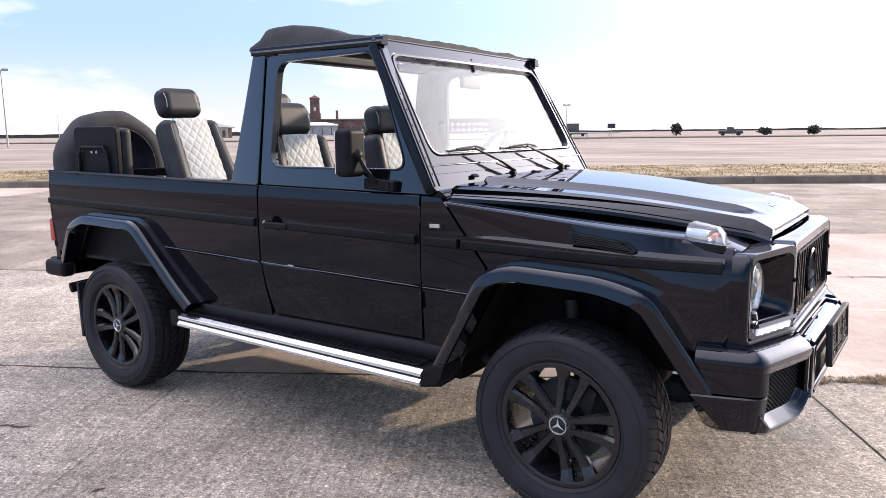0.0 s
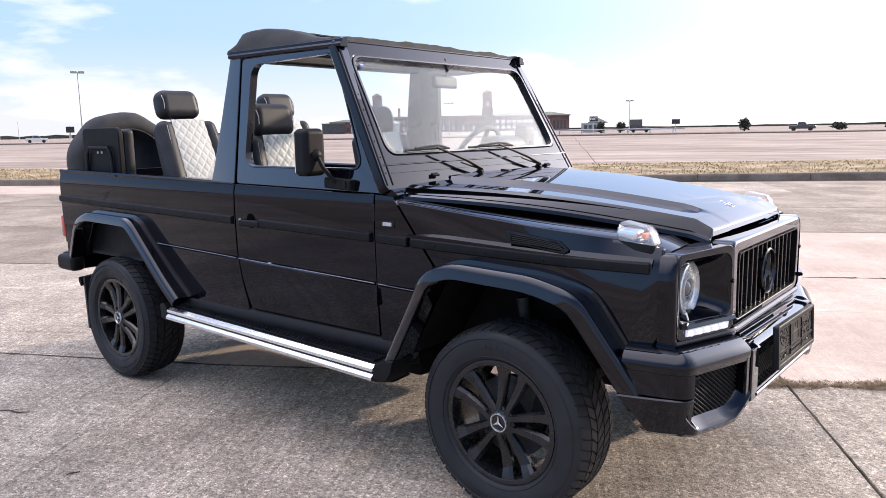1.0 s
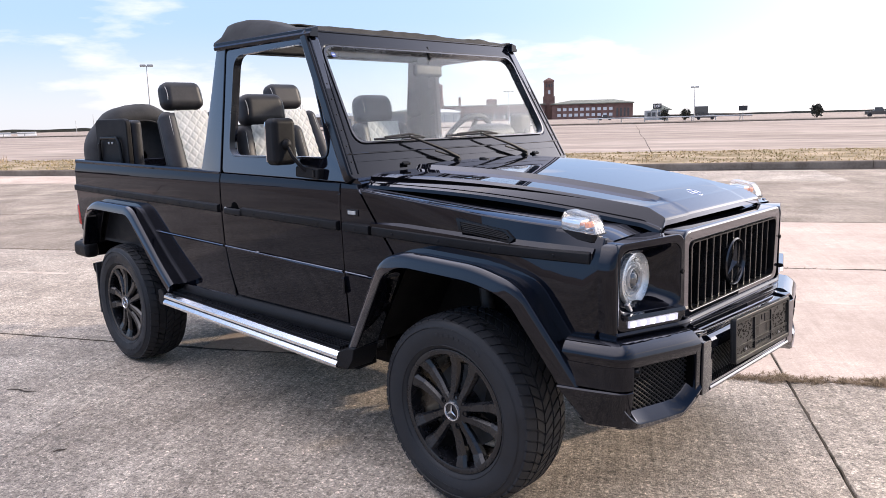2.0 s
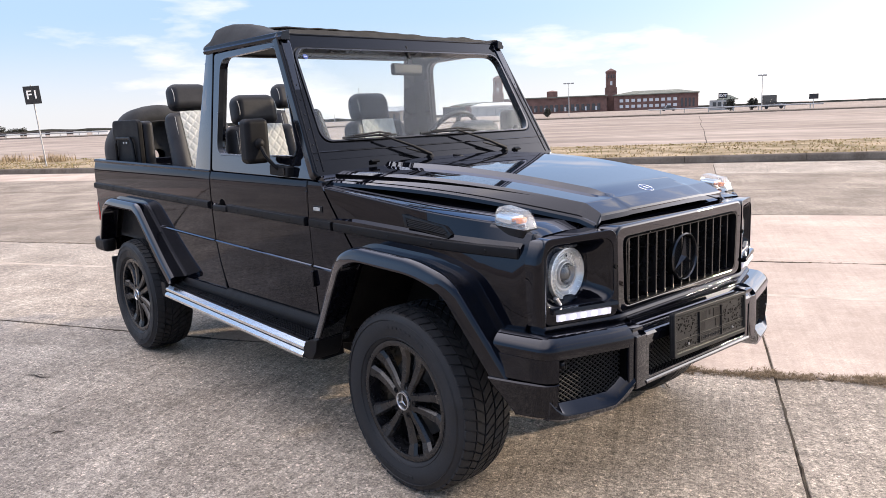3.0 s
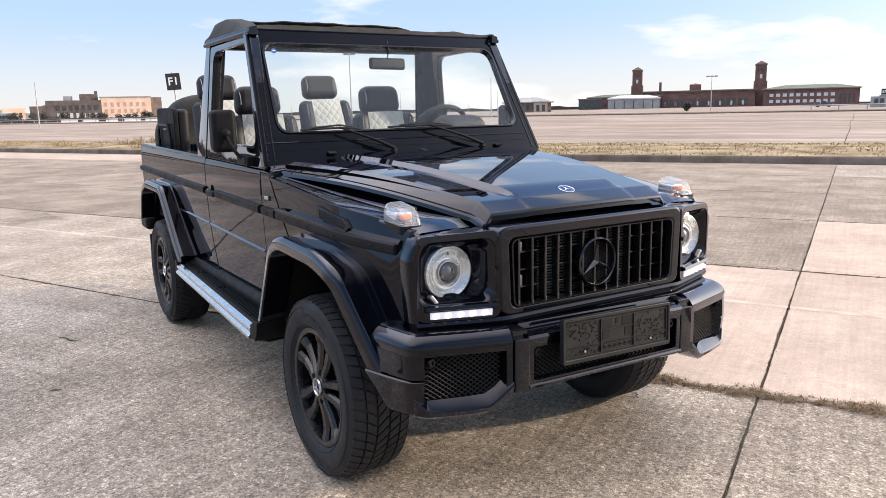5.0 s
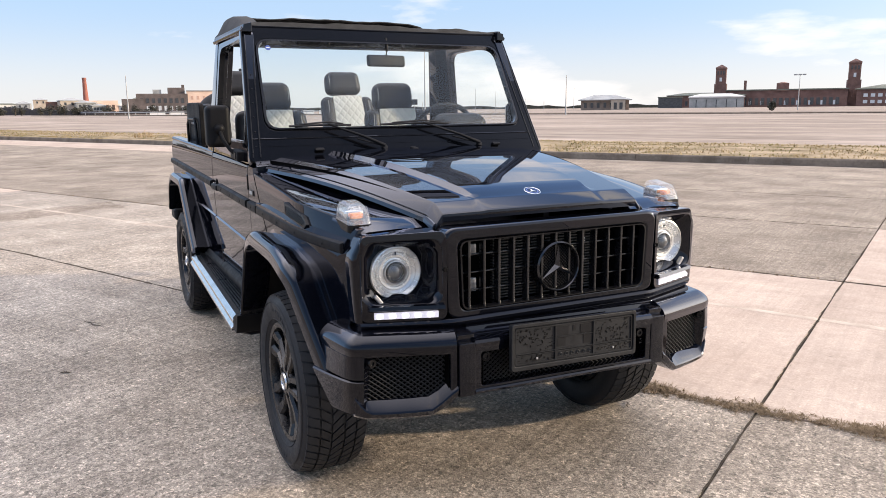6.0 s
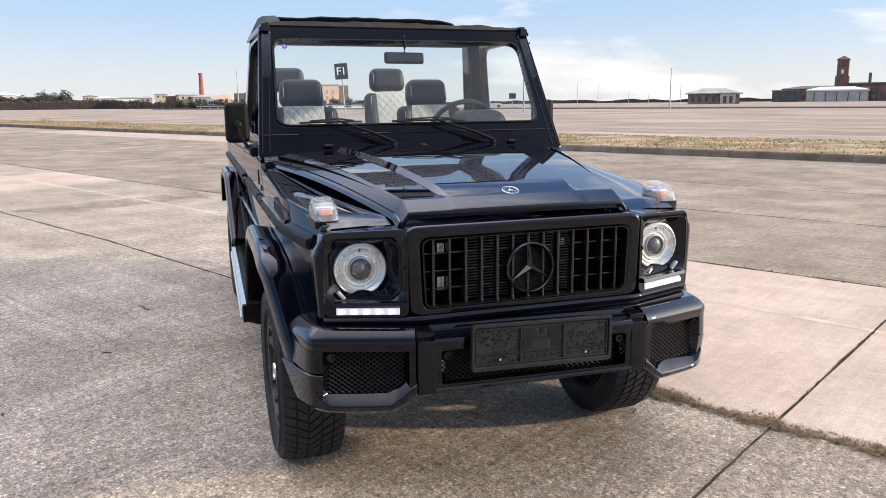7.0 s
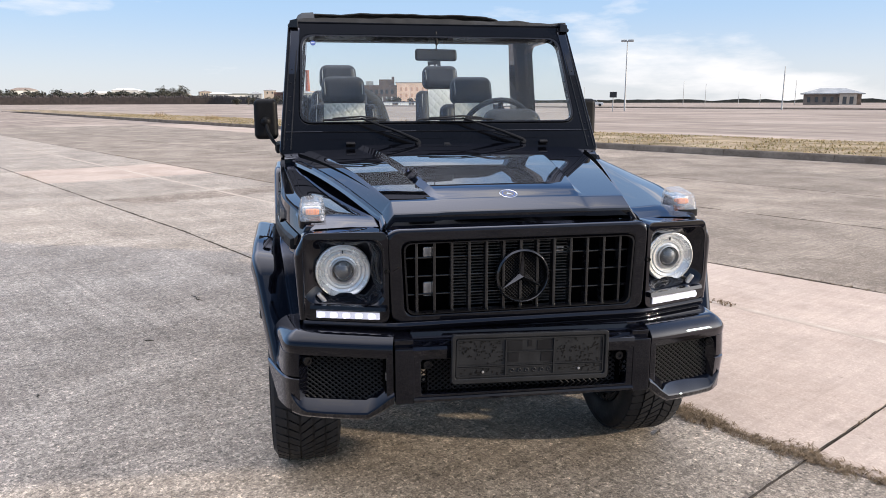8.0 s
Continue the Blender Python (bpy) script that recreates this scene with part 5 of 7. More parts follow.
for i in range(25):
    y = lerp(-0.79, 0.79, i / 24)
    q = (abs(y) / 0.79) ** 4
    rows.append([(0.80, y, 1.252), (0.85, y, 1.262 - 0.01 * q), (0.885, y, 1.250 - 0.02 * q), (0.89, y, 1.20), (0.80, y, 1.20)])
loft(bm, rows)
part("cowl_panel", bm, FRAME, car)
# wipers
for y0, yl, yr in ((-0.138, -0.60, -0.285), (0.405, -0.128, 0.263)):
    bm = bmesh.new()
    lathe(bm, [(0, 0.02), (0.014, 0.018), (0.017, 0.0), (0.012, -0.03)], pose(0.838, y0, 1.292, 0, 50), 14)
    base = part("wiper", bm, PLASTIC, car, "black windscreen wiper")
    mid = (yl + yr) / 2 + 0.03
    bm = bmesh.new()
    tube(bm, [(0.850, y0, 1.308), (0.835, lerp(y0, mid, 0.35), 1.352), (0.795, mid, 1.418)], [0.010, 0.007, 0.005], 8)
    tube(bm, [(0.850, y0 + 0.015, 1.300), (0.83, lerp(y0, mid, 0.4) - 0.03, 1.345)], 0.004, 6)
    part("arm", bm, PLASTIC, base)
    bm = bmesh.new()
    zb = 1.414
    tube(bm, [(wsx(zb) + 0.012, yl, zb - 0.004), (wsx(zb) + 0.014, mid, zb), (wsx(zb) + 0.012, yr, zb - 0.003)], 0.006, 6)
    tube(bm, [(wsx(zb) + 0.03, lerp(yl, yr, 0.15), zb + 0.004), (wsx(zb) + 0.042, mid, zb + 0.014), (wsx(zb) + 0.03, lerp(yl, yr, 0.85), zb + 0.004)], 0.005, 6)
    part("blade", bm, RUBBER, base)
# folded canvas on the roof
bm = bmesh.new()
rows = []
def canvas_height(y):
    pts = ((-0.73, 1.900), (-0.715, 1.926), (-0.66, 1.940), (-0.185, 1.952), (0.30, 1.950), (0.46, 1.946), (0.525, 1.936), (0.565, 1.916), (0.66, 1.908), (0.70, 1.922), (0.72, 1.934), (0.745, 1.934))
    for (y0, z0), (y1, z1) in zip(pts, pts[1:]):
        if y <= y1:
            return lerp(z0, z1, (y - y0) / (y1 - y0))
    return 1.93


for i in range(23):
    x = lerp(-0.30, 0.478, i / 22)
    row = []
    for j in range(73):
        y = lerp(-0.728, 0.742, j / 72)
        f = smooth01((x + 0.32) / 0.10)
        h = canvas_height(y) - 1.905
        rise = lerp(0.35, 1.0, smooth01((0.44 - x) / 0.5))
        h = h * rise + 0.060 * smooth01((0.42 - x) / 0.50) * f * smooth01((y + 0.728) / 0.05) * smooth01((0.62 - y) / 0.12)
        h = h * (0.5 + 0.5 * f) + 0.007 * noise.noise((x * 7, y * 5, 2.0)) + 0.005 * noise.noise((x * 19, y * 14, 5.0))
        row.append((x, y, 1.905 + h))
    rows.append([(x, -0.732, 1.888)] + row + [(x, 0.746, 1.888)])
rows = [[(x - 0.005, y, 1.918 if abs(y) < 0.66 else 1.895) for x, y, z in rows[0]]] + rows + [[(x + 0.008, y, 1.900) for x, y, z in rows[-1]]]
quad_grid(bm, rows)
# folded open over the seats
gone = []
for f in bm.faces:
    c = f.calc_center_median()
    if -0.13 < c.x < 0.40 and -0.60 < c.y < 0.60:
        gone.append(f)
bmesh.ops.delete(bm, geom=gone, context="FACES")
bmesh.ops.solidify(bm, geom=bm.faces[:], thickness=0.006)
part("canvas_roof", bm, FABRIC, car, "black canvas roof folded open", sharp=60)

# ---- door mirrors ----
for s in (-1, 1):
    m = pose(0.450, s * 0.882, 1.410)
    bm = bmesh.new()
    soft_box(bm, (0.088, 0.122, 0.208), 0.026, m, 5, 0.03)
    mir = part("door_mirror", bm, PLASTIC, car, "black square door mirror on a bent arm")
    bm = bmesh.new()
    soft_box(bm, (0.006, 0.10, 0.180), 0.002, m @ pose(-0.043, 0, 0), 2)
    part("mirror_glass", bm, MIRROR, mir)
    bm = bmesh.new()
    lathe(bm, [(0.0, 0.016), (0.012, 0.015), (0.020, 0.010), (0.026, 0.0), (0.027, -0.01)], m @ pose(0.045, 0, -0.012, 0, 90), 20)
    part("swivel", bm, PLASTIC, mir)
    bm = bmesh.new()
    tube(bm, [(0.498, s * 0.882, 1.395), (0.520, s * 0.872, 1.345), (0.545, s * 0.845, 1.296), (0.552, s * 0.825, 1.276)], 0.0095, 8)
    part("arm", bm, PLASTIC, mir)
    bm = bmesh.new()
    soft_box(bm, (0.165, 0.04, 0.048), 0.008, pose(0.560, s * 0.813, 1.270, 0, 3), 3)
    part("foot", bm, PLASTIC, mir)
    bm = bmesh.new()
    soft_box(bm, (0.012, 0.012, 0.035), 0.003, pose(0.615, s * 0.832, 1.270), 2)
    part("foot_clip", bm, SATIN, mir)


# ---- seats ----
def seat(x, y, hip, top_s, top_h, lean, name, w=0.46):
    """A bucket seat; top_s is the shoulder height, top_h the headrest's top."""
    h = top_s - hip
    back = pose(x, y, hip + h / 2, 0, lean)
    bm = bmesh.new()
    soft_box(bm, (0.13, w, h), 0.055, back, 5, 0.16)
    base = part(name, bm, LEATHER, car, "dark grey leather seat with cream quilted centre")
    # side bolsters
    for s in (-1, 1):
        bm = bmesh.new()
        soft_box(bm, (0.105, 0.120, h * 0.985), 0.050, back @ pose(0.040, s * (w * 0.5 - 0.062), -0.004, s * 3.0, 0, s * -14), 7, 0.12)
        part("bolster", bm, LEATHER, base)
        bm = bmesh.new()
        tube(bm, [back @ Vector((0.090, s * (w * 0.5 - 0.052 - 0.03 * z / h), z)) for z in (-h * 0.4, 0.0, h * 0.40)], 0.0022, 5)
        part("seam", bm, STITCH, base)
    # quilted centre: a grid with diamond hollows
    bm = bmesh.new()
    rows = []
    n, k, half = 84, 50, w * 0.5 - 0.098
    for i in range(n + 1):
        z = lerp(-h * 0.46, h * 0.475, i / n)
        row = []
        for j in range(k + 1):
            q = lerp(-half, half, j / k) * (1 - 0.10 * (i / n))
            a, b = (z * 0.8 + q) / 0.058, (z * 0.8 - q) / 0.058
            d = min(abs(a - round(a)), abs(b - round(b)))
            row.append(back @ Vector((0.074 + 0.0042 * smooth01(d * 5.0) + 0.012 * (1 - (q / half) ** 2), q, z)))
        rows.append(row)
    quad_grid(bm, rows)
    bmesh.ops.solidify(bm, geom=bm.faces[:], thickness=0.03)
    part("quilted_panel", bm, CREAM, base, "cream diamond-quilted leather", sharp=80)
    # headrest on two pins
    off = math.tan(radians(lean)) * (top_h - 0.09 - hip - h / 2)
    hr = pose(x + 0.01 + off, y, top_h - 0.092, 0, lean * 0.7)
    bm = bmesh.new()
    soft_box(bm, (0.125, 0.285, 0.178), 0.052, hr, 6, 0.06)
    part("headrest", bm, LEATHER, base, "dark grey leather headrest")
    for s in (-1, 1):
        bm = bmesh.new()
        ring = [(0.066 * math.cos(q) * 0.9, s * 0.118, 0.082 * math.sin(q) * 0.92) for q in (2 * math.pi * i / 20 for i in range(20))]
        tube(bm, [hr @ Vector(p) for p in ring], 0.0025, 5, True)
        part("headrest_seam", bm, STITCH, base)
        bm = bmesh.new()
        tube(bm, [hr @ Vector((0, s * 0.06, -0.07)), hr @ Vector((0, s * 0.06, -0.16))], 0.006, 8)
        part("pin", bm, CHROME, base)
    # cushion
    bm = bmesh.new()
    soft_box(bm, (0.50, 0.50, 0.15), 0.05, pose(x + 0.26, y, hip - 0.02, 0, -6), 5)
    part("cushion", bm, LEATHER, base)
    bm = bmesh.new()
    soft_box(bm, (0.40, 0.29, 0.05), 0.02, pose(x + 0.27, y, hip + 0.045, 0, -6), 4)
    part("cushion_panel", bm, CREAM, base)
    bm = bmesh.new()
    soft_box(bm, (0.40, 0.42, hip - 0.75), 0.02, pose(x + 0.22, y, (hip + 0.72) / 2 - 0.02), 2)
    part("seat_base", bm, PLASTIC, base)


for s in (-1, 1):
    seat(-0.311, s * 0.42, 0.96, 1.488, 1.658, -15, "front_seat", 0.48)
    seat(-1.20, s * 0.395, 1.06, 1.590, 1.772, -23, "rear_seat", 0.45)

# ---- dashboard, wheel, inner mirror ----
bm = bmesh.new()
rows = []
for i in range(15):
    y = lerp(-0.72, 0.72, i / 14)
    rows.append([(0.78, y, 1.20), (0.76, y, 1.262), (0.62, y, 1.268), (0.52, y, 1.245), (0.48, y, 1.20), (0.50, y, 0.98), (0.60, y, 0.90), (0.80, y, 0.90)])
loft(bm, rows)
part("dashboard", bm, LEATHER, car, bevel=0.01)
bm = bmesh.new()
soft_box(bm, (0.16, 0.36, 0.23), 0.06, pose(0.60, 0.412, 1.345, 0, 6), 5, 0.2)
part("instrument_hood", bm, LEATHER, car)
wm = pose(0.445, 0.372, 1.335, 0, -62)
bm = bmesh.new()
pts = [wm @ Vector((0.195 * math.cos(q), 0.195 * math.sin(q), 0)) for q in (2 * math.pi * i / 40 for i in range(40))]
tube(bm, pts, 0.0145, 10, True)
steer = part("steering_wheel", bm, LEATHER, car, "dark leather steering wheel")
bm = bmesh.new()
lathe(bm, [(0, 0.02), (0.05, 0.018), (0.068, 0.0), (0.05, -0.05), (0.03, -0.22), (0, -0.22)], wm, 24)
part("boss", bm, PLASTIC, steer)
for q in (0, 180, 250, 290):
    bm = bmesh.new()
    a = radians(q)
    tube(bm, [wm @ Vector((0.04 * math.cos(a), 0.04 * math.sin(a), -0.005)), wm @ Vector((0.19 * math.cos(a), 0.19 * math.sin(a), 0))], 0.013, 8)
    part("spoke", bm, PLASTIC, steer)
bm = bmesh.new()
soft_box(bm, (0.03, 0.232, 0.062), 0.014, pose(0.505, 0.018, 1.742, 0, -4, 8), 4)
inner = part("inner_mirror", bm, PLASTIC, car, "black rear-view mirror")
bm = bmesh.new()
tube(bm, [(0.505, 0.018, 1.765), (0.525, 0.018, 1.80), (0.505, 0.016, 1.86)], 0.008, 8)
part("stem", bm, PLASTIC, inner)
bm = bmesh.new()
soft_box(bm, (0.20, 0.16, 0.34), 0.03, pose(0.05, 0.0, 0.92), 3)
part("centre_console", bm, LEATHER, car)

# ---- spare wheel under its cover, folded jump seat ----
sm = pose(-2.262, -0.275, 1.272, 0, 90, 0)
bm = bmesh.new()
rows = []
for i in range(65):
    q = 2 * math.pi * i / 64
    row = []
    for r, h in ((0.05, 0.02), (0.19, 0.03), (0.235, 0.06), (0.262, 0.115), (0.31, 0.122), (0.355, 0.110), (0.384, 0.065), (0.390, 0.0), (0.382, -0.07), (0.355, -0.105), (0.20, -0.115), (0.05, -0.115)):
        k = 1 + 0.012 * noise.noise((3 * math.cos(q), 3 * math.sin(q), h * 9)) + 0.010 * math.sin(9 * q + 3 * h) * (r > 0.3) + 0.016 * max(0.0, noise.noise((q * 7.0, h * 4, 2.0))) * (r > 0.23)
        row.append(sm @ Vector((r * k * math.cos(q), r * k * math.sin(q), h)))
    rows.append(row)
quad_grid(bm, rows)
bmesh.ops.remove_doubles(bm, verts=bm.verts[:], dist=1e-4)
spare = part("spare_wheel_cover", bm, FABRIC, car, "spare wheel under a creased black canvas cover", sharp=70)
bm = bmesh.new()
tube(bm, [sm @ Vector((0.268 * math.cos(q), 0.268 * math.sin(q), 0.117)) for q in (2 * math.pi * i / 48 for i in range(48))], 0.006, 6, True)
part("hem", bm, FABRIC, spare)
jm = pose(-1.80, -0.628, 1.368, 0, 0, 5)
bm = bmesh.new()
prism(bm, rounded([(-0.20, -0.18), (0.20, -0.18), (0.20, 0.18), (-0.20, 0.18)], 0.045, 6), lambda a, b, d: jm @ Vector((a, -0.048 + d, b)), 0.0, 0.036)
jump = part("jump_seat", bm, PLASTIC, car, "folded black jump seat with tubular handle", bevel=0.008, seg=3)
bm = bmesh.new()
soft_box(bm, (0.40, 0.075, 0.35), 0.03, jm @ pose(0.012, 0.028, -0.005), 4)
part("pad", bm, LEATHER, jump)
bm = bmesh.new()
tube(bm, [jm @ Vector(p) for p in ((-0.155, -0.056, -0.20), (-0.135, -0.062, 0.02), (-0.105, -0.064, 0.055), (0.095, -0.064, 0.055), (0.125, -0.062, 0.02), (0.135, -0.056, -0.20))], 0.010, 8)
part("handle", bm, SATIN, jump)
for y in (-0.022, 0.022):
    bm = bmesh.new()
    soft_box(bm, (0.018, 0.008, 0.016), 0.002, jm @ pose(y - 0.01, -0.050, 0.022), 1)
    part("tab", bm, CHROME_DULL, jump)
bm = bmesh.new()
tube(bm, [(-0.98, -0.16, 1.20), (-0.98, -0.16, 1.30), (-0.90, -0.16, 1.31), (-0.86, -0.16, 1.24)], 0.008, 8)
part("grab_loop", bm, PLASTIC, car)
# ---- ground ----
SLAB_TURN = 29.3
CONCRETE = material("weathered concrete", (0.270, 0.222, 0.175), 0.68, spec=0.26, color2=(0.410, 0.346, 0.281), scale=1.3, detail=9, random_tint=0.08)
FAR_CONCRETE = material("pale distant concrete", (0.215, 0.172, 0.141), 0.9, spec=0.06, color2=(0.335, 0.276, 0.232), scale=0.10, detail=9, stretch=(1, 1, 1))
SOIL = material("dark joint dirt", (0.035, 0.028, 0.022), 0.95, spec=0.06, color2=(0.08, 0.065, 0.05), scale=12, bump=0.6, bump_scale=120)
# kerb colour lowered: dirt, and the shade of its face put in
KERB = material("grey kerb concrete", (0.11, 0.088, 0.070), 0.9, spec=0.06, color2=(0.20, 0.165, 0.135), scale=2.0, bump=0.4, bump_scale=60, random_tint=0.08)
LAWN = material("dry grass ground", (0.115, 0.088, 0.046), 0.95, spec=0.06, color2=(0.36, 0.28, 0.19), scale=0.9, bump=0.8, bump_scale=30, detail=8)
STRAW = material("dry straw", (0.24, 0.17, 0.095), 0.9, spec=0.06, color2=(0.42, 0.32, 0.20), scale=6)
PALE_STRAW = material("pale verge straw", (0.24, 0.175, 0.085), 0.9, spec=0.06, color2=(0.42, 0.32, 0.175), scale=3)
DEAD = material("dead brown weed", (0.10, 0.072, 0.045), 0.95, spec=0.06, color2=(0.26, 0.19, 0.125), scale=45)
GRASS = material("dull green grass", (0.12, 0.115, 0.035), 0.9, spec=0.06, color2=(0.23, 0.20, 0.075), scale=4)
BARK_DARK = material("dark twig", (0.035, 0.026, 0.018), 0.9, color2=(0.07, 0.052, 0.038), scale=60)
LINE = material("worn white line paint", (0.50, 0.425, 0.355), 0.8, spec=0.06, color2=(0.36, 0.295, 0.24), scale=5, bump=0.3, bump_scale=90, detail=8)


def add_aggregate(mat, streak, stones, size, relief):
    """Stones of mixed shade, mottling, stains, chips and broom lines over the concrete."""
    n, l = mat.node_tree.nodes, mat.node_tree.links
    b = n["Principled BSDF"]
    last = b.inputs["Base Color"].links[0].from_socket
    pos = n.new("ShaderNodeNewGeometry").outputs["Position"]

    def ramp(src, stops):
        r = n.new("ShaderNodeValToRGB")
        els = r.color_ramp.elements
        while len(els) < len(stops):
            els.new(0.5)
        for e, (p, c) in zip(els, stops):
            e.position, e.color = p, (c, c, c, 1)
        l.new(src, r.inputs["Fac"])
        return r.outputs["Color"]

    def cloud(scale, detail, rough=0.55, vec=pos):
        t = n.new("ShaderNodeTexNoise")
        t.inputs["Scale"].default_value, t.inputs["Detail"].default_value, t.inputs["Roughness"].default_value = scale, detail, rough
        l.new(vec, t.inputs["Vector"])
        return t.outputs["Fac"]

    def turned(scale):
        mp = n.new("ShaderNodeMapping")
        mp.vector_type = "TEXTURE"
        mp.inputs["Rotation"].default_value = (0, 0, radians(SLAB_TURN))
        mp.inputs["Scale"].default_value = scale
        l.new(pos, mp.inputs["Vector"])
        return mp.outputs["Vector"]

    def cells(scale):
        v = n.new("ShaderNodeTexVoronoi")
        v.inputs["Scale"].default_value = scale
        l.new(pos, v.inputs["Vector"])
        c = n.new("ShaderNodeSeparateColor")
        l.new(v.outputs["Color"], c.inputs["Color"])
        return c.outputs["Red"], v.outputs["Distance"]

    big, big_d = cells(size)
    small, small_d = cells(size * 2.3)
    lo, hi = max(0.25, 1 - 0.45 * stones), 1 + 0.55 * stones
    layers = [ramp(big, [(0.0, lo), (0.22, 1 - 0.15 * stones), (0.8, 1 + 0.06 * stones), (1.0, hi)]),
              ramp(small, [(0.0, lo), (0.25, 1 - 0.12 * stones), (0.75, 1 + 0.05 * stones), (1.0, hi)]),
              ramp(cloud(16, 4), [(0.32, 1 - 0.17 * min(1, stones)), (0.66, 1 + 0.10 * min(1, stones))]),
              ramp(cloud(0.55, 8, 0.62), [(0.36, 0.88), (0.64, 1.07)]),
              ramp(cloud(2.7, 7, 0.7), [(0.30, 0.88), (0.48, 1.0), (0.70, 1.05)]),
              ramp(cloud(1.0, 3, vec=turned((0.028, 1.1, 1))), [(0.34, 1 - 0.5 * streak), (0.62, 1 + 0.25 * streak)]),
              ramp(cloud(1.0, 2, vec=turned((0.10, 0.035, 1))), [(0.70, 1.0), (0.76, 0.62)])]
    # pale chips, few and scattered
    chip, chip_d = cells(size * 0.75)
    pale, tiny = ramp(chip, [(0.66, 0.0), (0.69, 1.0)]), ramp(chip_d, [(0.20, 1.0), (0.34, 0.0)])
    both = n.new("ShaderNodeMath")
    both.operation = "MULTIPLY"
    l.new(pale, both.inputs[0])
    l.new(tiny, both.inputs[1])
    layers.append(ramp(both.outputs[0], [(0.0, 1.0), (1.0, 1.0 + 0.38 * stones)]))
    # long scraped lines
    layers.append(ramp(cloud(1.0, 2, vec=turned((4.5, 0.045, 1))), [(0.30, 1 - 0.55 * streak), (0.45, 1.0), (0.62, 1.0), (0.72, 1 + 0.7 * streak)]))
    for layer in layers:
        mx = n.new("ShaderNodeMix")
        mx.data_type, mx.blend_type = "RGBA", "MULTIPLY"
        mx.inputs["Factor"].default_value = 1.0
        l.new(last, mx.inputs["A"])
        l.new(layer, mx.inputs["B"])
        last = mx.outputs["Result"]
    l.new(last, b.inputs["Base Color"])
    normal = None
    for src, strength, depth in ((cloud(125, 4, 0.75), relief, 0.007), (small_d, relief * 0.25, -0.004), (cloud(1.0, 3, vec=turned((0.012, 0.8, 1))), streak, 0.005)):
        bp = n.new("ShaderNodeBump")
        bp.inputs["Strength"].default_value, bp.inputs["Distance"].default_value = strength, depth
        l.new(src, bp.inputs["Height"])
        if normal is not None:
            l.new(normal, bp.inputs["Normal"])
        normal = bp.outputs["Normal"]
    l.new(normal, b.inputs["Normal"])


def far_streaks(mat):
    """Long stains and worn lanes that run along the lot."""
    n, l = mat.node_tree.nodes, mat.node_tree.links
    b = n["Principled BSDF"]
    last = b.inputs["Base Color"].links[0].from_socket
    pos = n.new("ShaderNodeNewGeometry").outputs["Position"]
    for size, lo, hi in (((9.0, 0.9, 1), 0.80, 1.10), ((30.0, 4.0, 1), 0.86, 1.08), ((2.2, 0.35, 1), 0.90, 1.06)):
        mp, t, r, mx = n.new("ShaderNodeMapping"), n.new("ShaderNodeTexNoise"), n.new("ShaderNodeMapRange"), n.new("ShaderNodeMix")
        mp.vector_type = "TEXTURE"
        mp.inputs["Rotation"].default_value, mp.inputs["Scale"].default_value = (0, 0, radians(SLAB_TURN)), size
        t.inputs["Scale"].default_value, t.inputs["Detail"].default_value = 1.0, 5
        r.inputs["From Min"].default_value, r.inputs["From Max"].default_value = 0.36, 0.58
        r.inputs["To Min"].default_value, r.inputs["To Max"].default_value = lo, hi
        mx.data_type, mx.blend_type, mx.inputs["Factor"].default_value = "RGBA", "MULTIPLY", 1.0
        l.new(pos, mp.inputs["Vector"])
        l.new(mp.outputs["Vector"], t.inputs["Vector"])
        l.new(t.outputs["Fac"], r.inputs["Value"])
        l.new(last, mx.inputs["A"])
        l.new(r.outputs["Result"], mx.inputs["B"])
        last = mx.outputs["Result"]
    l.new(last, b.inputs["Base Color"])


far_streaks(FAR_CONCRETE)
add_aggregate(CONCRETE, 0.36, 1.1, 80, 0.8)
GT = Matrix.Rotation(radians(SLAB_TURN), 4, "Z")


def uv(u, v, z=0.0):
    return GT @ Vector((u, v, z))


bm = bmesh.new()
ring_r = [0.0, 30, 80, 200, 600, 2500]
rows = [[(r * math.cos(q), r * math.sin(q), -0.035) for q in (2 * math.pi * i / 64 for i in range(64))] for r in ring_r[1:]]
vs = quad_grid(bm, rows, close_u=True)
bm.faces.new(vs[0])
ground = tagged(part("ground", bm, FAR_CONCRETE), "wide pale concrete ground of an empty lot", "ground", kind="structure")

# dirt in the joints, under the slabs
bm = bmesh.new()
bm.faces.new([bm.verts.new(uv(u, v, -0.010)) for u, v in ((-46, -9), (24, -9), (24, 17), (-46, 17))])
pavement = tagged(part("pavement", bm, SOIL), "weathered concrete slabs with dirt-filled cracked joints", "pavement", kind="structure")

def drift(u):
    """How far the long joints wander from their line, away from the car's rear."""
    if u > -5.01:
        return 0.19 * max(0.0, (-1.33 - u) / 3.68)
    if u > -8.65:
        return 0.19 + 0.05 * (-5.01 - u) / 3.64
    return 0.24 + 0.0135 * (-8.65 - u)


# kerb line, with a slight bend
def kerb_v(u):
    return 16.55 + 0.45 * smooth01((-10 - u) / 25.0) + 0.05 * max(0.0, -40.0 - u) + 0.085 * max(0.0, min(u, 14.0))


bm = bmesh.new()
rows = []
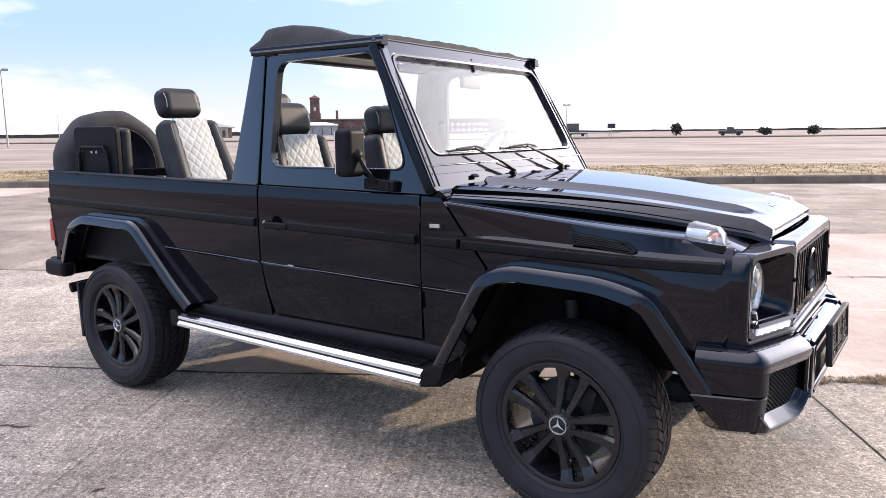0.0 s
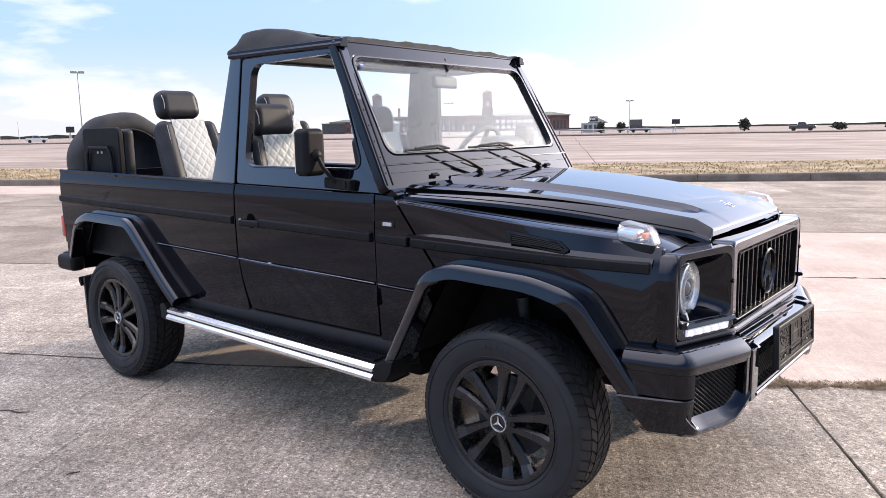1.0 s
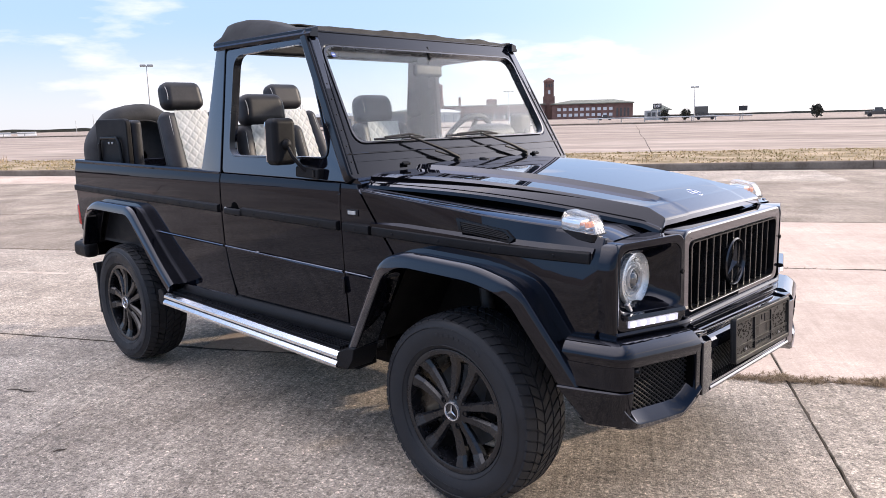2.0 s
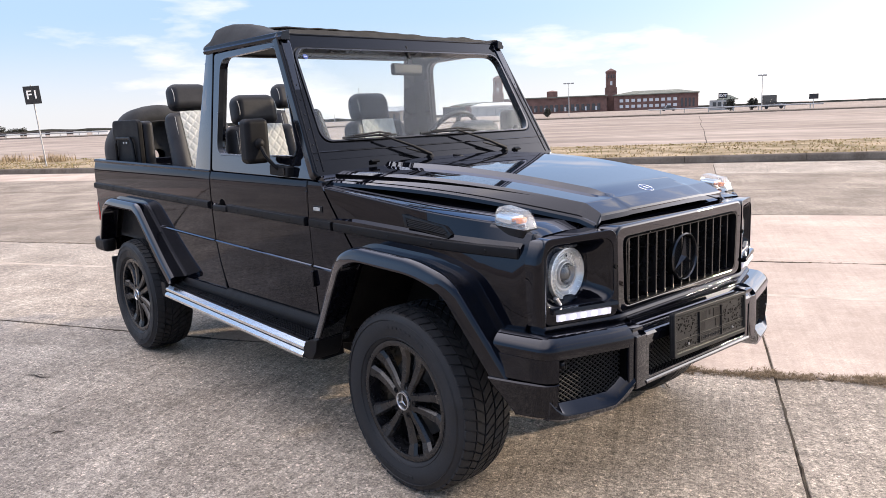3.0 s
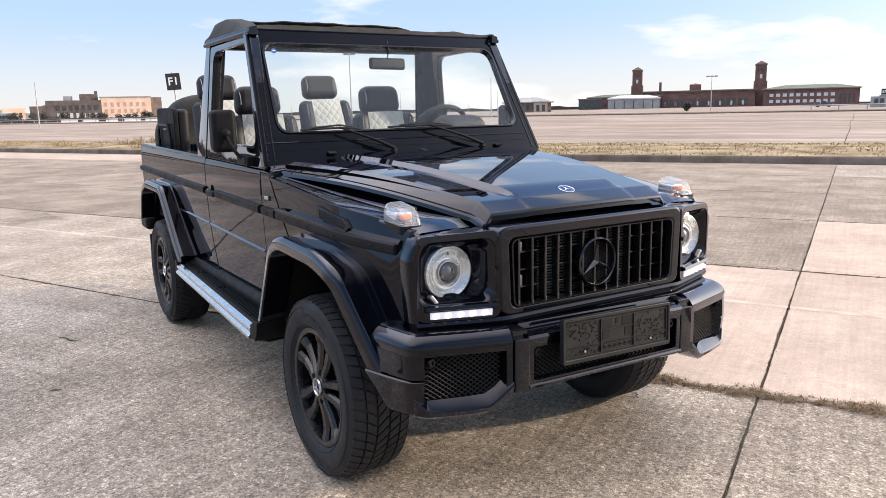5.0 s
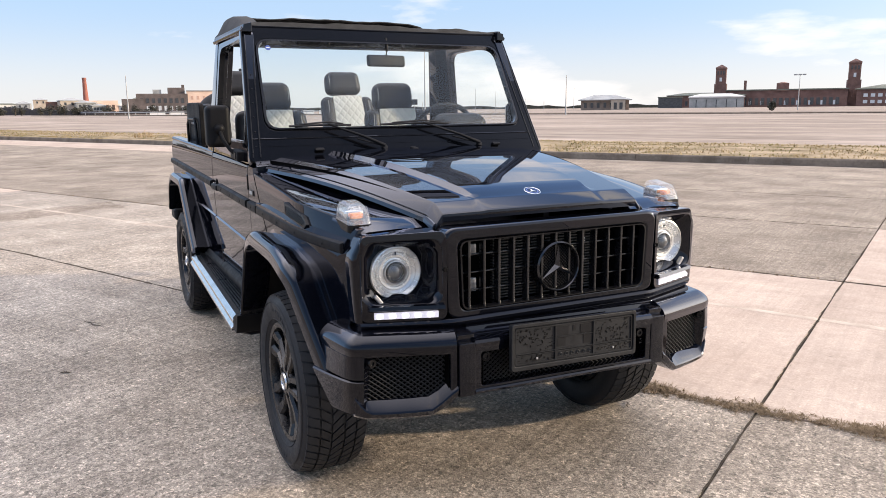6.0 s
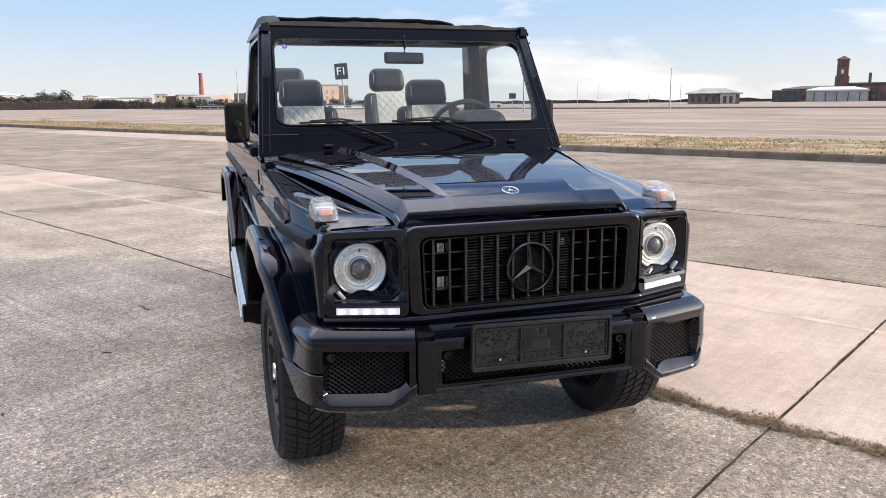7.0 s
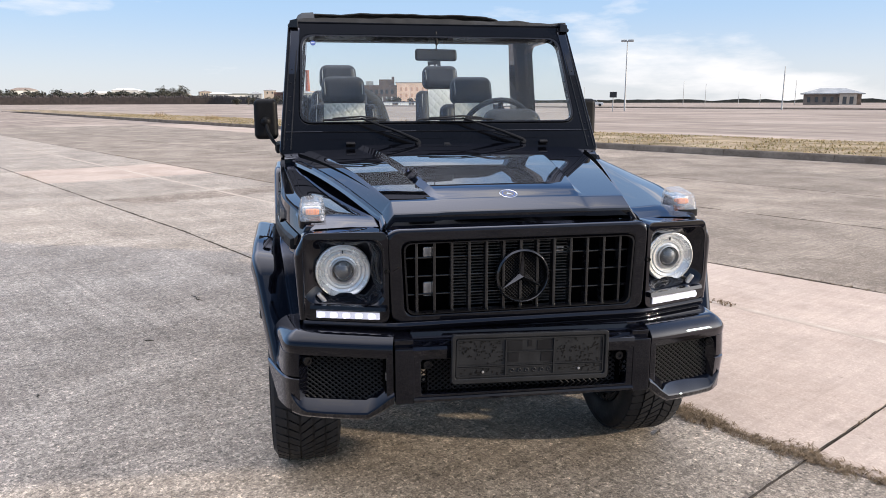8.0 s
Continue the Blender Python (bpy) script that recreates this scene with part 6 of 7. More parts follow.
for i in range(121):
    u = lerp(70, -130, i / 120)
    v0 = kerb_v(u)
    rows.append([uv(u, v0 + 0.12 + t * lerp(7.8, 7.0, smooth01((-12 - u) / 15)), 0.135 + 0.03 * noise.noise((u * 0.6, t * 5, 0)) * (0 < t < 1) + 0.05 * math.sin(math.pi * t)) for t in [k / 10 for k in range(11)]] + [uv(u, v0 + 0.12 + lerp(7.9, 7.1, smooth01((-12 - u) / 15)), -0.04)])
quad_grid(bm, rows)
verge = tagged(part("verge", bm, LAWN), "strip of dry patchy grass behind the kerb", "verge", kind="structure")

bm = bmesh.new()
rows = [[uv(u, kerb_v(u) - 0.02, -0.03), uv(u, kerb_v(u) - 0.02, 0.02), uv(u, kerb_v(u) + 0.13, 0.02), uv(u, kerb_v(u) + 0.13, -0.03)] for u in (lerp(72, -130, i / 120) for i in range(121))]
quad_grid(bm, rows)
kerb = tagged(part("kerb", bm, KERB), "grey concrete kerb, dirty and darkened for its shaded face", "kerb", kind="structure")

# painted bay lines on the slabs
def stripe(u0, u1, v0, v1, w=0.10):
    bm = bmesh.new()
    a, b = uv(u0, v0, 0.0014), uv(u1, v1, 0.0014)
    d = (b - a).normalized()
    nrm = Vector((-d.y, d.x, 0)) * w / 2
    n = 24
    rows = []
    for i in range(n + 1):
        p = a.lerp(b, i / n)
        k = 0.8 + 0.35 * noise.noise((p.x * 3, p.y * 3, 1))
        rows.append([p - nrm * k, p + nrm * k])
    quad_grid(bm, rows)
    tagged(part("painted_line", bm, LINE), "faded white painted bay line", "road marking", kind="structure")


stripe(-26, -4.2, 2.72, 2.40)
stripe(0.6, 3.8, 2.27, 2.09, 0.08)
# rougher bright slab patches are other pours of concrete
WARM = material("pink-beige concrete", (0.375, 0.297, 0.245), 0.88, spec=0.04, color2=(0.463, 0.378, 0.318), scale=0.9, detail=9, random_tint=0.05)
add_aggregate(WARM, 0.12, 0.22, 95, 0.22)
GREY = material("grey concrete", (0.205, 0.166, 0.131), 0.80, spec=0.12, color2=(0.310, 0.258, 0.208), scale=1.1, detail=9, random_tint=0.10)
add_aggregate(GREY, 0.25, 0.8, 95, 0.6)


def tuft(bm, p, h, n, rnd, lean=0.7, w=0.004):
    """A few curved blades from one root."""
    for _ in range(n):
        a = rnd.uniform(0, 2 * math.pi)
        k = rnd.uniform(0.3, 1.0) * lean
        d, hh = Vector((math.cos(a), math.sin(a), 0)), h * rnd.uniform(0.5, 1.15)
        sd = Vector((-d.y, d.x, 0)) * w * rnd.uniform(0.6, 1.3)
        q = Vector(p) + Vector((rnd.gauss(0, 0.02), rnd.gauss(0, 0.02), 0)) * (h / 0.1)
        pts = [q, q + d * k * hh * 0.35 + Vector((0, 0, hh * 0.6)), q + d * k * hh * 1.0 + Vector((0, 0, hh * (1.0 - 0.35 * k)))]
        v = [bm.verts.new(pts[0] - sd), bm.verts.new(pts[0] + sd), bm.verts.new(pts[1] + sd * 0.8), bm.verts.new(pts[1] - sd * 0.8), bm.verts.new(pts[2])]
        bm.faces.new(v[:4])
        bm.faces.new((v[3], v[2], v[4]))


def weeds(name, mat, spots, label, rnd, h, n, w=0.004, lean=0.9):
    bm = bmesh.new()
    for p in spots:
        tuft(bm, p, h * rnd.uniform(0.5, 1.2), n, rnd, lean, w)
    return tagged(part(name, bm, mat, sharp=180), label, "weeds", kind="stuff")


rnd = random.Random(11)
spots = []
for k in range(2600):
    u = rnd.uniform(1.45, 5.2)
    thick = smooth01((noise.noise((u * 2.1, 0, 7)) + 0.42) * 1.6)
    if rnd.random() < thick:
        spots.append(uv(u, 0.255 + 0.015 * math.sin(u * 5) + rnd.gauss(0, 0.018 + 0.026 * thick), -0.006 + 0.022 * rnd.random() * thick))
weeds("joint_weeds", DEAD, spots, "matted dry brown weeds in the joint between slabs", rnd, 0.024, 9, 0.0016, 3.4)
spots = []
for k in range(260):
    u = rnd.uniform(-16, 1.0)
    spots.append(uv(u, 0.255 + drift(u) + rnd.gauss(0, 0.012), -0.008))
spots += [uv(-13.3 + rnd.gauss(0, 0.35), 0.255 + drift(-13.3) + rnd.gauss(0, 0.05), -0.004) for _ in range(120)]
weeds("joint_weeds", DEAD, spots, "thin dead weeds along a cracked joint", rnd, 0.016, 7, 0.0018, 1.4)
spots = []
for k in range(520):
    u = rnd.uniform(-20, 9)
    spots.append(uv(u, 3.52 + drift(u) + rnd.gauss(0, 0.02), -0.006))
weeds("joint_weeds", DEAD, spots, "thin dead weeds along a cracked joint", rnd, 0.028, 7, 0.002, 1.3)
spots = [uv(2.357 + rnd.gauss(0, 0.008), rnd.uniform(0.5, 16), -0.008) for _ in range(240)]
weeds("joint_weeds", DEAD, spots, "thin dead weeds along a cracked joint", rnd, 0.018, 6, 0.002, 1.2)
spots = [uv(0.82 + rnd.gauss(0, 0.05), 2.27 + rnd.gauss(0, 0.03), 0.0) for _ in range(26)]
weeds("loose_weed", DEAD, spots, "small dry weed lying on a slab", rnd, 0.03, 6, 0.002, 1.6)
# dirt spilled along the joints, a twig and chips
def dirt_line(u0, u1, v0, width, seed, across=False):
    bm = bmesh.new()
    n = int(abs(u1 - u0) / 0.035)
    rows = []
    for i in range(n + 1):
        u = lerp(u0, u1, i / n)
        k = max(0.06, 0.55 + 0.9 * noise.noise((u * 1.7, seed, 0)) + 0.7 * noise.noise((u * 9, seed, 4)))
        m = 0.012 * noise.noise((u * 3.1, seed, 9)) + 0.006 * noise.noise((u * 14, seed, 2))
        m += 0.0 if across else drift(u)
        ends = (v0 + m - width * k * 0.5, v0 + m + width * k * 0.5)
        rows.append([uv(v, u, 0.0014) if across else uv(u, v, 0.0014) for v in ends])
    quad_grid(bm, rows)
    tagged(part("joint_dirt", bm, SOIL, sharp=180), "dark dirt spilled along a cracked slab joint", "dirt", kind="structure")


dirt_line(-34, 1.6, 0.25, 0.042, 1)
dirt_line(-34, 8, 3.52, 0.055, 2)
dirt_line(-40, 10, 6.79, 0.050, 3)
dirt_line(-40, 10, 10.06, 0.050, 6)
dirt_line(-2.6, 16, 2.357, 0.016, 4, True)
dirt_line(-8, 0.2, -5.01, 0.010, 5, True)
dirt_line(0.5, 3.8, -8.65, 0.020, 7, True)
bm = bmesh.new()
rows = []
for i in range(160):
    v = lerp(24.9, 110, i / 159)
    o = 2.36 + 0.06 * noise.noise((v * 0.5, 3, 0)) + 0.12 * noise.noise((v * 0.06, 8, 0))
    w = 0.012 + 0.03 * max(0.0, noise.noise((v * 0.9, 5, 2)) + 0.2)
    rows.append([uv(o - w, v, -0.030), uv(o + w, v, -0.030)])
quad_grid(bm, rows)
tagged(part("joint_dirt", bm, SOIL, sharp=180), "dark crack running across the far lot", "crack", kind="structure")
# coarse weathered band where the surface has worn off
ROUGH = material("worn dark aggregate", (0.20, 0.165, 0.135), 0.92, spec=0.06, color2=(0.34, 0.285, 0.235), scale=2.4, detail=9)
add_aggregate(ROUGH, 0.1, 1.3, 95, 0.9)
bm = bmesh.new()
rows = []
for i in range(91):
    v = lerp(0.56, 3.66, i / 90)
    k = smooth01(min(i, 90 - i) / 12.0)
    a = -8.60 + 0.05 * noise.noise((v * 4, 1, 0))
    w = (0.85 + 0.35 * noise.noise((v * 1.3, 7, 0)) + 0.22 * noise.noise((v * 7, 3, 0)) + 0.12 * noise.noise((v * 23, 5, 0))) * k + 0.03
    rows.append([uv(a, v, 0.0012), uv(a + w, v, 0.0012)])
quad_grid(bm, rows)
tagged(part("worn_patch", bm, ROUGH, sharp=180), "dark worn patch of bare aggregate on a slab", "pavement", kind="structure")
for x, y, turn, size in ((-1.34, -1.54, 25, 0.10), (1.58, 0.85, -40, 0.035), (-0.3, -1.7, 70, 0.03), (0.55, -2.1, 15, 0.025), (2.6, -0.6, 120, 0.03)):
    bm = bmesh.new()
    m = pose(x, y, 0.004, 0, 0, turn)
    tube(bm, [m @ Vector(q) for q in ((-size, 0, 0), (-size * 0.3, size * 0.12, 0.003), (size * 0.4, -size * 0.05, 0.002), (size, size * 0.2, 0))], [0.002, 0.004, 0.0035, 0.0015], 5)
    tube(bm, [m @ Vector(q) for q in ((-size * 0.3, size * 0.1, 0.002), (size * 0.1, size * 0.35, 0.003))], 0.002, 5)
    tagged(part("twig", bm, BARK_DARK), "small dark dry twig lying on the slabs", "twig")
# grass on the verge
for name, mat, cnt, h in (("dry_grass", PALE_STRAW, 15000, 0.075), ("green_grass", GRASS, 5200, 0.07)):
    spots = []
    for k in range(cnt):
        u = rnd.uniform(-75, 22)
        t = rnd.random() ** 1.3
        if noise.noise((u * 0.35, t * 3, 4.0 if mat is PALE_STRAW else 9.0)) > -0.12:
            spots.append(uv(u, kerb_v(u) + 0.16 + 7.4 * t, 0.14 + 0.05 * math.sin(math.pi * t)))
    weeds(name, mat, spots, "short patchy grass on the verge", rnd, h, 3, 0.009, 1.6)
spots = [uv(rnd.gauss(u, 0.35), v + rnd.gauss(0, 0.3), 0.14) for u, v, n in ((-27.3, 20.7, 34), (-27.9, 22.4, 26), (-24.2, 21.3, 40), (-30.5, 19.3, 10), (-52, 21.5, 14), (-65, 22, 26)) for _ in range(n)]
weeds("tall_weeds", STRAW, spots, "tall dry weeds round the sign post", rnd, 0.50, 9, 0.009, 0.9)

# ---- distance ----
BRICK = material("dark red brick", (0.10, 0.052, 0.042), 0.9, color2=(0.17, 0.095, 0.078), scale=0.35, bump=0.3, bump_scale=4)
SOOT = material("sooty brown brick", (0.085, 0.066, 0.060), 0.9, color2=(0.15, 0.12, 0.11), scale=0.4, bump=0.3, bump_scale=4)
ROOF_G = material("green-grey roof", (0.10, 0.105, 0.08), 0.8, color2=(0.16, 0.165, 0.13), scale=0.3)
WHITE = material("pale painted wall", (0.52, 0.50, 0.47), 0.8, color2=(0.62, 0.60, 0.57), scale=0.3)
SHED = material("grey metal shed", (0.22, 0.225, 0.22), 0.6, color2=(0.33, 0.33, 0.32), scale=0.4)
BROWN = material("brown brick wall", (0.16, 0.12, 0.095), 0.9, color2=(0.25, 0.20, 0.165), scale=0.6)
TAN = material("tan plaster", (0.34, 0.28, 0.22), 0.9, color2=(0.45, 0.38, 0.31), scale=0.5)
# peach wall and window colours, paled to hold the distance haze
PINK = material("pale peach wall", (0.70, 0.49, 0.37), 0.85, color2=(0.80, 0.59, 0.46), scale=0.25)
PEACH = material("dull peach window", (0.50, 0.30, 0.22), 0.7, color2=(0.58, 0.36, 0.27), scale=1.0)
STACK = material("red chimney brick", (0.21, 0.075, 0.055), 0.9, color2=(0.30, 0.115, 0.085), scale=0.5)
PANE = material("far window pane", (0.03, 0.035, 0.04), 0.2, color2=(0.06, 0.065, 0.07), scale=1.0)
PALE_PANE = material("pale far window", (0.45, 0.47, 0.48), 0.3, color2=(0.55, 0.56, 0.57), scale=1.0)
POST = material("galvanised post", (0.30, 0.30, 0.30), 0.55, metal=0.5, color2=(0.40, 0.40, 0.40), scale=8)
SIGN = material("black sign face", (0.010, 0.011, 0.013), 0.6, color2=(0.018, 0.018, 0.02), scale=6)
LEAF = material("winter foliage", (0.026, 0.028, 0.021), 0.9, color2=(0.060, 0.058, 0.043), scale=0.9)
HEDGE = material("bare brown hedge", (0.015, 0.012, 0.012), 0.95, color2=(0.040, 0.031, 0.029), scale=0.7, detail=8)
BARK = material("bark", (0.05, 0.04, 0.03), 0.9, color2=(0.09, 0.07, 0.055), scale=3)
LETTER = material("white lettering", (0.8, 0.8, 0.78), 0.7, color2=(0.74, 0.74, 0.72), scale=9)
BLUE_P = material("dark vehicle paint", (0.015, 0.017, 0.022), 0.25, coat=1.0, color2=(0.025, 0.027, 0.03), scale=2)
WHITE_P = material("light vehicle paint", (0.5, 0.5, 0.5), 0.3, coat=1.0, color2=(0.58, 0.58, 0.58), scale=2)


def block(name, mat, owner, x, y, w, d, z0, z1, turn, roof=0.0, label=""):
    """A wall block about (x, y), turned; roof: height of a hipped top."""
    bm = bmesh.new()
    m = pose(x, y, 0, 0, 0, turn)
    rows = [[(-w / 2, -d / 2), (w / 2, -d / 2), (w / 2, d / 2), (-w / 2, d / 2)]]
    rings = [[m @ Vector((a, b, z)) for a, b in rows[0]] for z in (z0, z1)]
    if roof:
        e = min(w, d) / 2 * 0.96
        rings.append([m @ Vector((a * (1 - 2 * e / w), b * (1 - 2 * e / d), z1 + roof)) for a, b in rows[0]])
    loft(bm, rings)
    return part(name, bm, mat, owner, label, bevel=0.0, sharp=20)


def windows_on(owner, x, y, turn, d, u0, u1, n, z0, z1, w, mat, fill=1.0):
    """A row of set-in windows on the face towards the lot."""
    m = pose(x, y, 0, 0, 0, turn)
    for k in range(n):
        u = lerp(u0, u1, (k + 0.5) / n)
        bm = bmesh.new()
        box(bm, (u - w / 2, -d / 2 - 0.12, z0), (u + w / 2, -d / 2 + 0.2, z1), m)
        part("window", bm, mat, owner)


bath = thing("brick_hall", "long dark red brick hall with two square towers", "building", at=(0, 0, 0))
block("hall", BRICK, bath, -235, 378, 45, 22, 0, 8.2, 32, 2.3)
block("hall_roof", ROOF_G, bath, -235, 378, 46.4, 23.4, 8.2, 8.7, 32, 2.0)
windows_on(bath, -235, 378, 32, 22, -20, 12, 10, 4.6, 6.2, 1.9, PALE_PANE)
windows_on(bath, -235, 378, 32, 22, -20, 12, 10, 1.4, 3.0, 1.9, PALE_PANE)
windows_on(bath, -235, 378, 32, 22, 13, 21, 4, 1.0, 5.6, 1.0, PANE)
block("middle_range", BRICK, bath, -281, 345, 58, 20, 0, 8.6, 39)
block("middle_roof", ROOF_G, bath, -281, 345, 59, 21, 8.6, 9.2, 39)
windows_on(bath, -281, 345, 39, 20, -24, 26, 17, 1.0, 4.6, 1.7, PANE)
windows_on(bath, -281, 345, 39, 20, -20, 26, 8, 1.0, 3.2, 1.0, PALE_PANE)
block("entrance_block", BRICK, bath, -282.6, 344.4, 6.0, 22, 8.0, 12.2, 40, 0.7)
block("chimney", BRICK, bath, -296.6, 332, 1.4, 1.4, 6, 14.2, 42)
block("west_range", BRICK, bath, -309, 316, 40, 18, 0, 6.2, 44)
block("west_roof", ROOF_G, bath, -309, 316, 41, 19, 6.2, 6.6, 44, 1.4)
windows_on(bath, -309, 316, 44, 18, -18, 18, 11, 1.0, 3.4, 1.3, PANE)
for x, y, top in ((-304.3, 324.8, 20.4), (-254.6, 365.8, 21.4)):
    block("tower_base", BRICK, bath, x, y - 3, 6.3, 6.3, 0, top * 0.62, 40)
    block("tower_shaft", BRICK, bath, x, y - 3, 5.3, 5.3, top * 0.62, top, 40)
    block("tower_cap", BRICK, bath, x, y - 3, 5.7, 5.7, top, top + 0.9, 40, 1.6)
    windows_on(bath, x, y - 3, 40, 5.4, -0.5, 0.5, 1, top * 0.68, top * 0.78, 1.2, PALE_PANE)
    windows_on(bath, x, y - 3, 40, 5.4, -2.2, 2.2, 3, top * 0.86, top * 0.95, 0.7, PANE)
shed = thing("shed", "low grey metal shed with pale roof", "building")
block("wall", SHED, shed, -283, 297, 26, 12, 0, 5.0, 44)
block("roof", WHITE, shed, -283, 297, 27, 13, 5.0, 5.6, 44, 1.4)
windows_on(shed, -283, 297, 44, 12, -12, 12, 5, 0.2, 4.0, 0.4, PANE)
shed = thing("shed", "dark low shed beside the hall", "building")
block("wall", PANE, shed, -301, 283, 12, 10, 0, 5.2, 46)
block("roof", ROOF_G, shed, -301, 283, 12.6, 10.6, 5.2, 5.7, 46)
house = thing("house", "low brown house with hipped grey roof and gabled porch", "house")
block("wall", BROWN, house, -220, 176, 17, 10, 0, 3.4, 52)
block("roof", SHED, house, -220, 176, 19, 12, 3.4, 3.7, 52, 1.7)
windows_on(house, -220, 176, 52, 10, -8, 8, 7, 0.8, 2.5, 0.9, PANE)
block("porch", TAN, house, -214.5, 177.6, 5, 7, 0, 3.6, 52)
block("porch_roof", SHED, house, -214.5, 177.6, 5.8, 7.6, 3.6, 3.8, 52, 1.1)
windows_on(house, -214.5, 177.6, 52, 7, -2, 2, 2, 0.3, 2.6, 1.1, PANE)
fact = thing("factory", "pale peach factory block with rows of windows", "building")
block("wall", PINK, fact, -351, 57.4, 20, 16, 0, 9.6, 81)
block("roof", SHED, fact, -351, 57.4, 20.4, 16.4, 9.6, 10.0, 81)
block("end_wall", BROWN, fact, -350, 69, 5.6, 15, 0, 9.6, 81)
windows_on(fact, -351, 57.4, 81, 16, -9, 8.5, 7, 6.0, 7.6, 0.9, PEACH)
windows_on(fact, -351, 57.4, 81, 16, -9, 8.5, 7, 3.2, 4.8, 0.9, PEACH)
fact = thing("factory", "dark factory block with stepped roofs", "building")
block("wall", SOOT, fact, -353, 37, 21, 16, 0, 8.6, 84)
block("attic", SOOT, fact, -353, 43, 7, 12, 8.6, 11.2, 84)
block("roof_house", SHED, fact, -353, 35, 3.5, 8, 8.6, 10.4, 84)
block("vent_stack", SOOT, fact, -353, 46, 1.2, 1.2, 11.2, 12.6, 84)
block("wing", SOOT, fact, -352, 25, 9, 12, 0, 6.4, 84)
windows_on(fact, -353, 37, 84, 16, -9.5, 9.5, 8, 4.6, 6.6, 1.2, PANE)
windows_on(fact, -353, 37, 84, 16, -9.5, 9.5, 8, 1.4, 3.4, 1.2, PALE_PANE)
fact = thing("factory", "pink works building with tall brick chimney", "building")
block("wall", PINK, fact, -386, 13, 15, 14, 0, 6.2, 88)
block("wing", PINK, fact, -386, 25, 10, 14, 0, 4.6, 88)
block("dark_wing", BRICK, fact, -386, -2, 15, 14, 0, 5.8, 90)
windows_on(fact, -386, 13, 88, 14, -7, 7, 5, 2.0, 4.2, 1.0, BRICK)
bm = bmesh.new()
lathe(bm, [(1.4, 0), (0.85, 15.5), (0.95, 15.6), (0.95, 16.6), (0.6, 16.6), (0.0, 16.2)], Matrix.Translation((-384, 7.1, 0)), 16)
part("stack", bm, STACK, fact, "red brick chimney stack")
ex = thing("gatehouse", "small gatehouse below an exit sign", "building")
block("wall", SHED, ex, -93.6, 183.6, 6.0, 4.0, 0, 2.5, 28)
block("roof", ROOF_G, ex, -92.6, 184.6, 5.2, 4.6, 2.5, 2.7, 28, 1.1)
windows_on(ex, -93.6, 183.6, 28, 4, -2.4, 2.4, 4, 1.0, 2.0, 0.8, PANE)


def sign_board(name, x, y, turn, w, h, z0, text, size, label, post=0.05):
    t = thing(name, label, "sign", at=(x, y, 0))
    bm = bmesh.new()
    soft_box(bm, (w, 0.05, h), 0.01, pose(0, 0, z0 + h / 2, 0, 0, turn), 2)
    board = part("board", bm, SIGN, t)
    bm = bmesh.new()
    tube(bm, [(0, 0, 0.0), (0, 0, z0 + h + 0.05)], post, 10)
    pole = part("post", bm, POST, t)
    pole.location = pose(0, 0, 0, 0, 0, turn) @ Vector((0, 0.06 + post, 0))
    if text:
        cu = bpy.data.curves.new("lettering", "FONT")
        cu.body, cu.size, cu.align_x, cu.align_y, cu.extrude = text, size, "CENTER", "CENTER", 0.004
        cu.offset = size * 0.012
        cu.materials.append(LETTER)
        ob = new("lettering", cu)
        ob.parent = t
        ob.matrix_local = pose(0, 0, z0 + h / 2, 0, 0, turn) @ pose(0, -0.031, 0, 90, 0, 0)
    return t


row_sign = sign_board("row_sign", -27.80, 5.46, 75, 0.55, 0.66, 2.52, "F1", 0.44, "black square row sign on a thin leaning post", 0.027)
row_sign.rotation_euler = (0.06, -0.014, 0)
sign_board("exit_sign", -88.8, 174.9, 28, 2.1, 1.3, 2.85, "EXIT", 0.85, "dark exit sign on a post", 0.10)
sign_board("notice_board", -51.8, 136.4, 21, 1.5, 0.9, 1.75, "", 0.3, "dark notice board on a post", 0.06)
sign_board("notice_board", -93.0, 42.2, 65, 0.95, 0.75, 1.9, "", 0.3, "dark notice board near a lamp post", 0.06)


def street_lamp(x, y, h, heads, turn, label):
    t = thing("street_lamp", label, "street lamp", "lot lamps", at=(x, y, 0))
    bm = bmesh.new()
    tube(bm, [(0, 0, -0.02), (0, 0, h * 0.5), (0, 0, h)], [0.12, 0.095, 0.06], 10)
    part("pole", bm, POST, t)
    if heads:
        bm = bmesh.new()
        m = pose(0, 0, h, 0, 0, turn)
        tube(bm, [m @ Vector((-heads * 0.55, 0, 0)), m @ Vector((heads * 0.55, 0, 0))], 0.05, 8)
        part("bracket", bm, POST, t)
        for k in range(heads + 1):
            bm = bmesh.new()
            soft_box(bm, (0.80, 0.52, 0.32), 0.09, m @ pose(lerp(-0.5, 0.5, k / max(1, heads)) * heads * 0.95, 0, 0.06), 2)
            part("lamp_head", bm, SHED, t)


street_lamp(-98.6, 46.5, 9.8, 1, 65, "tall lamp post with twin heads")
street_lamp(-101.7, 74.2, 6.6, 0, 0, "thin tall grey metal pole")
street_lamp(-145.2, 8.6, 7.8, 0, 0, "thin tall grey metal pole")
street_lamp(-120.3, 154.4, 8.2, 2, 38, "tall lamp post with three heads")
street_lamp(-68.2, 151.6, 6.9, 1, 25, "lamp post with twin heads")
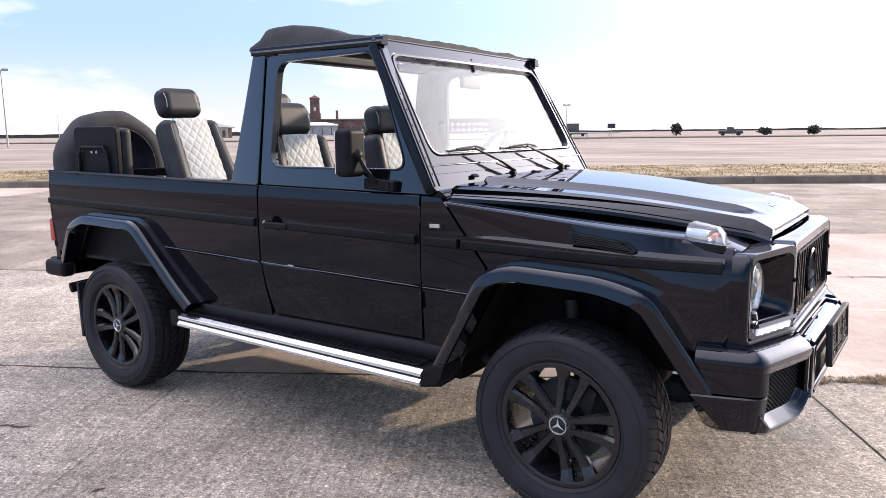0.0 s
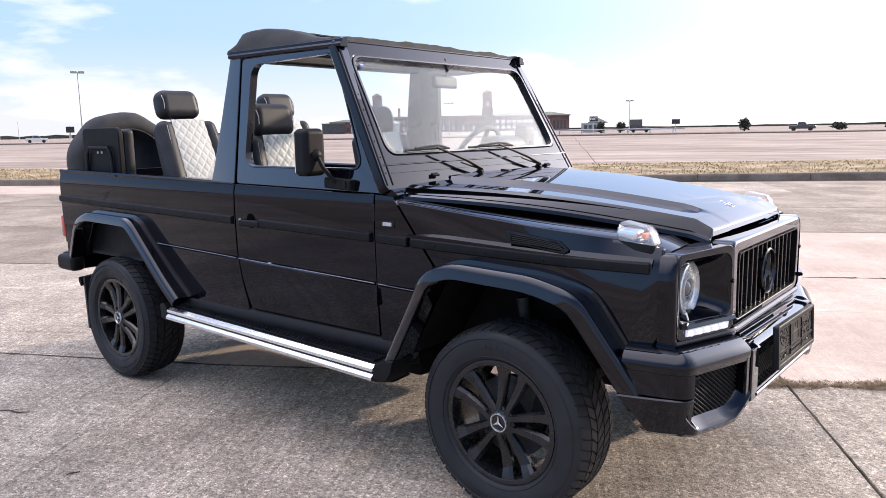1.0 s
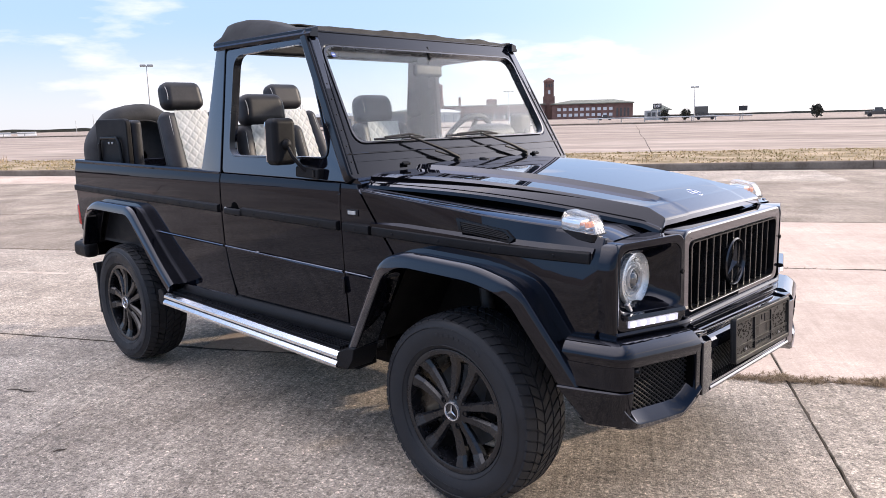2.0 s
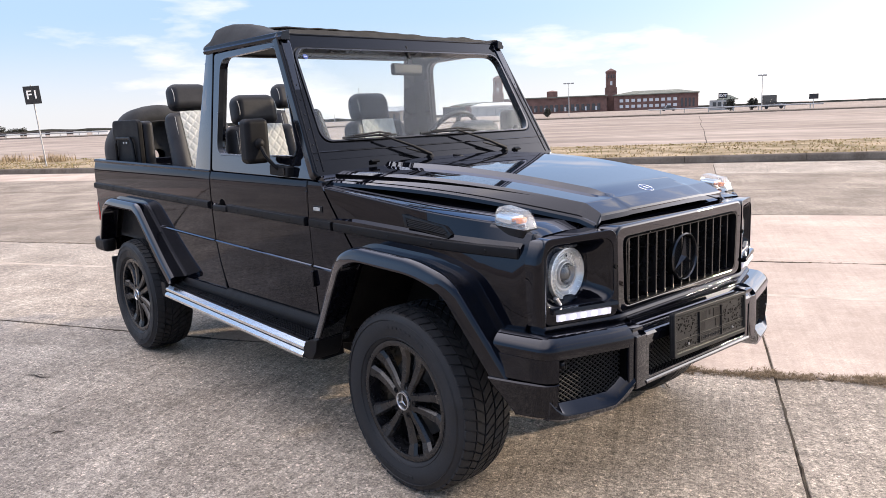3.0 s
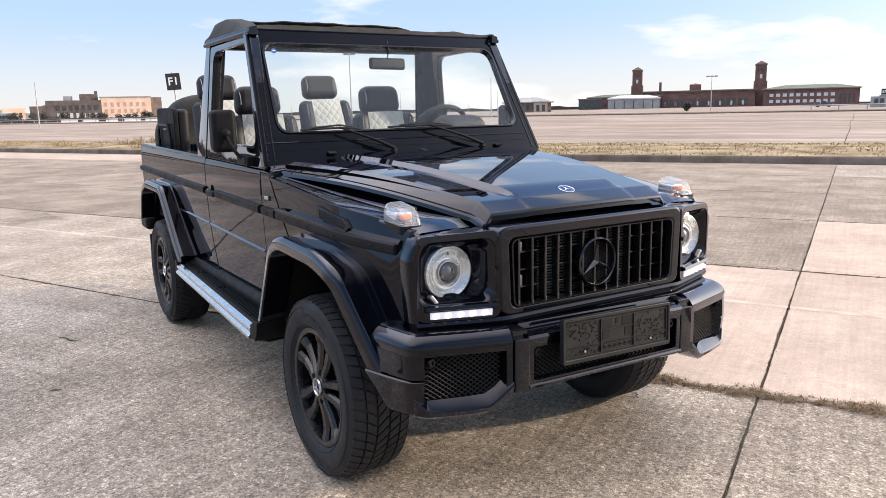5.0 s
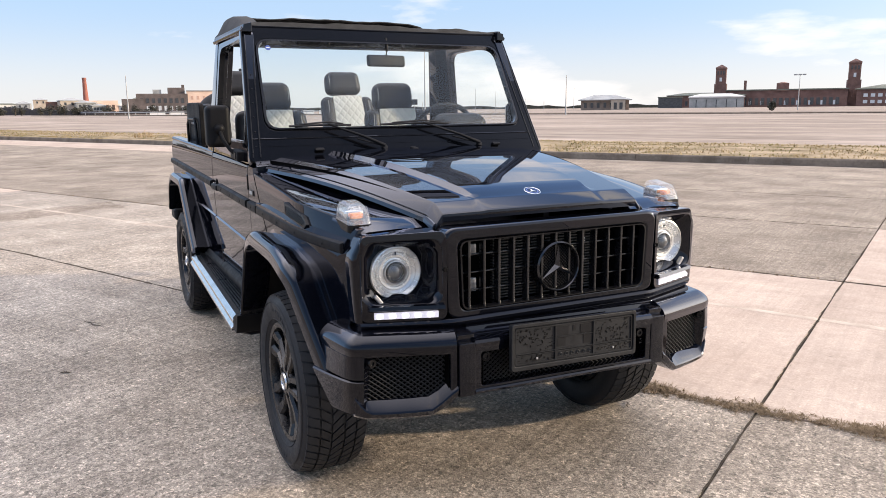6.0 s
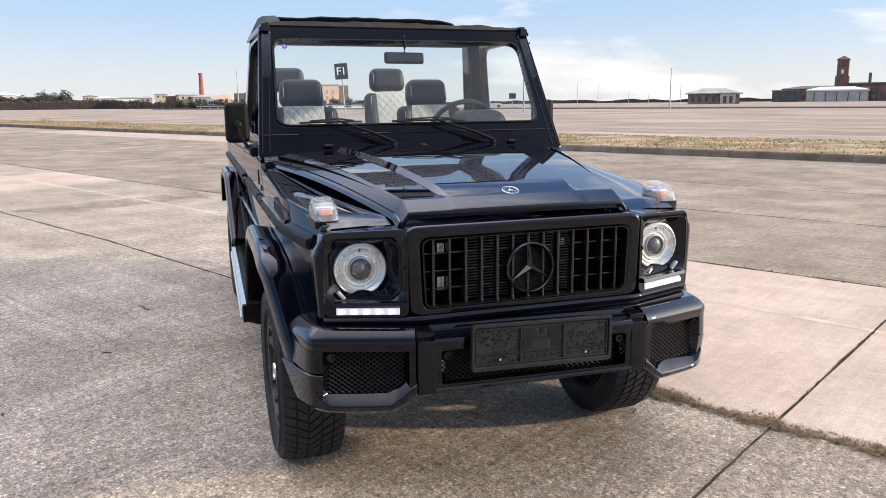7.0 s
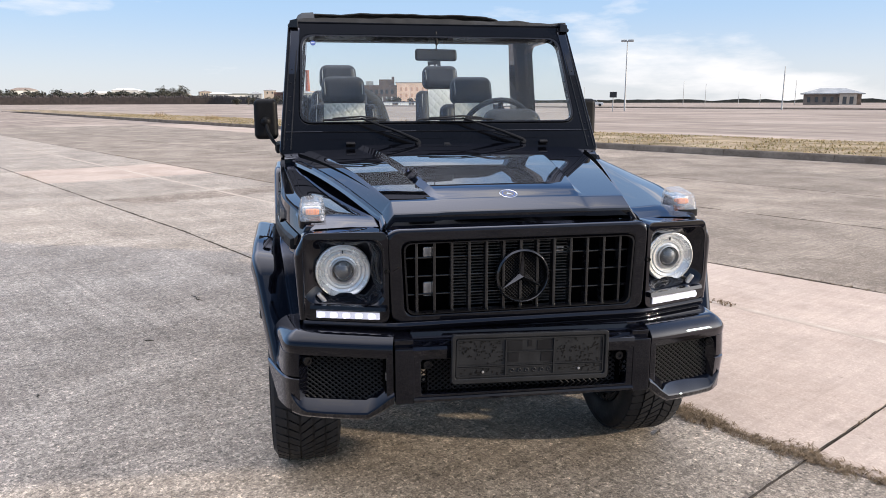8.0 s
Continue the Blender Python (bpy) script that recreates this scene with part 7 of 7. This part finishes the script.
for az, h in ((159.4, 4.5), (158.3, 6.5), (155.3, 3.6), (151.3, 8.5), (149.8, 7.5), (147.6, 4.6), (146.2, 3.6), (144.0, 8.6)):
    street_lamp(4.5 + 300 * math.cos(radians(az)), -0.9 + 300 * math.sin(radians(az)), h, 0, 0, "thin distant grey metal pole")


# guard rail and edge of the far lot
bm = bmesh.new()
rows = []
for i in range(41):
    u = lerp(120, -260, i / 40)
    v = 128 + 0.00006 * (u + 20) ** 2
    rows.append([uv(u, v, -0.03), uv(u, v, 0.16), uv(u, v + 0.4, 0.18), uv(u, v + 9, 0.2), uv(u, v + 9.3, -0.03)])
quad_grid(bm, rows)
far_kerb = tagged(part("far_kerb", bm, KERB), "low grey kerb along the far side of the lot", "kerb", kind="structure")


def guard_rail(u0, u1, v0, v1, n):
    t = thing("guard_rail", "low metal guard rail on posts", "guard rail")
    a, b = uv(u0, v0), uv(u1, v1)
    bm = bmesh.new()
    tube(bm, [a + Vector((0, 0, 0.95)), (a + b) / 2 + Vector((0, 0, 0.95)), b + Vector((0, 0, 0.95))], 0.12, 6)
    part("rail", bm, POST, t)
    for k in range(n):
        p = a.lerp(b, (k + 0.5) / n)
        bm = bmesh.new()
        tube(bm, [p, p + Vector((0, 0, 1.05))], 0.09, 6)
        part("post", bm, SHED, t)


guard_rail(-6, 22, 134, 136, 7)
guard_rail(-230, -120, 132, 130, 20)


def barrier(az, d, w):
    """A pale concrete barrier block, broad at its foot."""
    q = radians(az)
    t = thing("barrier", "pale concrete barrier block along the far edge", "barrier", "far barriers", at=(4.5 + d * math.cos(q), -0.9 + d * math.sin(q), -0.03))
    m = pose(0, 0, 0, 0, 0, az - 90)
    bm = bmesh.new()
    loft(bm, [[m @ Vector((x, y, z)) for y, z in ((-0.4, 0), (-0.4, 0.25), (-0.15, 0.6), (-0.12, 1.1), (0.12, 1.1), (0.15, 0.6), (0.4, 0.25), (0.4, 0))] for x in (-w / 2, w / 2)])
    part("block", bm, WHITE, t)


for k in range(10):
    barrier(162.5 + 1.32 * k, 236 + 2.2 * k, (4.6, 3.4, 4.2)[k % 3])


def tree(x, y, h, r, seed, label, squat=1.0, leaves=700, leaf=0.10):
    rn = random.Random(seed)
    t = thing("tree", label, "tree", at=(x, y, 0))
    bm = bmesh.new()
    tube(bm, [(0, 0, -0.05), (0.05 * h, 0, h * 0.3), (0.02 * h, 0.03 * h, h * 0.62)], [0.055 * h, 0.04 * h, 0.015 * h], 8)
    for k in range(7):
        a = rn.uniform(0, 6.28)
        z = h * rn.uniform(0.2, 0.5)
        tube(bm, [(0.03 * h, 0, z), (0.5 * r * math.cos(a), 0.5 * r * math.sin(a), z + 0.2 * h), (0.85 * r * math.cos(a), 0.85 * r * math.sin(a), z + 0.3 * h)], [0.018 * h, 0.011 * h, 0.004 * h], 5)
    part("trunk", bm, BARK, t)
    bm = bmesh.new()
    for k in range(leaves):
        d = Vector((rn.gauss(0, 1), rn.gauss(0, 1), rn.gauss(0, 1))).normalized()
        q = rn.random() ** 0.4 * (0.75 + 0.35 * noise.noise(d * 2.2 + Vector((seed, 0, 0))))
        p = Vector((d.x * r * q, d.y * r * q, max(0.1, h * (0.58 if squat < 1.2 else 0.45) + d.z * h * 0.42 * q * squat)))
        s = leaf * r * rn.uniform(0.5, 1.2)
        e = Matrix.Rotation(rn.uniform(0, 6), 4, "Z") @ Matrix.Rotation(rn.uniform(0, 3), 4, "X")
        bm.faces.new([bm.verts.new(p + e @ Vector((c * s, b * s * 0.6, 0))) for c, b in ((-1, 0), (0, -1), (1, 0), (0, 1))])
    part("crown", bm, LEAF, t, sharp=180)


tree(-49.0, 169.0, 3.3, 1.6, 1, "small round dark evergreen tree", 1.25, 700, 0.17)
tree(-78.5, 158.6, 3.1, 1.3, 2, "small dark bushy tree", 1.25, 700, 0.17)
tree(-74.5, 160.6, 3.0, 1.5, 3, "small dark bushy tree", 1.25, 700, 0.17)
tree(-21.5, 175.0, 2.4, 1.7, 4, "low dark evergreen shrub", 1.25, 700, 0.17)
tree(-118, 143, 2.6, 1.2, 9, "low dark evergreen shrub", 1.25, 700, 0.17)
for k in range(64):
    q = lerp(183.5, 203, (k + rnd.random()) / 64)
    d = rnd.uniform(425, 470)
    big = 1.6 if 187.6 < q < 189.2 else (0.8 if q < 187 else 1.2)
    tree(4.5 + d * math.cos(radians(q)), -0.8 + d * math.sin(radians(q)), rnd.uniform(4.4, 7.4) * big, rnd.uniform(3.4, 6.0), 20 + k, "dark winter tree in a far belt of trees", 1.25, 700, 0.115)
for k in range(30):
    q = radians(lerp(166.5, 184, (k + rnd.random()) / 30))
    d = rnd.uniform(328, 342)
    tree(4.5 + d * math.cos(q), -0.8 + d * math.sin(q), rnd.uniform(2.6, 5.2), rnd.uniform(1.4, 3.0), 120 + k, "low dark winter bush before far houses", 1.25, 420, 0.12)
HOUSES = random.Random(8)
for k in range(22):
    q = radians(lerp(172, 200, (k + 0.5) / 22) + HOUSES.uniform(-0.6, 0.6))
    far = 1.0 if q < radians(181) else 1.36
    d = HOUSES.uniform(350, 395) * far
    x, y, w, h = 4.5 + d * math.cos(q), -0.8 + d * math.sin(q), HOUSES.uniform(5, 12) * far, HOUSES.uniform(3.6, 6.2) * far
    turn = math.degrees(q) - 90 + HOUSES.uniform(-14, 14)
    t = thing("house", "far pale house among trees", "house")
    block("wall", HOUSES.choice((WHITE, WHITE, WHITE, SHED, TAN)), t, x, y, w, 8, 0, h, turn)
    block("roof", HOUSES.choice((ROOF_G, SHED, BROWN, WHITE)), t, x, y, w + 0.6, 8.6, h, h + 0.2, turn, HOUSES.uniform(0.7, 1.8))
    windows_on(t, x, y, turn, 8, -w / 2 + 0.6, w / 2 - 0.6, HOUSES.randrange(2, 5), h - 1.9, h - 0.7, 0.9, PANE)
# hedge along the far side of the lot, with an uneven top
bm = bmesh.new()
rows = []
for i in range(721):
    k = lerp(164, 204, i / 720)
    far = smooth01((k - 178) / 8.0)
    d, h = lerp(322, 415, far), lerp(1.4, 4.2, far) * (1 + 0.28 * noise.noise((i * 0.13, 0, 2)) + 0.30 * noise.noise((i * 0.9, 0, 5)))
    e = Vector((math.cos(radians(k)), math.sin(radians(k)), 0))
    o = Vector((4.5, -0.8, 0))
    rows.append([o + e * d + Vector((0, 0, -0.1)), o + e * (d + 0.4) + Vector((0, 0, h * 0.8)), o + e * (d + 1.2) + Vector((0, 0, h)), o + e * (d + 3) + Vector((0, 0, -0.1))])
loft(bm, rows)
tagged(part("far_hedge", bm, HEDGE, sharp=12), "low dark brown hedge along the far edge", "hedge", kind="stuff")
# low dark hedge line at the foot of the sky
bm = bmesh.new()
rows = []
for i in range(181):
    q = radians(lerp(85, 215, i / 180))
    d = 520
    h = (2.0 + 1.1 * noise.noise((i * 0.31, 0, 3)) + 0.9 * noise.noise((i * 1.3, 0, 8))) * (0.55 if math.degrees(q) < 135 else 1.0)
    rows.append([(d * math.cos(q), d * math.sin(q), -0.1), (d * math.cos(q), d * math.sin(q), max(0.7, h)), ((d + 14) * math.cos(q), (d + 14) * math.sin(q), max(0.6, h * 0.9)), ((d + 14) * math.cos(q), (d + 14) * math.sin(q), -0.1)])
loft(bm, rows)
tagged(part("far_woods", bm, LEAF, sharp=15), "low dark band of far woods", "woods", kind="stuff")


def far_vehicle(name, x, y, turn, mat, tall, label):
    t = thing(name, label, "truck" if tall else "car", at=(x, y, 0))
    t.rotation_euler = (0, 0, radians(turn))
    bm = bmesh.new()
    prism(bm, [(-2.3, 0.45), (2.3, 0.45), (2.35, 0.8), (2.2, 1.05), (0.9, 1.12), (0.45, 1.75), (-0.7, 1.78), (-0.85, 1.1), (-2.3, 1.08)], lambda u, v, w: (u, w, v), -0.9, 0.9)
    part("body", bm, mat, t, bevel=0.05)
    bm = bmesh.new()
    prism(bm, [(0.82, 1.14), (0.42, 1.68), (-0.62, 1.70), (-0.70, 1.14)], lambda u, v, w: (u, w, v), -0.91, 0.91)
    part("window", bm, PANE, t)
    for u in (-1.45, 1.45):
        for w in (-0.8, 0.8):
            bm = bmesh.new()
            lathe(bm, [(0, -0.12), (0.36, -0.12), (0.38, 0), (0.36, 0.12), (0, 0.12)], pose(u, w, 0.38, 90), 16)
            part("wheel", bm, RUBBER, t)
    if tall:
        bm = bmesh.new()
        soft_box(bm, (2.9, 2.0, 1.9), 0.05, pose(-0.9, 0, 2.05), 2)
        part("cargo_box", bm, mat, t)


far_vehicle("pickup_truck", -33.4, 152.6, 15, BLUE_P, False, "dark pickup truck parked far off")
far_vehicle("box_truck", -70.2, 161.7, 24, BLUE_P, True, "dark box truck parked far off")
tree(-31.0, 173.4, 1.9, 1.9, 11, "low dark evergreen shrub", 1.25, 500, 0.18)
far_vehicle("parked_car", -180.8, 75.7, 67, WHITE_P, False, "pale car parked far off")
far_vehicle("parked_car", -125, 210, 38, BLUE_P, False, "dark car parked far off")

# ---- slabs and kerb stones ----
def slab_mesh(lu, lv, seed, skew=0.0):
    rn = random.Random(seed)
    bm = bmesh.new()
    n = 8
    def edge(i, q):
        return rn.uniform(-0.006, 0.004)
    out = []
    for k in range(n):
        out.append((lerp(-lu / 2, lu / 2, k / n), -lv / 2 + edge(k, 0)))
    for k in range(n):
        out.append((lu / 2 + edge(k, 1), lerp(-lv / 2, lv / 2, k / n)))
    for k in range(n):
        out.append((lerp(lu / 2, -lu / 2, k / n), lv / 2 + edge(k, 2)))
    for k in range(n):
        out.append((-lu / 2 + edge(k, 3), lerp(lv / 2, -lv / 2, k / n)))
    rings = [[(u, v, -0.06) for u, v in out], [(u, v, -0.004) for u, v in out], [(u * (1 - 0.007 / lu), v * (1 - 0.007 / lv), 0.0) for u, v in out]]
    rings = [[(u, v + skew * u, z) for u, v, z in ring] for ring in rings]
    vs = quad_grid(bm, rings, close_u=True)
    bm.faces.new(vs[-1])
    bmesh.ops.recalc_face_normals(bm, faces=bm.faces[:])
    me = bpy.data.meshes.new("slab")
    bm.to_mesh(me)
    bm.free()
    return me


PU, PV = 3.68, 3.27
EDGES = [2.35 + PU * k for k in range(6, -2, -1)] + [-5.01, -8.65] + [-8.65 - 3.12 * k for k in range(1, 13)]
variants = {}
rn = random.Random(21)
for col in range(len(EDGES) - 1):
    hi, lo = EDGES[col], EDGES[col + 1]
    back = hi < -1.0
    skew = (drift(hi) - drift(lo)) / (hi - lo)
    for row in range(-3, 5):
        kind = rn.choice((0, 0, 2))
        if row == 0:
            kind = 0 if back else 1
        if row == -1:
            kind = 0
        if row == 1:
            kind = 2
        if row in (2, 3):
            kind = 2
        if row == 1 and lo > 2.3:
            kind = 1  # a paler bay beside the long joint
        if row == 0 and abs(hi + 11.77) < 0.1:
            kind = 1  # a lighter pour
        if row == 4 and lo < -14:
            kind = 1  # paler strip along the kerb
        key = (kind, round(hi - lo, 2), round(skew, 4), rn.randrange(3))
        if key not in variants:
            variants[key] = slab_mesh(hi - lo + 0.003 if kind != 1 or not back else hi - lo - 0.01, PV - 0.016, key[3], skew)
            variants[key].materials.append((CONCRETE, WARM, GREY)[kind])
        ob = new("slab", variants[key])
        ob.parent = pavement
        c = uv((hi + lo) / 2 + (0.014 if hi > 4 else 0.0), 0.25 + PV / 2 + PV * row + (drift(hi) + drift(lo)) / 2, rn.uniform(-0.0006, 0.0006))
        ob.matrix_local = Matrix.Translation(c) @ GT @ Matrix.Rotation(math.pi * rn.randrange(2), 4, "Z")
# kerb stones: one section, laid along the line
bm = bmesh.new()
prof = [(-0.02, -0.03), (0.0, 0.14), (0.015, 0.175), (0.04, 0.185), (0.16, 0.182), (0.16, -0.03)]
loft(bm, [[(x, v, z) for v, z in prof] for x in (-0.5, 0.5)])
bmesh.ops.recalc_face_normals(bm, faces=bm.faces[:])
stone = bpy.data.meshes.new("kerb_stone")
bm.to_mesh(stone)
bm.free()
stone.materials.append(KERB)
u = 40.0
while u > -110:
    step = 2.95
    a, b = uv(u, kerb_v(u)), uv(u - step, kerb_v(u - step))
    d = a - b
    ob = new("kerb_stone", stone)
    ob.parent = kerb
    ob.matrix_local = Matrix.Translation((a + b) / 2) @ Matrix.Rotation(math.atan2(d.y, d.x), 4, "Z") @ Matrix.Diagonal((d.length - 0.012, 1, 1, 1))
    u -= step
